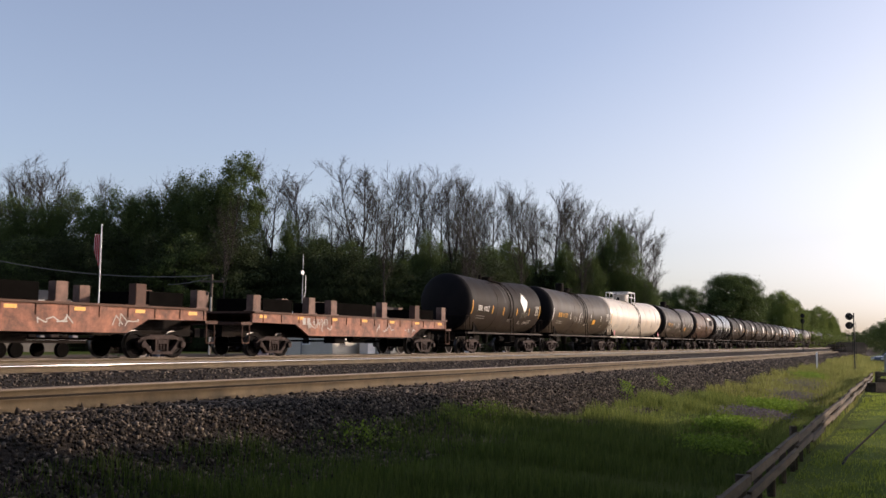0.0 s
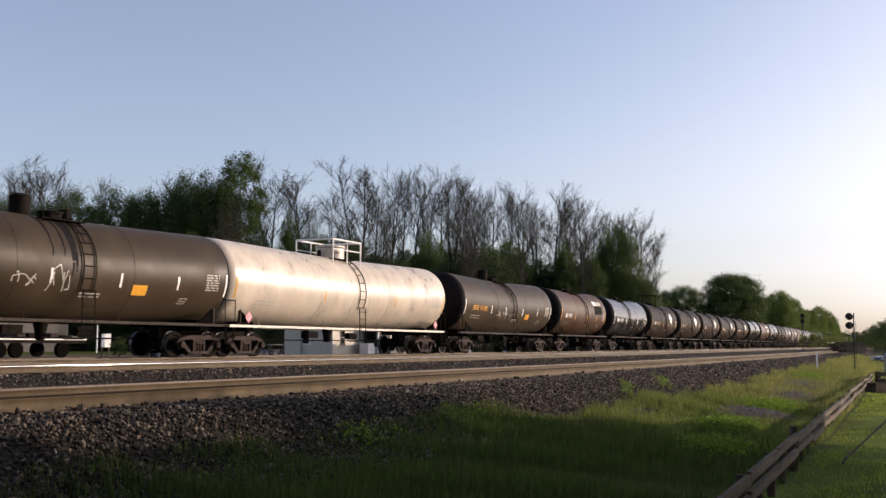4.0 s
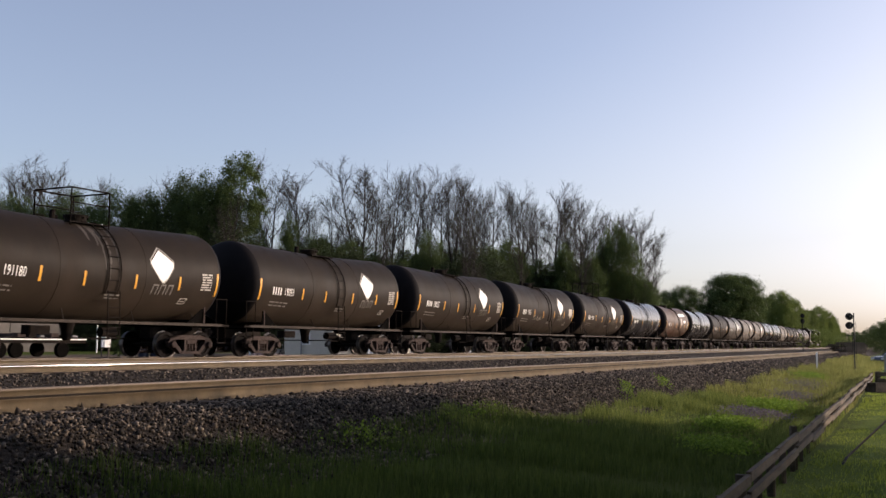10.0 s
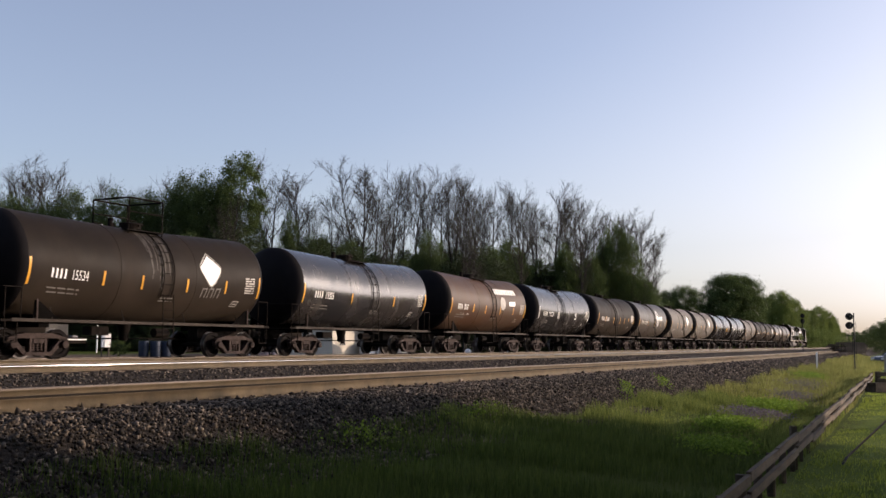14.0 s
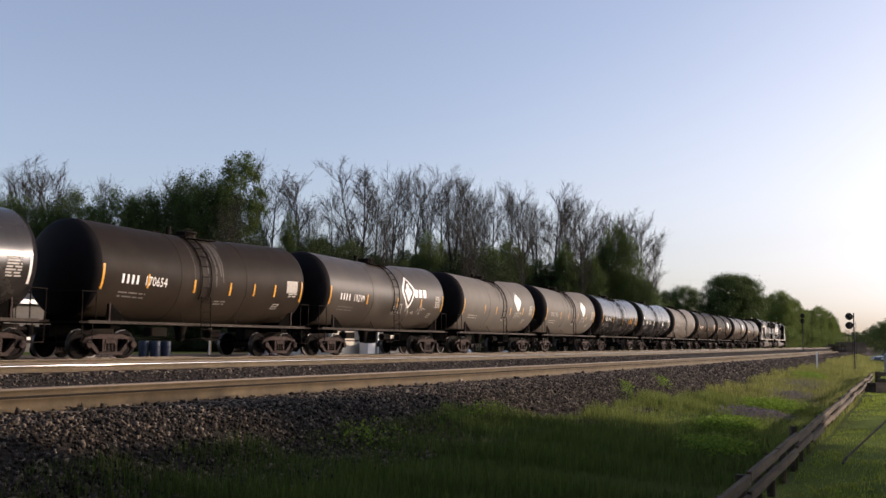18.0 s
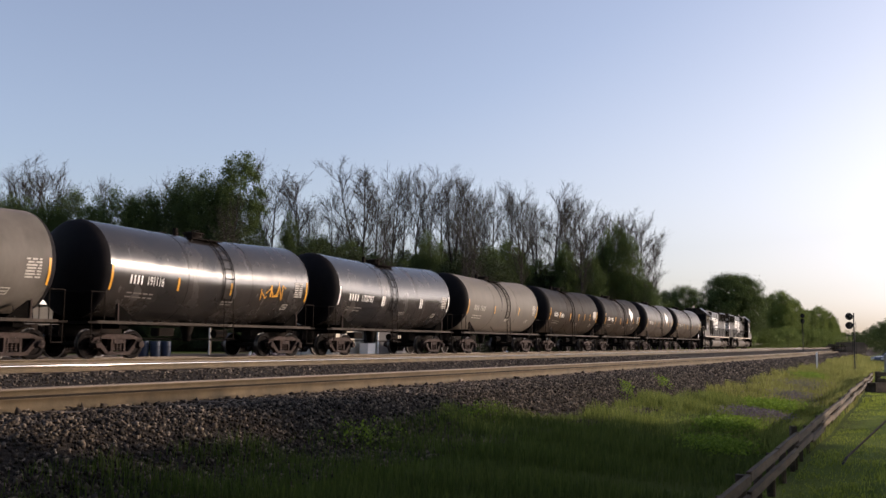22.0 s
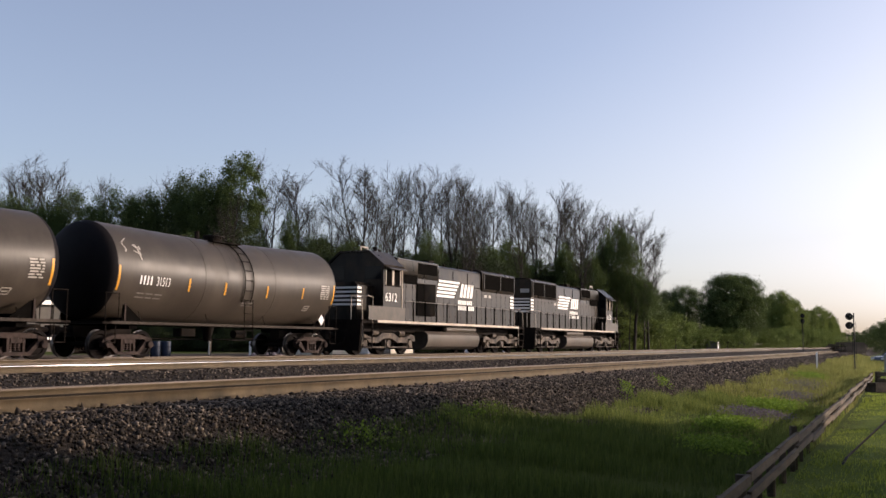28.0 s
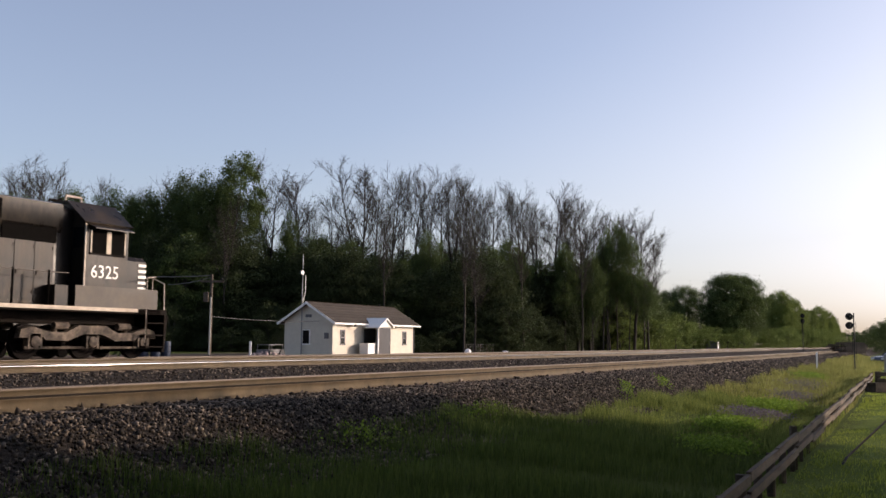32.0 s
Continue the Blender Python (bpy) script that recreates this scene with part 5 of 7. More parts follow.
def bare_limbs(r, height, leaders, crown, base):
    """Segments of a tall forest tree out of leaf: straight leaders, steep limbs that bend upwards, fans of fine twigs."""
    segs, tips = [], []

    def shoot(p, d, length, rad, n, rise, wobble, lev, end=0.25):
        pts = [p]
        for i in range(n):
            d = (d + Vector((r.gauss(0, wobble), r.gauss(0, wobble), rise + r.gauss(0, wobble * 0.5)))).normalized()
            q = pts[-1] + d * (length / n)
            segs.append((pts[-1], q, rad * (1 - (1 - end) * i / n), rad * (1 - (1 - end) * (i + 1) / n), lev))
            pts.append(q)
        return pts

    def off(d, angle):
        a = r.uniform(0, 2 * math.pi)
        u = d.orthogonal().normalized()
        w = d.cross(u)
        return (d * math.cos(angle) + (u * math.cos(a) + w * math.sin(a)) * math.sin(angle)).normalized()

    def at(pts, f):
        i = min(len(pts) - 2, int(f * (len(pts) - 1)))
        return pts[i].lerp(pts[i + 1], f * (len(pts) - 1) - i), (pts[i + 1] - pts[i]).normalized()

    stem = shoot(Vector((0, 0, -0.2)), Vector((r.gauss(0, 0.02), r.gauss(0, 0.02), 1)), height * base + 0.2, height * 0.0105, 4, 0.05, 0.02, 0, 0.8)
    for k in range(leaders):
        lean = 0.03 if leaders == 1 else r.uniform(0.07, 0.17)
        d = off(Vector((0, 0, 1)), lean)
        top = height * (1 - base) * (0.92 if k == 0 else r.uniform(0.8, 0.92))
        pts = shoot(stem[-1] if k < 2 else at(stem, r.uniform(0.75, 0.98))[0], d, top, height * 0.0088 / leaders ** 0.35, 7, 0.06, 0.035, 0, 0.1)
        for j in range(17 if leaders == 1 else 13):
            f = 0.12 + 0.86 * (j + r.random()) / (17 if leaders == 1 else 13)
            p, dd = at(pts, min(f, 0.99))
            reach = crown * height * (0.4 + 0.8 * math.sin(math.pi * (0.12 + 0.78 * f))) * r.uniform(0.65, 1.15) / leaders ** 0.25
            limb = shoot(p, off(dd, r.uniform(0.55, 0.95)), reach, height * 0.0025 * (1.15 - 0.65 * f), 5, 0.17, 0.05, 1, 0.25)
            for m in range(7):
                q, dq = at(limb, 0.2 + 0.8 * (m + r.random()) / 7.05)
                br = shoot(q, off(dq, r.uniform(0.4, 0.85)), reach * r.uniform(0.35, 0.62), height * 0.00105, 3, 0.1, 0.08, 2, 0.5)
                for w in range(6):
                    q2, d2 = at(br, 0.15 + 0.84 * (w + r.random()) / 6.05)
                    tw = shoot(q2, off(d2, r.uniform(0.3, 0.8)), reach * r.uniform(0.16, 0.34), height * 0.0005, 2, 0.07, 0.1, 3, 0.7)
                    tips.append(tw[-1])
    return segs, tips


def sparse_meshes(seed, height, buds, leaders, crown, base):
    """A tall tree still almost bare: trunk, limbs, fine twigs and a haze of buds."""
    r, g = random.Random(seed), np.random.default_rng(seed)
    segs, tips = bare_limbs(r, height, leaders, crown, base)
    thick = [s for s in segs if s[4] <= 1]
    fine = [s for s in segs if s[4] > 1]
    k = height / max(s[1].z for s in segs)
    thick, fine = ([(a * k, b * k, x, y, l) for a, b, x, y, l in part_] for part_ in (thick, fine))
    T = np.array(tips) * k
    i = g.integers(0, len(T), buds)
    v, f = leaf_quads(T[i] + g.normal(0, 0.07, (buds, 3)), 0.026, g)
    return tube_mesh("trunk", thick, M_BARK, 5), tube_mesh("branchwork", fine, M_TWIG, 3), mesh_np("foliage", v, f, M_BUD)


# loose crowns, brush, dense understorey, high open crowns for shade, round closed crowns, a tall narrow crown
LEAFY = [leafy_meshes(40 + i, 10.0, (6.0, 5.2, 6.6, 6.0)[i], 34000, 0.052, (0.35, 0.3, 0.4, 0.28)[i], 230) for i in range(4)] + [leafy_meshes(50, 10.0, 9.0, 9000, 0.125, 0.0)]
LEAFY += [leafy_meshes(54 + i, 10.0, (7.0, 8.0, 7.5)[i], 24000, 0.075, (0.05, 0.0, 0.02)[i], 220) for i in range(3)] + [leafy_meshes(58, 10.0, 9.6, 9500, 0.2, 0.6)]
LEAFY += [leafy_meshes(70 + i, 10.0, (8.2, 7.6)[i], 84000, 0.066, 0.04, 620, True, 0.062) for i in range(2)] + [leafy_meshes(73, 10.0, 3.1, 26000, 0.045, 0.55, 240, True, 0.036)]
# slim single stems and spreading forks
SPARSE = [sparse_meshes(60 + i, 10.0, (900, 900, 700, 1200, 1500, 700)[i], (1, 2, 1, 3, 3, 1)[i], (0.20, 0.19, 0.17, 0.18, 0.23, 0.15)[i], (0.42, 0.36, 0.5, 0.33, 0.28, 0.5)[i]) for i in range(6)]


def leafy_tree(x, y, z, h, wide, k, label="broad-leaved tree in full dark green leaf", mat=None, group="trees of the wood"):
    t = thing("tree", pose(x, y, z, 0, 0, float(rng.uniform(0, 360))), label, "tree", group)
    t.scale = (h / 10 * wide, h / 10 * wide, h / 10)
    part("trunk", LEAFY[k][0], None, t)
    c = part("crown", LEAFY[k][1], None, t)
    if mat:
        c.material_slots[0].link = "OBJECT"
        c.material_slots[0].material = mat
    return t


def sparse_tree(x, y, z, h, wide, k):
    t = thing("tree", pose(x, y, z, 0, 0, float(rng.uniform(0, 360))), "tall almost bare tree with fine twigs in spring bud", "tree", "trees of the wood")
    t.scale = (h / 10 * wide, h / 10 * wide, h / 10)
    part("trunk", SPARSE[k][0], None, t)
    part("crown", SPARSE[k][1], None, t)
    part("foliage", SPARSE[k][2], None, t)
    return t


def build_wood():
    # bearing as x over y, depth, height, width factor, kind: bare trees that stand over the wood
    for b, d, h, w, k in ((-0.4226, 104.0, 21.0, 1.35, 4), (-0.4440, 107.0, 19.9, 1, 3), (-0.3919, 107.0, 20.4, 0.9, 0), (-0.3490, 110.0, 19.9, 0.7, 2), (-0.2824, 112.0, 21.2, 0.9, 1), (-0.3039, 111.0, 19.3, 0.8, 0),
                          (-0.1770, 104.0, 21.5, 1.0, 1), (-0.1450, 103.0, 19.1, 1.15, 3), (-0.1158, 106.0, 18.9, 0.8, 0), (-0.0824, 103.8, 20.5, 1.35, 3), (-0.0522, 106.9, 21.3, 1.05, 1), (-0.0369, 111.5, 20.8, 0.85, 0),
                          (-0.0253, 109.9, 20.6, 0.8, 2), (-0.0160, 107.3, 20.6, 0.9, 1), (-0.0019, 111.8, 20.0, 0.85, 5), (0.0120, 108.3, 20.6, 1.05, 3), (0.0248, 111.8, 21.0, 0.9, 0), (0.0405, 110.4, 19.5, 0.9, 1),
                          (0.0539, 113.9, 20.2, 0.9, 0), (0.0679, 110.4, 18.8, 0.85, 2), (0.0824, 109.9, 19.7, 1.05, 1), (0.0958, 114.4, 19.2, 0.85, 0), (0.1132, 112.1, 19.5, 1.05, 3), (0.1271, 115.6, 18.8, 0.85, 5),
                          (0.1376, 113.0, 19.1, 0.9, 0), (0.1503, 115.5, 18.6, 0.95, 1), (0.1700, 118.2, 17.7, 0.9, 0), (0.1943, 117.2, 17.7, 1.15, 4), (0.2091, 121.7, 15.0, 1.0, 3), (0.1827, 122.7, 17.9, 0.8, 2),
                          (-0.1293, 112.0, 17.9, 0.8, 0), (-0.0682, 114.3, 20.6, 0.8, 5), (0.0331, 119.1, 19.8, 0.8, 2),
                          (0.0888, 120.2, 19.3, 0.8, 0), (0.1306, 121.8, 19.1, 0.8, 0)):
        sparse_tree(b * d, d, -0.6, h, w, k)
    # trees in leaf that rise from the wood
    for b, d, h, w, k in ((-0.2090, 98.0, 20.2, 0.76, 11), (-0.2251, 99.0, 17.8, 0.46, 0), (-0.2462, 99.0, 18.4, 0.62, 1), (-0.2648, 100.0, 18.5, 0.59, 3), (-0.2840, 101.0, 17.1, 0.56, 0), (-0.3035, 99.0, 16.2, 0.56, 2),
                          (-0.3311, 98.0, 16.8, 0.62, 3), (-0.3556, 98.0, 15.7, 0.59, 1), (-0.3801, 100.0, 16.4, 0.56, 2), (-0.4017, 99.0, 15.3, 0.62, 0), (-0.4262, 98.0, 15.4, 0.62, 1), (-0.4497, 98.0, 15.9, 0.62, 3),
                          (-0.2549, 106.0, 17.8, 0.56, 2), (-0.2338, 107.0, 17.3, 0.50, 1), (-0.3161, 106.0, 16.8, 0.56, 3), (-0.1939, 100.0, 14.4, 0.37, 0), (-0.1580, 100.0, 14.5, 0.37, 1), (-0.1325, 101.0, 12.3, 0.64, 0),
                          (-0.0948, 101.3, 11.6, 0.64, 2), (-0.0141, 103.3, 13.1, 0.60, 3), (0.0485, 104.7, 11.7, 0.64, 0), (0.0669, 107.4, 12.4, 0.64, 2), (0.1247, 108.5, 12.3, 0.64, 1), (0.1780, 114.5, 15.7, 0.44, 3),
                          (0.1675, 112.1, 14.5, 0.44, 1), (0.1895, 112.0, 14.1, 0.40, 0), (0.1524, 109.6, 11.4, 0.56, 1), (0.2053, 112.6, 8.8, 0.56, 2)):
        leafy_tree(b * d, d, -0.6, h, w, k)
    # the dense lower wood
    for i in range(50):
        b = -0.49 + 0.69 * (i + float(rng.uniform(0, 0.8))) / 50
        d = 92 + 30 * max(0, b + 0.2) + float(rng.uniform(0, 9)) * (1 if i % 2 else 2.2)
        d = max(d, 42 / (0.5 - b))
        h = float(rng.uniform(8.8, 11.4)) * (1.12 if b < -0.2 else 1.0)
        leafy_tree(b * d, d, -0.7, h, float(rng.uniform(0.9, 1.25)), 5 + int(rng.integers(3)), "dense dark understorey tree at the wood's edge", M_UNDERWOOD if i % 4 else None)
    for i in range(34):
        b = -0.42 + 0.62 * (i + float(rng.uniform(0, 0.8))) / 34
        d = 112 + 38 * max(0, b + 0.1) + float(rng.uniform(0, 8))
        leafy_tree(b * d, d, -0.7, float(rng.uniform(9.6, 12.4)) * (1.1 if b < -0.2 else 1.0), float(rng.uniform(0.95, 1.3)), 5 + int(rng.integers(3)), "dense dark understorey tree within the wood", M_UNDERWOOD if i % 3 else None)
    for i in range(24):
        b = -0.19 + 0.30 * (i + float(rng.uniform(0, 0.8))) / 24
        d = 105 + 38 * max(0, b + 0.1) + float(rng.uniform(0, 4))
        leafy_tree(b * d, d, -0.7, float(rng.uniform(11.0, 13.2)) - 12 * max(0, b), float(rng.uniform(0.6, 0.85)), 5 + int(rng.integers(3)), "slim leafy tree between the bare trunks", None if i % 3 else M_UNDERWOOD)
    for i in range(40):
        b = -0.49 + 0.71 * (i + float(rng.uniform(0, 0.8))) / 40
        d = 88 + 30 * max(0, b + 0.2) + float(rng.uniform(0, 4))
        d = max(d, 42 / (0.5 - b))
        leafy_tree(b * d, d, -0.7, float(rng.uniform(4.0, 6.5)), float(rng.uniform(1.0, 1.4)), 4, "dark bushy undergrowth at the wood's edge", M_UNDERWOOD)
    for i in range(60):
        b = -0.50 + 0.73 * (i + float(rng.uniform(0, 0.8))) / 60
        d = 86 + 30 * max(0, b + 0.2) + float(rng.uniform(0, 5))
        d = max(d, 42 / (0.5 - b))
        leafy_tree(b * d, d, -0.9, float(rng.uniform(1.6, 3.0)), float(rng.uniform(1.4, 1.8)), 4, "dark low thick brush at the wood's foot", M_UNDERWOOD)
    # slim trunks that stand before the dark wood
    for b, d, h in ((-0.222, 91, 15), (-0.06, 93, 14.5), (0.022, 92, 15), (0.033, 91, 13), (0.083, 99, 14.5), (0.142, 106, 14), (0.163, 112, 13.5)):
        sparse_tree(b * d, d, -0.6, h, 0.7, int(rng.integers(6)))
    # round-crowned trees that line the track farther on
    for b, d, h, w, k in ((0.2952, 190, 15.1, 0.98, 9), (0.2956, 194, 14.9, 0.95, 10), (0.2466, 200, 13.2, 0.8, 10), (0.2293, 190, 11.7, 0.6, 9)):
        leafy_tree(b * d, d, -0.8, h, w, k, "round-crowned dark green tree beside the line")
    for b, d, h, w, k in ((0.3432, 257, 15.5, 0.62, 10), (0.3545, 262, 13.8, 0.6, 9), (0.3327, 262, 14.3, 0.6, 10), (0.3635, 270, 11.6, 0.5, 9), (0.3819, 345, 15.0, 0.55, 10), (0.3726, 335, 13.5, 0.55, 9), (0.3904, 352, 13.9, 0.5, 10), (0.3966, 365, 12.1, 0.45, 9), (0.3998, 385, 10.1, 0.4, 10)):
        leafy_tree(b * d, d, -0.8, h, w, k, "round-crowned green tree beside the line", M_LEAF2)
    for b, d, h in ((0.212, 135, 6.5), (0.222, 132, 5.0), (0.237, 140, 6.0), (0.255, 150, 5.0), (0.268, 150, 4.2), (0.2, 126, 6.5), (0.18, 120, 6.0), (0.305, 175, 4.5), (0.33, 200, 5.0), (0.35, 220, 6), (0.37, 250, 6), (0.385, 290, 6)):
        leafy_tree(b * d, d, -0.8, h, 1.25, 4, "light green bush beside the line", M_LEAF2)
    for b, d, h in ((0.215, 145, 4), (0.23, 150, 4), (0.245, 160, 4), (0.26, 168, 4), (0.275, 180, 5), (0.29, 185, 5), (0.30, 190, 5), (0.315, 200, 5), (0.328, 215, 5), (0.34, 225, 5.5), (0.352, 240, 5.5), (0.362, 250, 6), (0.374, 270, 6), (0.384, 300, 7), (0.393, 340, 7), (0.40, 390, 8)):
        leafy_tree(b * d, d, -1.0, h, 1.6, 4, "low brush beside the line", M_LEAF2)
    # low far trees beyond the signals
    for b, d, h in ((0.405, 420, 7.5), (0.412, 430, 8.5), (0.42, 420, 8), (0.43, 410, 8.5), (0.438, 400, 9), (0.447, 170, 6.2), (0.456, 160, 6.5), (0.462, 150, 7.0), (0.452, 300, 9)):
        leafy_tree(b * d, d, -1.3, h, 1.5, 5 + int(rng.integers(3)), "low distant green tree")
    # unseen trees and shrubs, added beside the verge and behind the camera; they throw the shade on the foreground and
    # block sky light
    for x, y, h, w, k in ((19.2, 19.8, 4.9, 1.1, 8), (20.4, 19.2, 6.5, 0.82, 8), (20.0, 16.8, 6.2, 0.8, 6), (20.7, 14.7, 6.7, 0.95, 8), (20.8, 15.0, 5.2, 1.1, 6), (21.4, 12.2, 7.6, 1.35, 6), (24.5, 13.2, 8.0, 1.25, 5), (20.3, 9, 10, 1.1, 5), (21, 6, 11, 1.1, 6), (27, 8.5, 12, 1.0, 7),
                          (26.9, 4.7, 12, 1.1, 5), (19, 2.5, 11, 1.1, 7), (25, 0, 13, 1.1, 6), (16, -4, 14, 1.1, 5), (9.5, -1.5, 12, 0.9, 8), (5, -8, 14, 1.0, 8), (-4, -8, 14, 1.0, 8), (-13, -9, 14, 1.0, 8), (13, 1.5, 11, 0.9, 8),
                          (8, -15, 15, 1.2, 5), (-3, -18, 16, 1.2, 6), (-14, -21, 15, 1.2, 7), (-27, -17, 15, 1.2, 5), (18, -16, 16, 1.2, 6), (3, -28, 17, 1.2, 7), (30, -6, 14, 1.1, 5), (-40, -10, 15, 1.2, 6)):
        leafy_tree(x, y, -1.1, h, w, k, "broad tree shading the verge", None, "shade trees")
    # high crowns added above the picture to dim the sky's light below
    for x, y, h, w in ((6.2, 7.6, 15, 0.75), (11.5, 13, 15, 0.7)):
        leafy_tree(x, y, -1.1, h, w, 8, "tall broad tree whose high crown shades the verge", None, "shade trees")
    # shrubs added out of view for the shadow bars on the lawn
    leafy_tree(16.2, 22.9, -1.15, 2.0, 0.9, 6, "rounded shrub on the lawn", None, "shade trees")
    leafy_tree(11.9, 20.5, -1.15, 0.95, 1.9, 4, "low round shrub on the lawn", None, "shade trees")


build_wood()

# ---- the white cabin ----
M_SIDING = material("white_clapboard_paint", (0.57, 0.52, 0.43), 0.6, 0, 0.08, 2, tint=(0.48, 0.435, 0.36), tint_amt=0.4)
M_SHINGLE = material("brown_roof_shingles", (0.055, 0.044, 0.035), 0.9, 0, 0.3, 5, tint=(0.038, 0.031, 0.026), tint_amt=0.5, bump=0.4, rand=0.12)
M_DOOR = material("grey_painted_door", (0.13, 0.125, 0.13), 0.5, 0, 0.1, 3)
M_GREYDOOR = material("dark_grey_door_paint", (0.045, 0.043, 0.046), 0.6, 0, 0.1, 3)
M_TRIM = material("white_trim_paint", (0.8, 0.78, 0.74), 0.5, 0, 0.06, 3)
M_GALV = material("galvanised_steel", (0.25, 0.25, 0.25), 0.45, 0.6, 0.15, 5)
M_POLE = material("weathered_pole_wood", (0.085, 0.068, 0.054), 0.9, 0, 0.3, 3, stretch=(4, 4, 0.4), bump=0.3)
M_DARKSTEEL = material("black_signal_steel", (0.02, 0.02, 0.021), 0.6, 0, 0.2, 5)
M_WIRE = material("dull_grey_cable", (0.10, 0.10, 0.10), 0.6)


def build_cabin():
    L, W, HW, HR = 11.9, 3.9, 2.5, 1.1
    m = rail_pose(9.4 + L / 2, -12.9 - W / 2, -0.46)
    c = thing("cabin", m, "small white clapboard trackside cabin with a brown shingle roof", "building")
    h, w = L / 2, W / 2
    s = Shape()
    y0, y1 = -w, w
    ring = [(-w, 0), (w, 0), (w, HW), (0, HW + HR), (-w, HW)]
    part("wall", Shape().prism(ring, -h, h, axis="x"), M_SIDING, c)
    for i in range(20):
        z = 0.12 * i + 0.05
        part("clapboard", Shape().box(-h - 0.012, h + 0.012, -w - 0.018, w + 0.018, z, z + 0.105), M_SIDING, c, smooth=0)
    for e in (-1, 1):
        roof = part("roof_slope", Shape().prism([(e * (w + 0.35), HW - 0.30), (0, HW + HR + 0.02), (0, HW + HR + 0.12), (e * (w + 0.4), HW - 0.22)], -h - 0.35, h + 0.35, axis="x"), M_SHINGLE, c)
        part("fascia", Shape().box(-h - 0.36, h + 0.36, min(e * (w + 0.38), e * (w + 0.42)), max(e * (w + 0.38), e * (w + 0.42)), HW - 0.33, HW - 0.21), M_TRIM, c)
        for j in range(7):
            f0, f1 = j / 7, (j + 1) / 7 + 0.02
            q = [(e * (w + 0.4) * (1 - f), HW - 0.22 + (HR + 0.34) * f) for f in (f0, f1)]
            part("shingle_course", Shape().prism([(q[0][0], q[0][1] + 0.004), (q[1][0], q[1][1] - 0.002), (q[1][0], q[1][1] + 0.01), (q[0][0], q[0][1] + 0.03)], -h - 0.35, h + 0.35, axis="x"), M_SHINGLE, roof)
    for x in (-h - 0.36, h + 0.36):
        for e in (-1, 1):
            part("barge_board", Shape().prism([(e * (w + 0.4), HW - 0.38), (0, HW + HR - 0.06), (0, HW + HR + 0.12), (e * (w + 0.4), HW - 0.2)], x - 0.02, x + 0.02, axis="x"), M_TRIM, c)
    for x in (-h + 1.25, h - 1.6):
        win = part("window", Shape().box(x - 0.24, x + 0.24, -w - 0.03, -w + 0.02, 0.85, 1.75), M_GLASS, c)
        part("window_frame", Shape().box(x - 0.32, x - 0.24, -w - 0.05, -w, 0.8, 1.8).box(x + 0.24, x + 0.32, -w - 0.05, -w, 0.8, 1.8).box(x - 0.32, x + 0.32, -w - 0.05, -w, 1.75, 1.83).box(x - 0.24, x + 0.24, -w - 0.045, -w, 1.28, 1.32).box(x - 0.36, x + 0.36, -w - 0.08, -w, 0.76, 0.84), M_DOOR, win)
    win = part("window", Shape().box(-h - 0.03, -h + 0.02, -0.1, 0.45, 0.85, 1.75), M_GLASS, c)
    part("window_frame", Shape().box(-h - 0.05, -h, -0.17, -0.1, 0.8, 1.8).box(-h - 0.05, -h, 0.45, 0.52, 0.8, 1.8).box(-h - 0.05, -h, -0.17, 0.52, 1.75, 1.82).box(-h - 0.06, -h, -0.2, 0.55, 0.77, 0.84), M_TRIM, win)
    part("gable_vent", Shape().box(-h - 0.03, -h, -0.25, 0.25, 2.65, 2.85), M_DOOR, c)
    part("meter_box", Shape().box(-h - 0.12, -h, -1.65, -1.35, 1.2, 1.6), M_DOOR, c)
    # gabled entry porch
    px = -1.0
    part("porch_wall", Shape().box(px + 0.85, px + 0.95, -w - 1.3, -w, 0, 2.05), M_SIDING, c)
    part("porch_post", Shape().box(px - 0.95, px - 0.86, -w - 1.3, -w - 1.2, 0, 2.05), M_TRIM, c)
    # dark panel added on the back wall for the porch's shaded inside
    part("inner_door", Shape().box(px - 0.8, px + 0.8, -w - 0.06, -w - 0.025, 0.05, 2.0), M_GREYDOOR, c, "dark door inside the open porch")
    part("porch_roof", Shape().prism([(px - 1.15, 1.98), (px, 2.62), (px + 1.15, 1.98), (px + 1.15, 2.06), (px, 2.72), (px - 1.15, 2.06)], -w - 1.5, -w + 0.2), M_TRIM, c)
    part("porch_gable", Shape().prism([(px - 0.95, 2.05), (px + 0.95, 2.05), (px, 2.58)], -w - 1.34, -w - 1.28), M_TRIM, c)
    part("door", Shape().box(px - 0.84, px + 0.84, -w - 1.30, -w - 1.24, 0.05, 2.02), M_GREYDOOR, c, "dark grey painted door")
    part("doorstep", Shape().box(px - 1.0, px + 1.0, -w - 1.9, -w - 1.32, 0, 0.14, bevel=0.03), M_DOOR, c)
    part("downpipe", Shape().tube((h - 0.08, -w - 0.06, 0), (h - 0.08, -w - 0.06, HW - 0.2), 0.045), M_DOOR, c)
    part("roof_vent", Shape().tube((h - 1.4, 0.4, HW + HR - 0.5), (h - 1.4, 0.4, HW + HR + 0.35), 0.06), M_DARKSTEEL, c)
    part("floodlight", Shape().box(-h + 2.2, -h + 2.45, -w - 0.5, -w - 0.38, HW - 0.45, HW - 0.3), M_DARKSTEEL, c)
    # white chest beside the porch
    t = thing("utility_chest", m @ pose(-2.5, -w - 0.75, 0), "white metal utility chest beside the cabin's porch", "box")
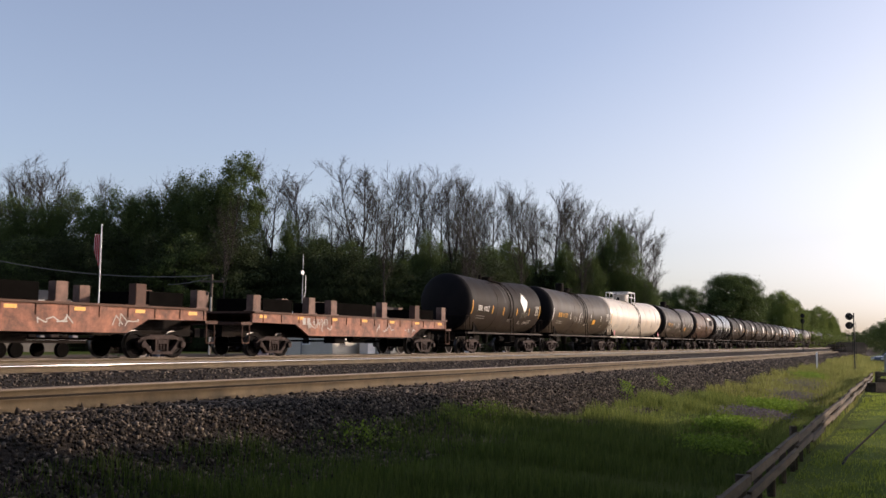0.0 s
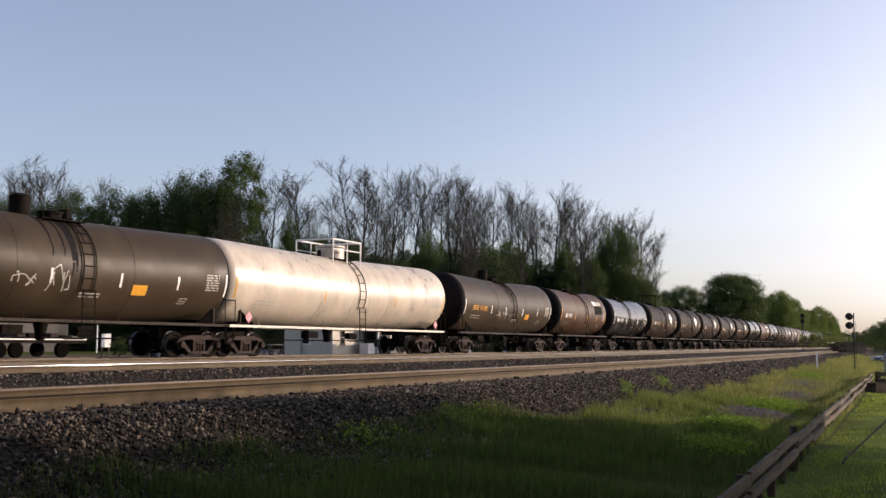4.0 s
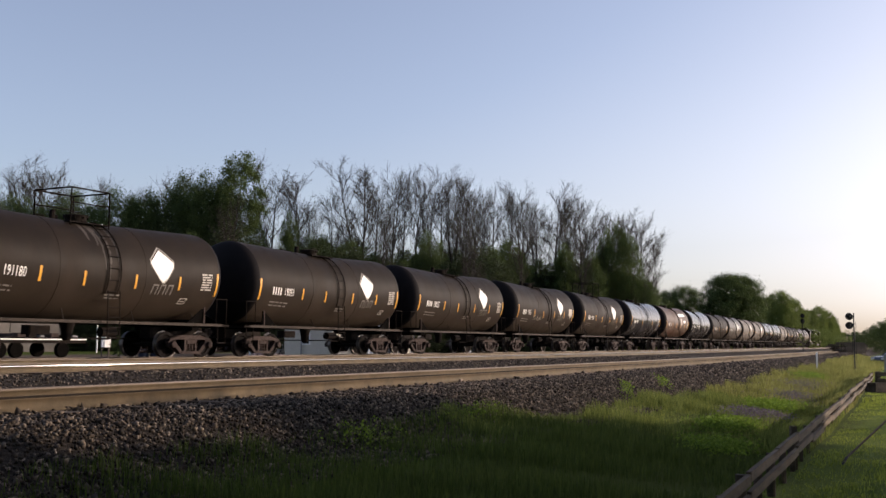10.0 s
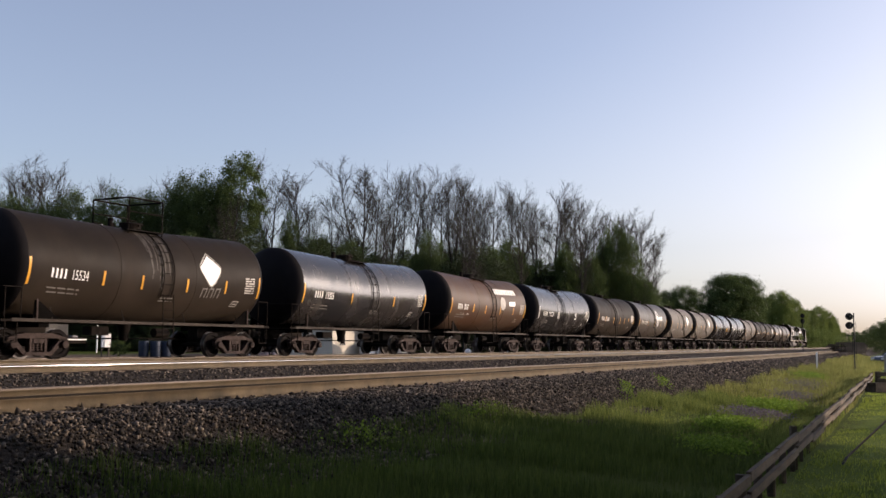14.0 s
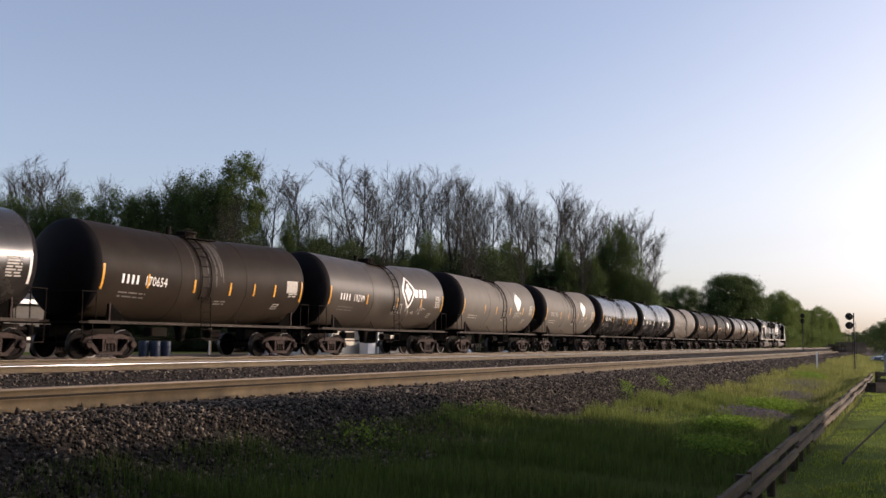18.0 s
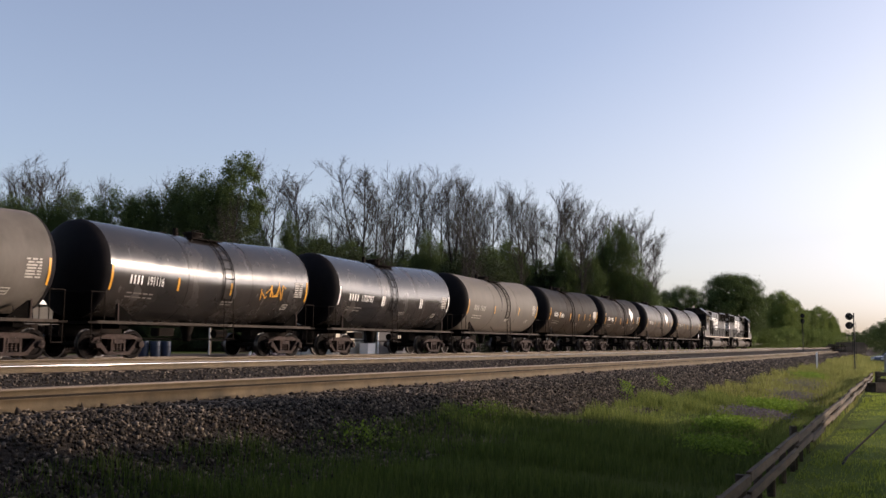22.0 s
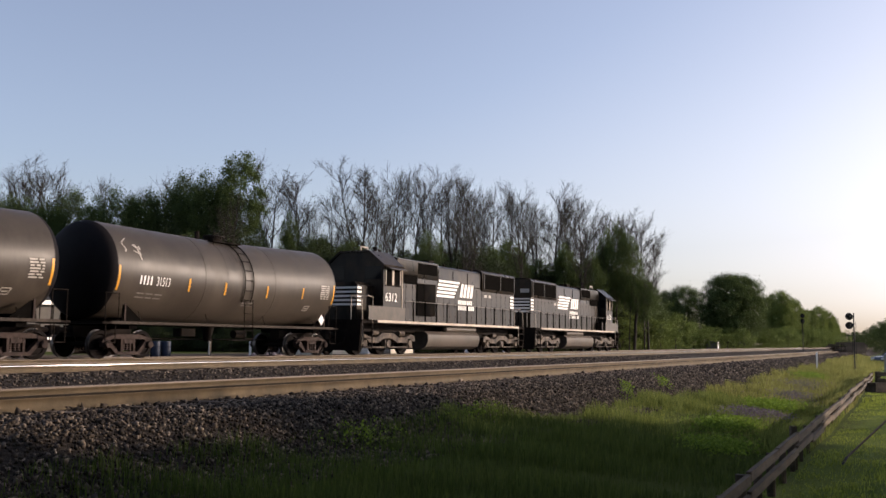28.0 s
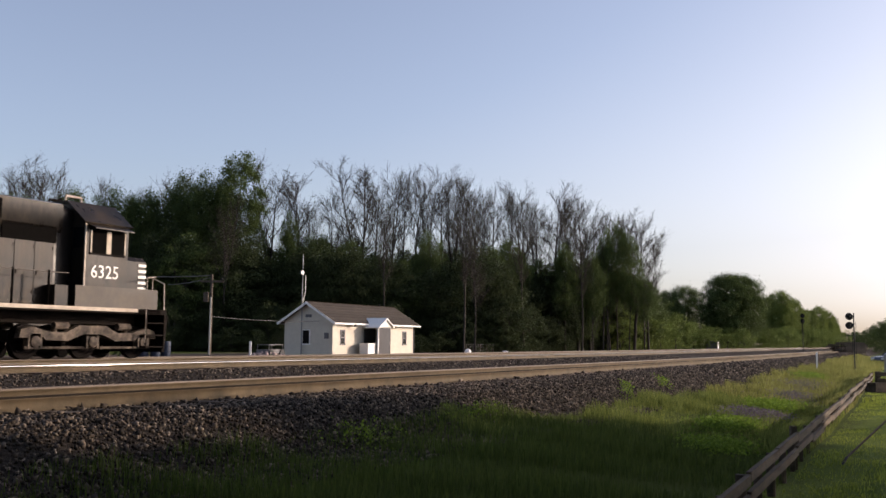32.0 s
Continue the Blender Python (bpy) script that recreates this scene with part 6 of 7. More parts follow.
    part("body", Shape().box(-0.55, 0.55, -0.35, 0.35, 0, 0.82, bevel=0.03), M_TRIM, t)
    part("lid", Shape().box(-0.58, 0.58, -0.38, 0.38, 0.82, 0.9, bevel=0.03), M_TRIM, t)
    # antenna masts behind the gable
    t = thing("antenna_mast", m @ pose(-h - 0.25, 0.4, 0), "pair of thin grey radio antenna masts by the cabin", "antenna")
    part("mast", Shape().tube((0, 0, 0), (0, 0, 5.0), 0.045).tube((0, 0, 5.0), (0, 0, 7.0), 0.03), M_GALV, t)
    part("whip", Shape().path([(0.05, 0, 3.6), (0.35, 0, 4.4), (0.35, 0, 5.6)], 0.03), M_GALV, t)
    part("bracket", Shape().box(-0.25, 0.1, -0.05, 0.05, 5.6, 5.85), M_GALV, t)


build_cabin()


def utility_pole(x, y, z, h, arm=True):
    t = thing("utility_pole", pose(x, y, z), "weathered wooden utility pole", "pole", "utility poles")
    part("pole", Shape().tube((0, 0, -0.3), (0, 0, h), 0.095, 12, 0, 0.075), M_POLE, t)
    part("cable_guard", Shape().box(-0.05, 0.05, -0.13, -0.09, 0.1, h * 0.72, bevel=0.01), M_SIDING, t, "pale cable guard strip")
    if arm:
        part("crossarm", Shape().box(-0.7, 0.7, -0.06, 0.06, h - 0.5, h - 0.38), M_POLE, t)
        for k in (-0.6, 0.0, 0.6):
            part("insulator", Shape().turn([(h - 0.38, 0.03), (h - 0.33, 0.06), (h - 0.27, 0.06), (h - 0.24, 0.03)], 10, "z", (k, 0, 0)), M_DARKSTEEL, t)
        part("junction_box", Shape().box(-0.45, -0.2, -0.15, 0.15, h - 1.7, h - 1.1), M_POLE, t)
    return t


def cable(p, q, sag, r=0.02, name="overhead_cable"):
    n = 16
    pts = [Vector(p).lerp(Vector(q), i / n) - Vector((0, 0, sag * 4 * (i / n) * (1 - i / n))) for i in range(n + 1)]
    tagged(new(name, Shape().path(pts, r, 5).mesh(name, M_WIRE)), "thin black overhead cable slung between poles", "cable")


utility_pole(-14.1, 60, -0.42, 5.0)
cable((-14.1, 60, 4.5), (-34, 62, 6.9), 0.9, 0.03)
cable((-14.1, 60, 2.0), (-7.6, 68.5, 2.0), 0.15, 0.02)
cable((-14.1, 60, 4.4), (-19, 68, 4.35), 0.1)
utility_pole(24.6, 120, -0.6, 6.6, False)

# ---- flag pole ----
t = thing("flagpole", pose(-26.2, 75, -0.6), "tall white flagpole with a hanging red and white flag", "flagpole")
part("pole", Shape().tube((0, 0, 0), (0, 0, 9.8), 0.055, 10, 0, 0.04).turn([(9.78, 0.02), (9.86, 0.08), (9.94, 0.02)], 10, "z"), M_TRIM, t)
M_FLAG = material("faded_red_flag_cloth", (0.45, 0.06, 0.07), 0.8, 0, 0.2, 3)
for _i in range(7):
    _x = -0.05 - 0.07 * _i
    part("flag_fold", Shape().prism([(_x, 9.2), (_x - 0.07, 9.1 - 0.05 * _i), (_x - 0.07, 6.6 + 0.22 * _i), (_x, 6.5 + 0.2 * _i)], 0.05 * (-1) ** _i - 0.02, 0.05 * (-1) ** _i + 0.02), M_FLAG if _i % 2 else M_DECAL, t)

# ---- yard buildings and stores behind the far track ----
M_PALE = material("dull_brown_metal_siding", (0.075, 0.065, 0.055), 0.6, 0, 0.2, 1.5, tint=(0.045, 0.04, 0.035), tint_amt=0.4)
M_ROOFDARK = material("dark_metal_roof", (0.06, 0.055, 0.05), 0.6, 0, 0.2, 2)
t = thing("yard_shed", pose(-36.2, 78, -0.6, 0, 0, 62), "long low dull brown metal yard shed with a dark roof", "building")
part("wall", Shape().box(-14, 5.6, -3, 3, 0, 4.0), M_PALE, t)
part("roof", Shape().prism([(-3.5, 3.95), (0, 5.0), (3.5, 3.95), (3.5, 4.1), (0, 5.2), (-3.5, 4.1)], -14.4, 6.0, axis="x"), M_ROOFDARK, t)
part("fascia", Shape().box(-14.4, 6.0, -3.58, -3.5, 3.85, 4.2), M_GALV, t)
for _x in (-12, -8, -4, 0):
    part("door", Shape().box(_x, _x + 2.6, -3.05, -2.98, 0, 3.0), M_ROOFDARK, t)
t = thing("flatbed_trailer", pose(-21.6, 52.5, -0.42, 0, 0, 62), "low flatbed trailer with a white rail and loaded scrap", "trailer")
part("bed", Shape().box(-4.2, 2.4, -1.1, 1.1, 0.75, 0.9), M_UNDER, t)
part("white_rail", Shape().box(-4.2, 2.4, -1.16, -1.1, 0.92, 1.06), M_TRIM, t)
for _x in (-3.0, -2.0, 0.9):
    for _y in (-0.95, 0.95):
        part("wheel", Shape().turn([(-0.12, 0.2), (-0.12, 0.4), (0.12, 0.4), (0.12, 0.2)], 18, "y", (_x, _y, 0.4)), M_DEADBLACK, t)
for _i in range(9):
    _x = -4.0 + 0.7 * _i
    part("scrap_part", Shape().box(_x, _x + float(rng.uniform(0.3, 0.65)), -0.9, 0.5, 0.9, 0.9 + float(rng.uniform(0.1, 0.4)), bevel=0.05), (M_TRUCK, M_UNDER, M_DOOR)[_i % 3], t)
t = thing("white_sign_panel", pose(-19.9, 58.5, -0.42, 0, 0, 50), "blank white sign panel on two posts", "sign")
part("panel", Shape().box(-0.3, 0.3, -0.03, 0.03, 0.5, 1.3), M_TRIM, t)
part("post", Shape().box(-0.27, -0.2, 0.03, 0.1, -0.1, 1.3).box(0.2, 0.27, 0.03, 0.1, -0.1, 1.3), M_POLE, t)
M_BLUE = material("faded_blue_drum_paint", (0.018, 0.027, 0.048), 0.5, 0, 0.2, 3)
for _x, _y in ((-17.2, 57.0), (-16.6, 57.2), (-16.1, 57.6)):
    t = thing("steel_drum", pose(_x, _y, -0.42), "upright faded blue steel drum", "drum", "blue drums")
    part("body", Shape().turn([(0, 0.28), (0.02, 0.29), (0.3, 0.29), (0.31, 0.305), (0.33, 0.29), (0.58, 0.29), (0.6, 0.305), (0.62, 0.29), (0.88, 0.29), (0.9, 0.28)], 18, "z"), M_BLUE, t)
leafy_tree(-18.6, 57.0, -0.42, 1.2, 1.2, 4, "small round green bush in the yard", None, "yard bushes")
t = thing("parked_cart", pose(-10.6, 61, -0.42, 0, 0, 60), "small grey utility cart beside the cabin", "cart")
part("body", Shape().box(-0.75, 0.75, -0.5, 0.5, 0.22, 0.45, bevel=0.06), M_DOOR, t)
part("canopy", Shape().box(-0.7, 0.7, -0.5, 0.5, 0.72, 0.76, bevel=0.05), M_DOOR, t)
for _x in (-0.65, 0.65):
    for _y in (-0.45, 0.45):
        part("canopy_post", Shape().tube((_x, _y, 0.45), (_x, _y, 0.72), 0.025), M_DOOR, t)
for _x in (-0.5, 0.5):
    for _y in (-0.5, 0.5):
        part("wheel", Shape().turn([(-0.07, 0.1), (-0.07, 0.22), (0.07, 0.22), (0.07, 0.1)], 14, "y", (_x, _y, 0.22)), M_DARKSTEEL, t)
M_RUBBLE = material("pale_pinkish_rubble", (0.42, 0.31, 0.28), 0.85, 0, 0.4, 6)
t = thing("rubble_heap", pose(-10.7, 60.3, -0.45), "low heap of pale pinkish rubble beside the cabin", "rubble")
for _i in range(34):
    _a, _r = float(rng.uniform(0, 6.28)), float(rng.uniform(0, 1)) ** 0.7
    _z = 0.05 + 0.28 * (1 - _r)
    _w = float(rng.uniform(0.06, 0.15))
    part("stone", Shape().turn([(-_w, 0.02), (-_w * 0.5, _w), (_w * 0.6, _w * 0.9), (_w, 0.02)], 6, "z"), M_RUBBLE, t, at=pose(1.25 * _r * math.cos(_a), 0.7 * _r * math.sin(_a), _z, float(rng.uniform(0, 90)), float(rng.uniform(0, 90)), 0))
# wire fence at the wood's foot
t = thing("wire_fence", rail_pose(34, -14, -0.45), "low grey post fence along the wood", "fence")
for _i in range(16):
    part("post", Shape().tube((_i * 1.6, 0, -0.1), (_i * 1.6, 0, 0.85), 0.05, 6), M_POLE, t)
for _z in (0.3, 0.6, 0.8):
    part("wire", Shape().tube((0, 0, _z), (24, 0, _z), 0.012, 4), M_WIRE, t)

# ---- signals, posts and boxes along the line ----
def signal(x, y, z, h, side):
    t = thing("railway_signal", pose(x, y, z, 0, 0, -25), "black two-headed railway signal on a steel mast", "railway signal", "railway signals")
    part("mast", Shape().tube((0, 0, 0), (0, 0, h), 0.034, 10), M_DARKSTEEL, t)
    part("base", Shape().box(-0.25, 0.25, -0.25, 0.25, 0, 0.2, bevel=0.03), M_DOOR, t)
    for k, zz in enumerate((h - 0.2, h - 0.72)):
        hd = part("signal_head", Shape().turn([(-0.06, 0.02), (-0.06, 0.21), (0.0, 0.21), (0.02, 0.1), (0.25, 0.08)], 20, "y", (side * 0.24, -0.05, zz)), M_DARKSTEEL, t)
        part("lens_hood", Shape().turn([(-0.3, 0.085), (-0.06, 0.1)], 12, "y", (side * 0.24, -0.05, zz), caps=False), M_DARKSTEEL, hd)
        part("bracket", Shape().box(min(0, side * 0.3), max(0, side * 0.3), -0.03, 0.03, zz - 0.03, zz + 0.03), M_DARKSTEEL, t)
    s = Shape()
    for sx in (-0.1, 0.1):
        s.tube((sx, 0.12, 0), (sx, 0.12, h - 0.5), 0.011, 5)
    for zz in np.arange(0.3, h - 0.5, 0.32):
        s.tube((-0.1, 0.12, zz), (0.1, 0.12, zz), 0.008, 5)
    part("ladder", s, M_DARKSTEEL, t)
    return t


signal(23.8, 57.0, -0.95, 3.45, -1)
signal(36.2, 99.0, -0.4, 4.15, 0.01)

t = thing("marker_post", pose(18.96, 50, -0.78), "slim white wooden marker post in the grass", "post")
part("post", Shape().box(-0.035, 0.035, -0.03, 0.03, -0.1, 1.05), M_TRIM, t)
t = thing("marker_post", pose(-9.7, 50, -0.42), "slim white marker post beside the far track", "post")
part("post", Shape().box(-0.05, 0.05, -0.04, 0.04, -0.1, 0.95), M_TRIM, t)

t = thing("relay_cabinet", pose(41, 150, -0.6, 0, 0, -25), "grey steel relay cabinet beside the line", "cabinet")
part("body", Shape().box(-0.9, 0.9, -0.5, 0.5, 0, 1.55, bevel=0.03), M_DOOR, t)
part("end_panel", Shape().box(0.9, 0.95, -0.5, 0.5, 0.05, 1.5), M_TRIM, t)
part("roof", Shape().box(-1.0, 1.0, -0.6, 0.6, 1.55, 1.65, bevel=0.04), M_DOOR, t)

for _x, _y, _s in ((2.0, 76, 0.29), (5.4, 84, 0.2)):
    t = thing("propane_tank" if _s > 0.28 else "boulder", pose(_x, _y, -0.5), "small white rounded tank on the ground" if _s > 0.28 else "pale rounded boulder by the wood", "tank" if _s > 0.28 else "rock")
    part("body", Shape().turn([(-0.26, 0.05), (-0.22, 0.16), (-0.1, _s), (0.1, _s), (0.22, 0.16), (0.26, 0.05)], 16, "x", (0, 0, _s)), M_TRIM, t)
    part("foot", Shape().box(-0.16, -0.1, -0.12, 0.12, 0, 0.12).box(0.1, 0.16, -0.12, 0.12, 0, 0.12), M_DOOR, t)

# ---- timber guard fence ----
M_FENCE = material("weathered_grey_fence_timber", (0.105, 0.08, 0.056), 0.9, 0, 0.45, 3, tint=(0.03, 0.025, 0.018), tint_amt=0.8, stretch=(0.5, 3, 3), rand=0.15, bump=0.35, bump_scale=25)


def build_fence():
    a, b = Vector((1.88, 7.55, 0)), Vector((19.6, 45.3, 0))
    n = 18
    d = (b - a).normalized()
    rz = math.degrees(math.atan2(d.y, d.x))
    f = thing("timber_fence", pose(a.x, a.y, -1.1, 0, 0, rz), "weathered two-rail timber guard fence on stout posts", "fence")
    L = (b - a).length
    for i in range(n + 1):
        x = L * i / n
        part("post", Shape().box(x - 0.045, x + 0.045, -0.076, 0.02, -0.3, 0.455 + 0.02 * float(rng.normal()), bevel=0.02), M_FENCE, f)
        if i < n:
            h = x + 0.5 * L / n
            part("post", Shape().box(h - 0.04, h + 0.04, -0.076, 0.01, -0.3, 0.44, bevel=0.02), M_FENCE, f)
            for z in (0.215, 0.405):
                dz = float(rng.normal(0, 0.018))
                part("rail", Shape().box(x + 0.004, x + L / n - 0.004, -0.13, -0.08, z + dz, z + dz + 0.098, bevel=0.012), M_FENCE, f)
    # the return to the side at its far end
    f = thing("timber_fence", pose(b.x, b.y, -1.1, 0, 0, 0), "short return of the weathered timber fence", "fence")
    for i in range(5):
        part("post", Shape().box(2.2 * i + 0.25, 2.2 * i + 0.43, -0.09, 0.09, -0.2, 0.56), M_FENCE, f)
        for z in (0.06, 0.34):
            part("rail", Shape().box(2.2 * i + 0.25, 2.2 * i + 2.44, -0.145, -0.095, z, z + 0.19), M_FENCE, f)


build_fence()

# ---- small things on the lawn ----
t = thing("guy_wire", pose(5.55, 14.1, -1.12), "slack steel guy wire anchored in the lawn", "cable")
part("anchor_rod", Shape().tube((0, 0, -0.1), (0.35, 0.4, 0.14), 0.02, 6), M_DARKSTEEL, t)
part("wire", Shape().tube((0.35, 0.4, 0.14), (7.0, 7.8, 2.6), 0.007, 5), M_DARKSTEEL, t)
part("guard_sleeve", Shape().tube((0.35, 0.4, 0.14), (1.6, 1.8, 0.6), 0.016, 6), M_POLE, t)
t = thing("planter_box", pose(16.9, 38.0, -1.12, 0, 0, 20), "low dark timber planter box on the lawn", "planter")
for _y in (-0.35, 0.3):
    part("side", Shape().box(-0.6, 0.6, _y, _y + 0.05, 0, 0.34), M_TIE, t)
for _x in (-0.65, 0.6):
    part("end", Shape().box(_x, _x + 0.05, -0.35, 0.35, 0, 0.34), M_TIE, t)
part("soil", Shape().box(-0.6, 0.6, -0.3, 0.3, 0, 0.26), M_TIE, t)
t = thing("bollard", pose(26.95, 60, -1.15), "thick galvanised steel bollard by the fence", "bollard")
part("tube", Shape().turn([(0, 0.12), (1.25, 0.12), (1.3, 0.08), (1.32, 0.02)], 16, "z"), M_GALV, t)
part("footing", Shape().turn([(-0.1, 0.2), (0.04, 0.2), (0.06, 0.16)], 16, "z"), M_DOOR, t)
t = thing("marker_post", pose(4.95, 14.0, -1.12), "slim weathered post beside the timber fence", "post")
part("post", Shape().box(-0.04, 0.04, -0.04, 0.04, -0.1, 0.62), M_FENCE, t)

# ---- pile of dark timbers by the line ----
t = thing("timber_pile", pose(44.8, 109, -0.22, 0, 0, 10), "pile of old dark railway ties", "timber pile")
for _i in range(44):
    _l, _r = _i // 8, _i % 8
    part("tie", Shape().box(-1.3, 1.3, -0.11, 0.11, 0, 0.18), M_TIE, t, at=pose(float(rng.uniform(-0.3, 0.3)), -1.5 + 0.42 * _r + 0.1 * _l, 0.2 * _l + 0.22 * 0, 0, 0, float(rng.uniform(-8, 8))))


# ---- parked car ----
def parked_car(x, y, z, rz, colour, label):
    M = material("car_paint", colour, 0.25, 0.2, 0.05, 1)
    t = thing("car", pose(x, y, z, 0, 0, rz), label, "car", "parked cars")
    body = [(-2.2, 0.35), (-2.25, 0.7), (-2.1, 0.92), (-1.2, 0.98), (1.2, 0.95), (2.05, 0.82), (2.2, 0.6), (2.15, 0.35)]
    part("body", Shape().prism(body, -0.88, 0.88), M, t)
    part("cabin", Shape().prism([(-1.7, 0.95), (-1.05, 1.42), (0.35, 1.42), (1.1, 0.95)], -0.74, 0.74), M_GLASS, t)
    part("roof", Shape().prism([(-1.05, 1.42), (0.35, 1.42), (0.25, 1.47), (-0.95, 1.47)], -0.7, 0.7), M, t)
    for wx in (-1.35, 1.35):
        for wy in (-0.82, 0.82):
            w = part("wheel", Shape().turn([(-0.1, 0.2), (-0.11, 0.3), (-0.06, 0.33), (0.06, 0.33), (0.11, 0.3), (0.1, 0.2)], 20, "y", (wx, wy, 0.33)), M_DARKSTEEL, t)
            part("rim", Shape().turn([(-0.115, 0.19), (0.115, 0.19)], 14, "y", (wx, wy, 0.33)), M_GALV, w)
    part("headlight", Shape().box(2.1, 2.2, -0.8, -0.45, 0.6, 0.75), M_TRIM, t)
    part("headlight", Shape().box(2.1, 2.2, 0.45, 0.8, 0.6, 0.75), M_TRIM, t)


parked_car(37.6, 78, -1.2, 190, (0.03, 0.035, 0.05), "dark blue car parked beyond the fence")
parked_car(40.5, 88, -1.2, 200, (0.09, 0.10, 0.12), "grey car parked beyond the fence")


# ---- loose stones, grass and weeds ----
def stones(name, s0, s1, l0, l1, count, size, label, seed):
    g = np.random.default_rng(seed)
    base = np.array([(1, 0, 0), (-1, 0, 0), (0, 1, 0), (0, -1, 0), (0, 0, 1), (0, 0, -1)], float)
    tri = np.array([(0, 2, 4), (2, 1, 4), (1, 3, 4), (3, 0, 4), (2, 0, 5), (1, 2, 5), (3, 1, 5), (0, 3, 5)])
    S, Lt = g.uniform(s0, s1, count), g.uniform(l0, l1, count)
    X, Y = on_line(S, Lt)
    Z = np.interp(Lt, LAT_K, LAT_Z)
    sz = size * g.lognormal(0, 0.3, count)
    v = base[None] * g.uniform(0.55, 1.2, (count, 6, 1)) + g.normal(0, 0.18, (count, 6, 3))
    q = g.normal(size=(count, 3, 3))
    q, _ = np.linalg.qr(q)
    v = np.einsum("nij,nkj->nki", q, v) * sz[:, None, None] + np.stack([X, Y, Z + sz * 0.35], -1)[:, None]
    f = (np.arange(count)[:, None, None] * 6 + tri[None]).reshape(-1, 3)
    tagged(new(name, mesh_np(name, v.reshape(-1, 3), f, M_STONE)), label, "gravel", kind="stuff")


def stone_material():
    m = bpy.data.materials.new("grey_ballast_stone")
    m.use_nodes = True
    N, L = m.node_tree.nodes, m.node_tree.links
    b = N["Principled BSDF"]
    b.inputs["Roughness"].default_value = 0.85
    b.inputs["Specular IOR Level"].default_value = 0.2
    g = N.new("ShaderNodeNewGeometry")
    r = N.new("ShaderNodeValToRGB")
    e = r.color_ramp.elements
    e[0].color, e[1].color = (0.011, 0.009, 0.0075, 1), (0.21, 0.17, 0.135, 1)
    e.new(0.6).color = (0.05, 0.039, 0.03, 1)
    L.new(g.outputs["Random Per Island"], r.inputs["Fac"])
    n = N.new("ShaderNodeTexNoise")
    n.inputs["Scale"].default_value = 30
    mx = N.new("ShaderNodeMix")
    mx.data_type, mx.blend_type = "RGBA", "OVERLAY"
    mx.inputs["Factor"].default_value = 0.5
    L.new(r.outputs["Color"], mx.inputs["A"])
    L.new(n.outputs["Fac"], mx.inputs["B"])
    L.new(mx.outputs["Result"], b.inputs["Base Color"])
    return m


M_STONE = stone_material()
stones("ballast_stones", -45, -15, 15.4, 18.7, 56000, 0.021, "dark grey crushed ballast stones on the bank", 5)
stones("ballast_stones", -15, 30, 15.4, 18.4, 22000, 0.030, "dark grey crushed ballast stones on the bank", 6)
stones("ballast_stones", -48, 20, 6.3, 13.5, 46000, 0.025, "dark grey crushed ballast between the tracks", 8)
stones("ballast_stones", -46, 12, 15.43, 15.56, 2600, 0.034, "ballast stones heaped along the foot of the rail", 12)
stones("ballast_stones", 30, 90, 15.4, 18.2, 9000, 0.045, "dark grey crushed ballast stones on the bank", 9)


def grass(name, s0, s1, l0, l1, count, h, w, label, seed, lawn=False, mat=M_SHADEGRASS):
    g = np.random.default_rng(seed)
    S, Lt = g.uniform(s0, s1, count), g.uniform(l0, l1, count)
    patch = 0.0
    for _ in range(14):
        f, a = np.exp(g.uniform(-0.5, 2.0)), g.uniform(0, math.pi)
        patch = patch + 0.22 * np.sin(f * (S * math.cos(a) + Lt * math.sin(a)) + g.uniform(0, 6.3))
    keep = (g.random(count) < np.clip(0.55 + 0.4 * patch, 0.12, 1)) & (Lt > np.interp(S, (-32.5, -31, -29, -16, -8, 8), (17.15, 17.75, 18.1, 18.2, 17.7, 16.95)) + 0.2 * np.sin(0.8 * S) + 0.15 * np.sin(2.9 * S + 1))
    line = np.interp(S, (-40, 6), (22.55, 20.7))
    keep &= (Lt > line + 0.1) if lawn else (Lt < line)
    S, Lt, patch = S[keep], Lt[keep], patch[keep]
    n = len(S)
    X, Y = on_line(S, Lt)
    Z = ground_z(S, Lt)
    hh = h * g.uniform(0.4, 1.15, n) * (1 + 0.45 * patch)
    a, lean = g.uniform(0, 2 * math.pi, n), g.uniform(0.05, 0.5, n)
    dx, dy = np.cos(a), np.sin(a)
    P = np.stack([X, Y, Z - 0.02], -1)
    side = np.stack([-dy, dx, 0 * dx], -1) * (w * g.uniform(0.6, 1.3, n))[:, None]
    mid = P + np.stack([dx * lean * hh * 0.35, dy * lean * hh * 0.35, hh * 0.6], -1)
    tip = P + np.stack([dx * lean * hh, dy * lean * hh, hh], -1)
    v = np.stack([P - side, P + side, mid + side * 0.7, mid - side * 0.7, tip], 1).reshape(-1, 3)
    i = np.arange(n)[:, None] * 5
    f = np.concatenate([i + np.array([[0, 1, 2]]), i + np.array([[0, 2, 3]]), i + np.array([[3, 2, 4]])])
    tagged(new(name, mesh_np(name, v, f, mat)), label, "grass", kind="stuff")


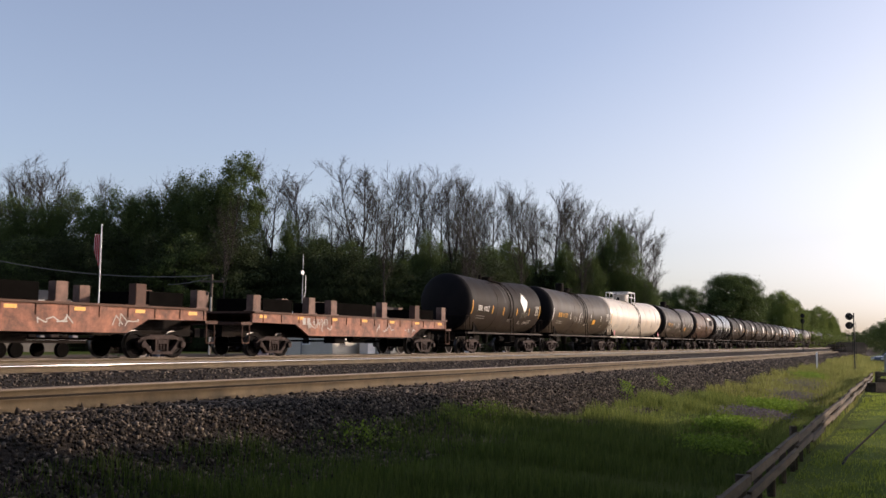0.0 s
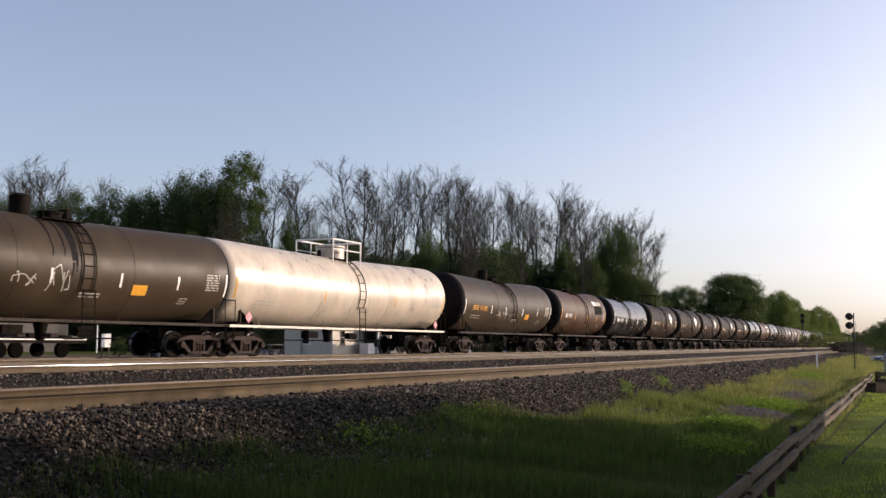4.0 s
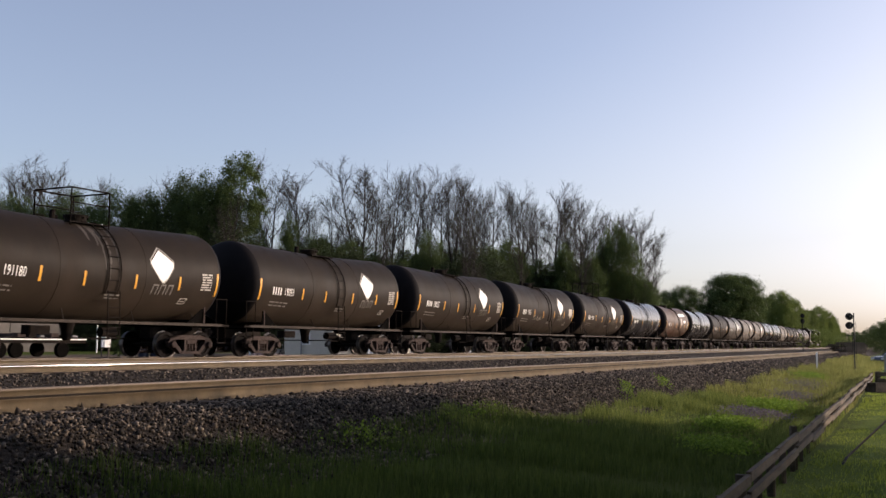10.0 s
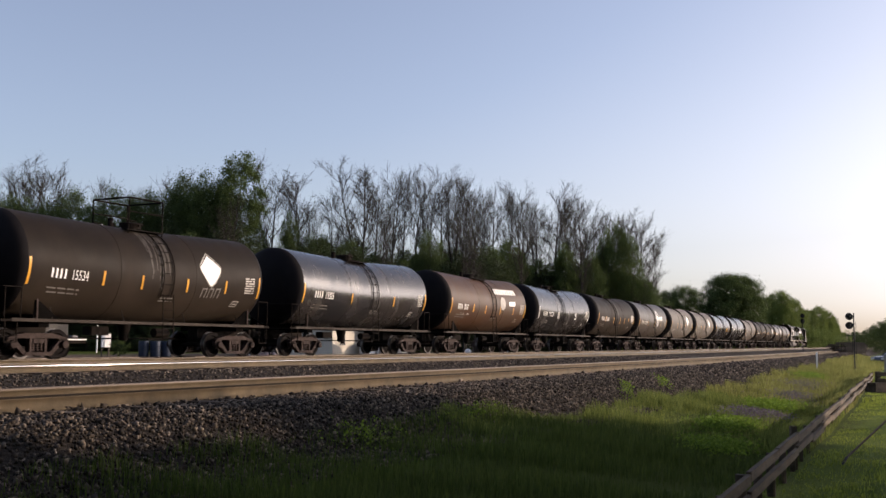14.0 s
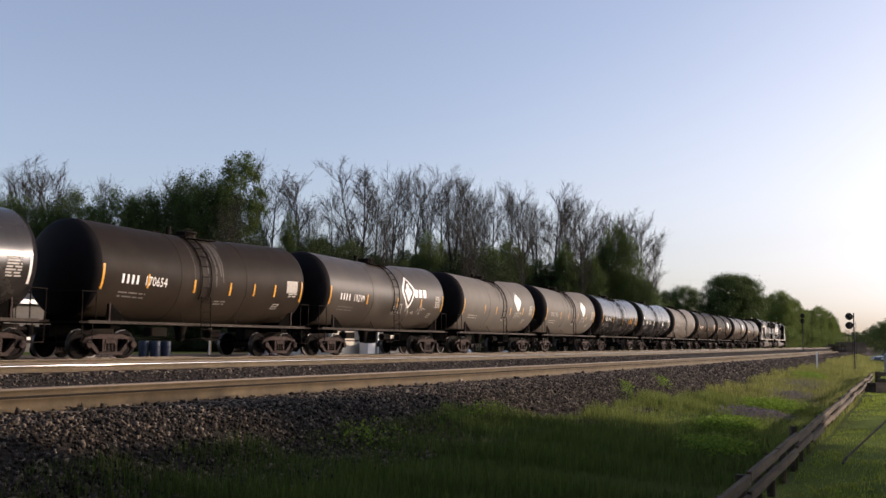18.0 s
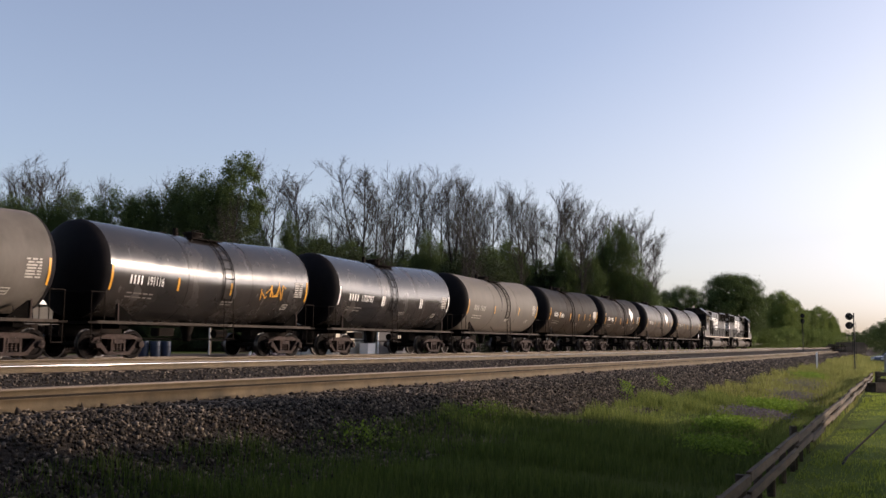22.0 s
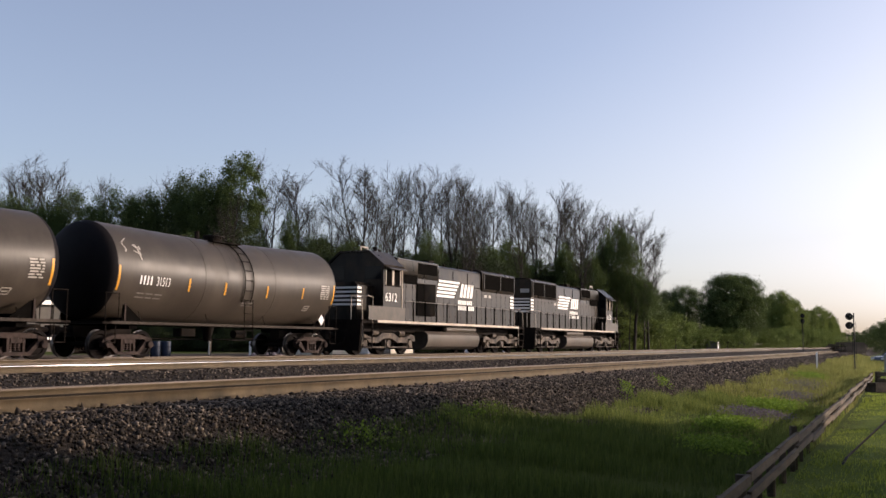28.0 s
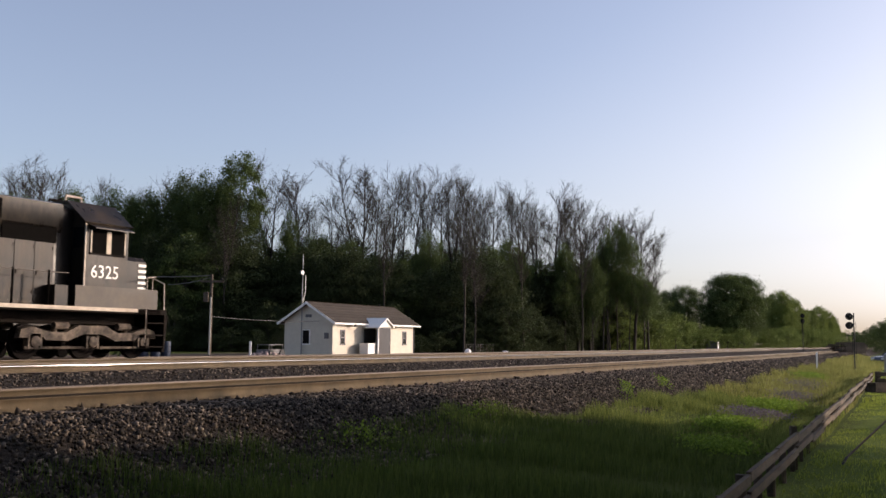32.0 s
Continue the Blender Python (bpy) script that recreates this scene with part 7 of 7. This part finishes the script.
# shade-dark blades near, sun-pale blades beyond; the far ones are also seeding
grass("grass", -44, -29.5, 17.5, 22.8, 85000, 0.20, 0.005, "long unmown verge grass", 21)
grass("grass", -30.5, -20, 17.3, 22.6, 75000, 0.20, 0.006, "long half-ripe verge grass", 26, False, M_SUNGRASS)
grass("grass", -33.6, -30.0, 17.3, 18.4, 9000, 0.17, 0.005, "sunlit tufts of verge grass at the foot of the ballast", 27, False, M_SUNGRASS)
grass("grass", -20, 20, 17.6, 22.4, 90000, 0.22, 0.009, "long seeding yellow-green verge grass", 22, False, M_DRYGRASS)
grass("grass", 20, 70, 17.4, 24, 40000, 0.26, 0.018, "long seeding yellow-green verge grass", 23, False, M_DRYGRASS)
grass("lawn_grass", -40, -14, 20.7, 27, 85000, 0.06, 0.008, "short mown lawn grass beyond the fence", 25, True, M_LAWN)
grass("lawn_grass", -14, 25, 19.7, 30, 55000, 0.08, 0.015, "short mown lawn grass beyond the fence", 24, True, M_LAWN)


def weeds(name, spots, count, label, seed, leaf=0.04, mat=M_WEED):
    g = np.random.default_rng(seed)
    P = []
    for s, lt, rs, rl, h in spots:
        n = count // len(spots)
        S, Lt = s + g.normal(0, rs, n), lt + g.normal(0, rl, n)
        X, Y = on_line(S, Lt)
        P.append(np.stack([X, Y, ground_z(S, Lt) + h * g.random(n) ** 0.6], -1))
    v, f = leaf_quads(np.concatenate(P), leaf, g, 0.3)
    tagged(new(name, mesh_np(name, v, f, mat)), label, "weeds", kind="stuff")


weeds("weeds", [(-28.5, 20.5, 0.38, 0.26, 0.24), (-27.7, 20.55, 0.36, 0.22, 0.24), (-22.6, 20.2, 0.55, 0.2, 0.3), (-21.6, 20.45, 0.6, 0.2, 0.28), (-3.6, 18.9, 1.3, 0.3, 0.28), (-30.8, 20.9, 0.4, 0.25, 0.2)], 12000, "bright green broad-leaved weeds in the verge", 31, 0.028)
weeds("dead_nettles", [(-25.4, 20.35, 0.55, 0.28, 0.26), (-24.6, 20.6, 0.4, 0.25, 0.22), (-18.2, 20.2, 0.8, 0.28, 0.28), (-11.4, 19.65, 1.4, 0.35, 0.3)], 7000, "grey-violet flowering weeds in the verge", 33, 0.02, M_VIOLET)
weeds("weeds", [(-25.5, 17.75, 0.1, 0.08, 0.4), (-21.5, 17.5, 0.15, 0.1, 0.25), (-36.3, 17.9, 0.25, 0.15, 0.28), (-32.8, 17.6, 0.5, 0.12, 0.18)], 1000, "thin green weeds rooted in the ballast", 32, 0.022)

motions()
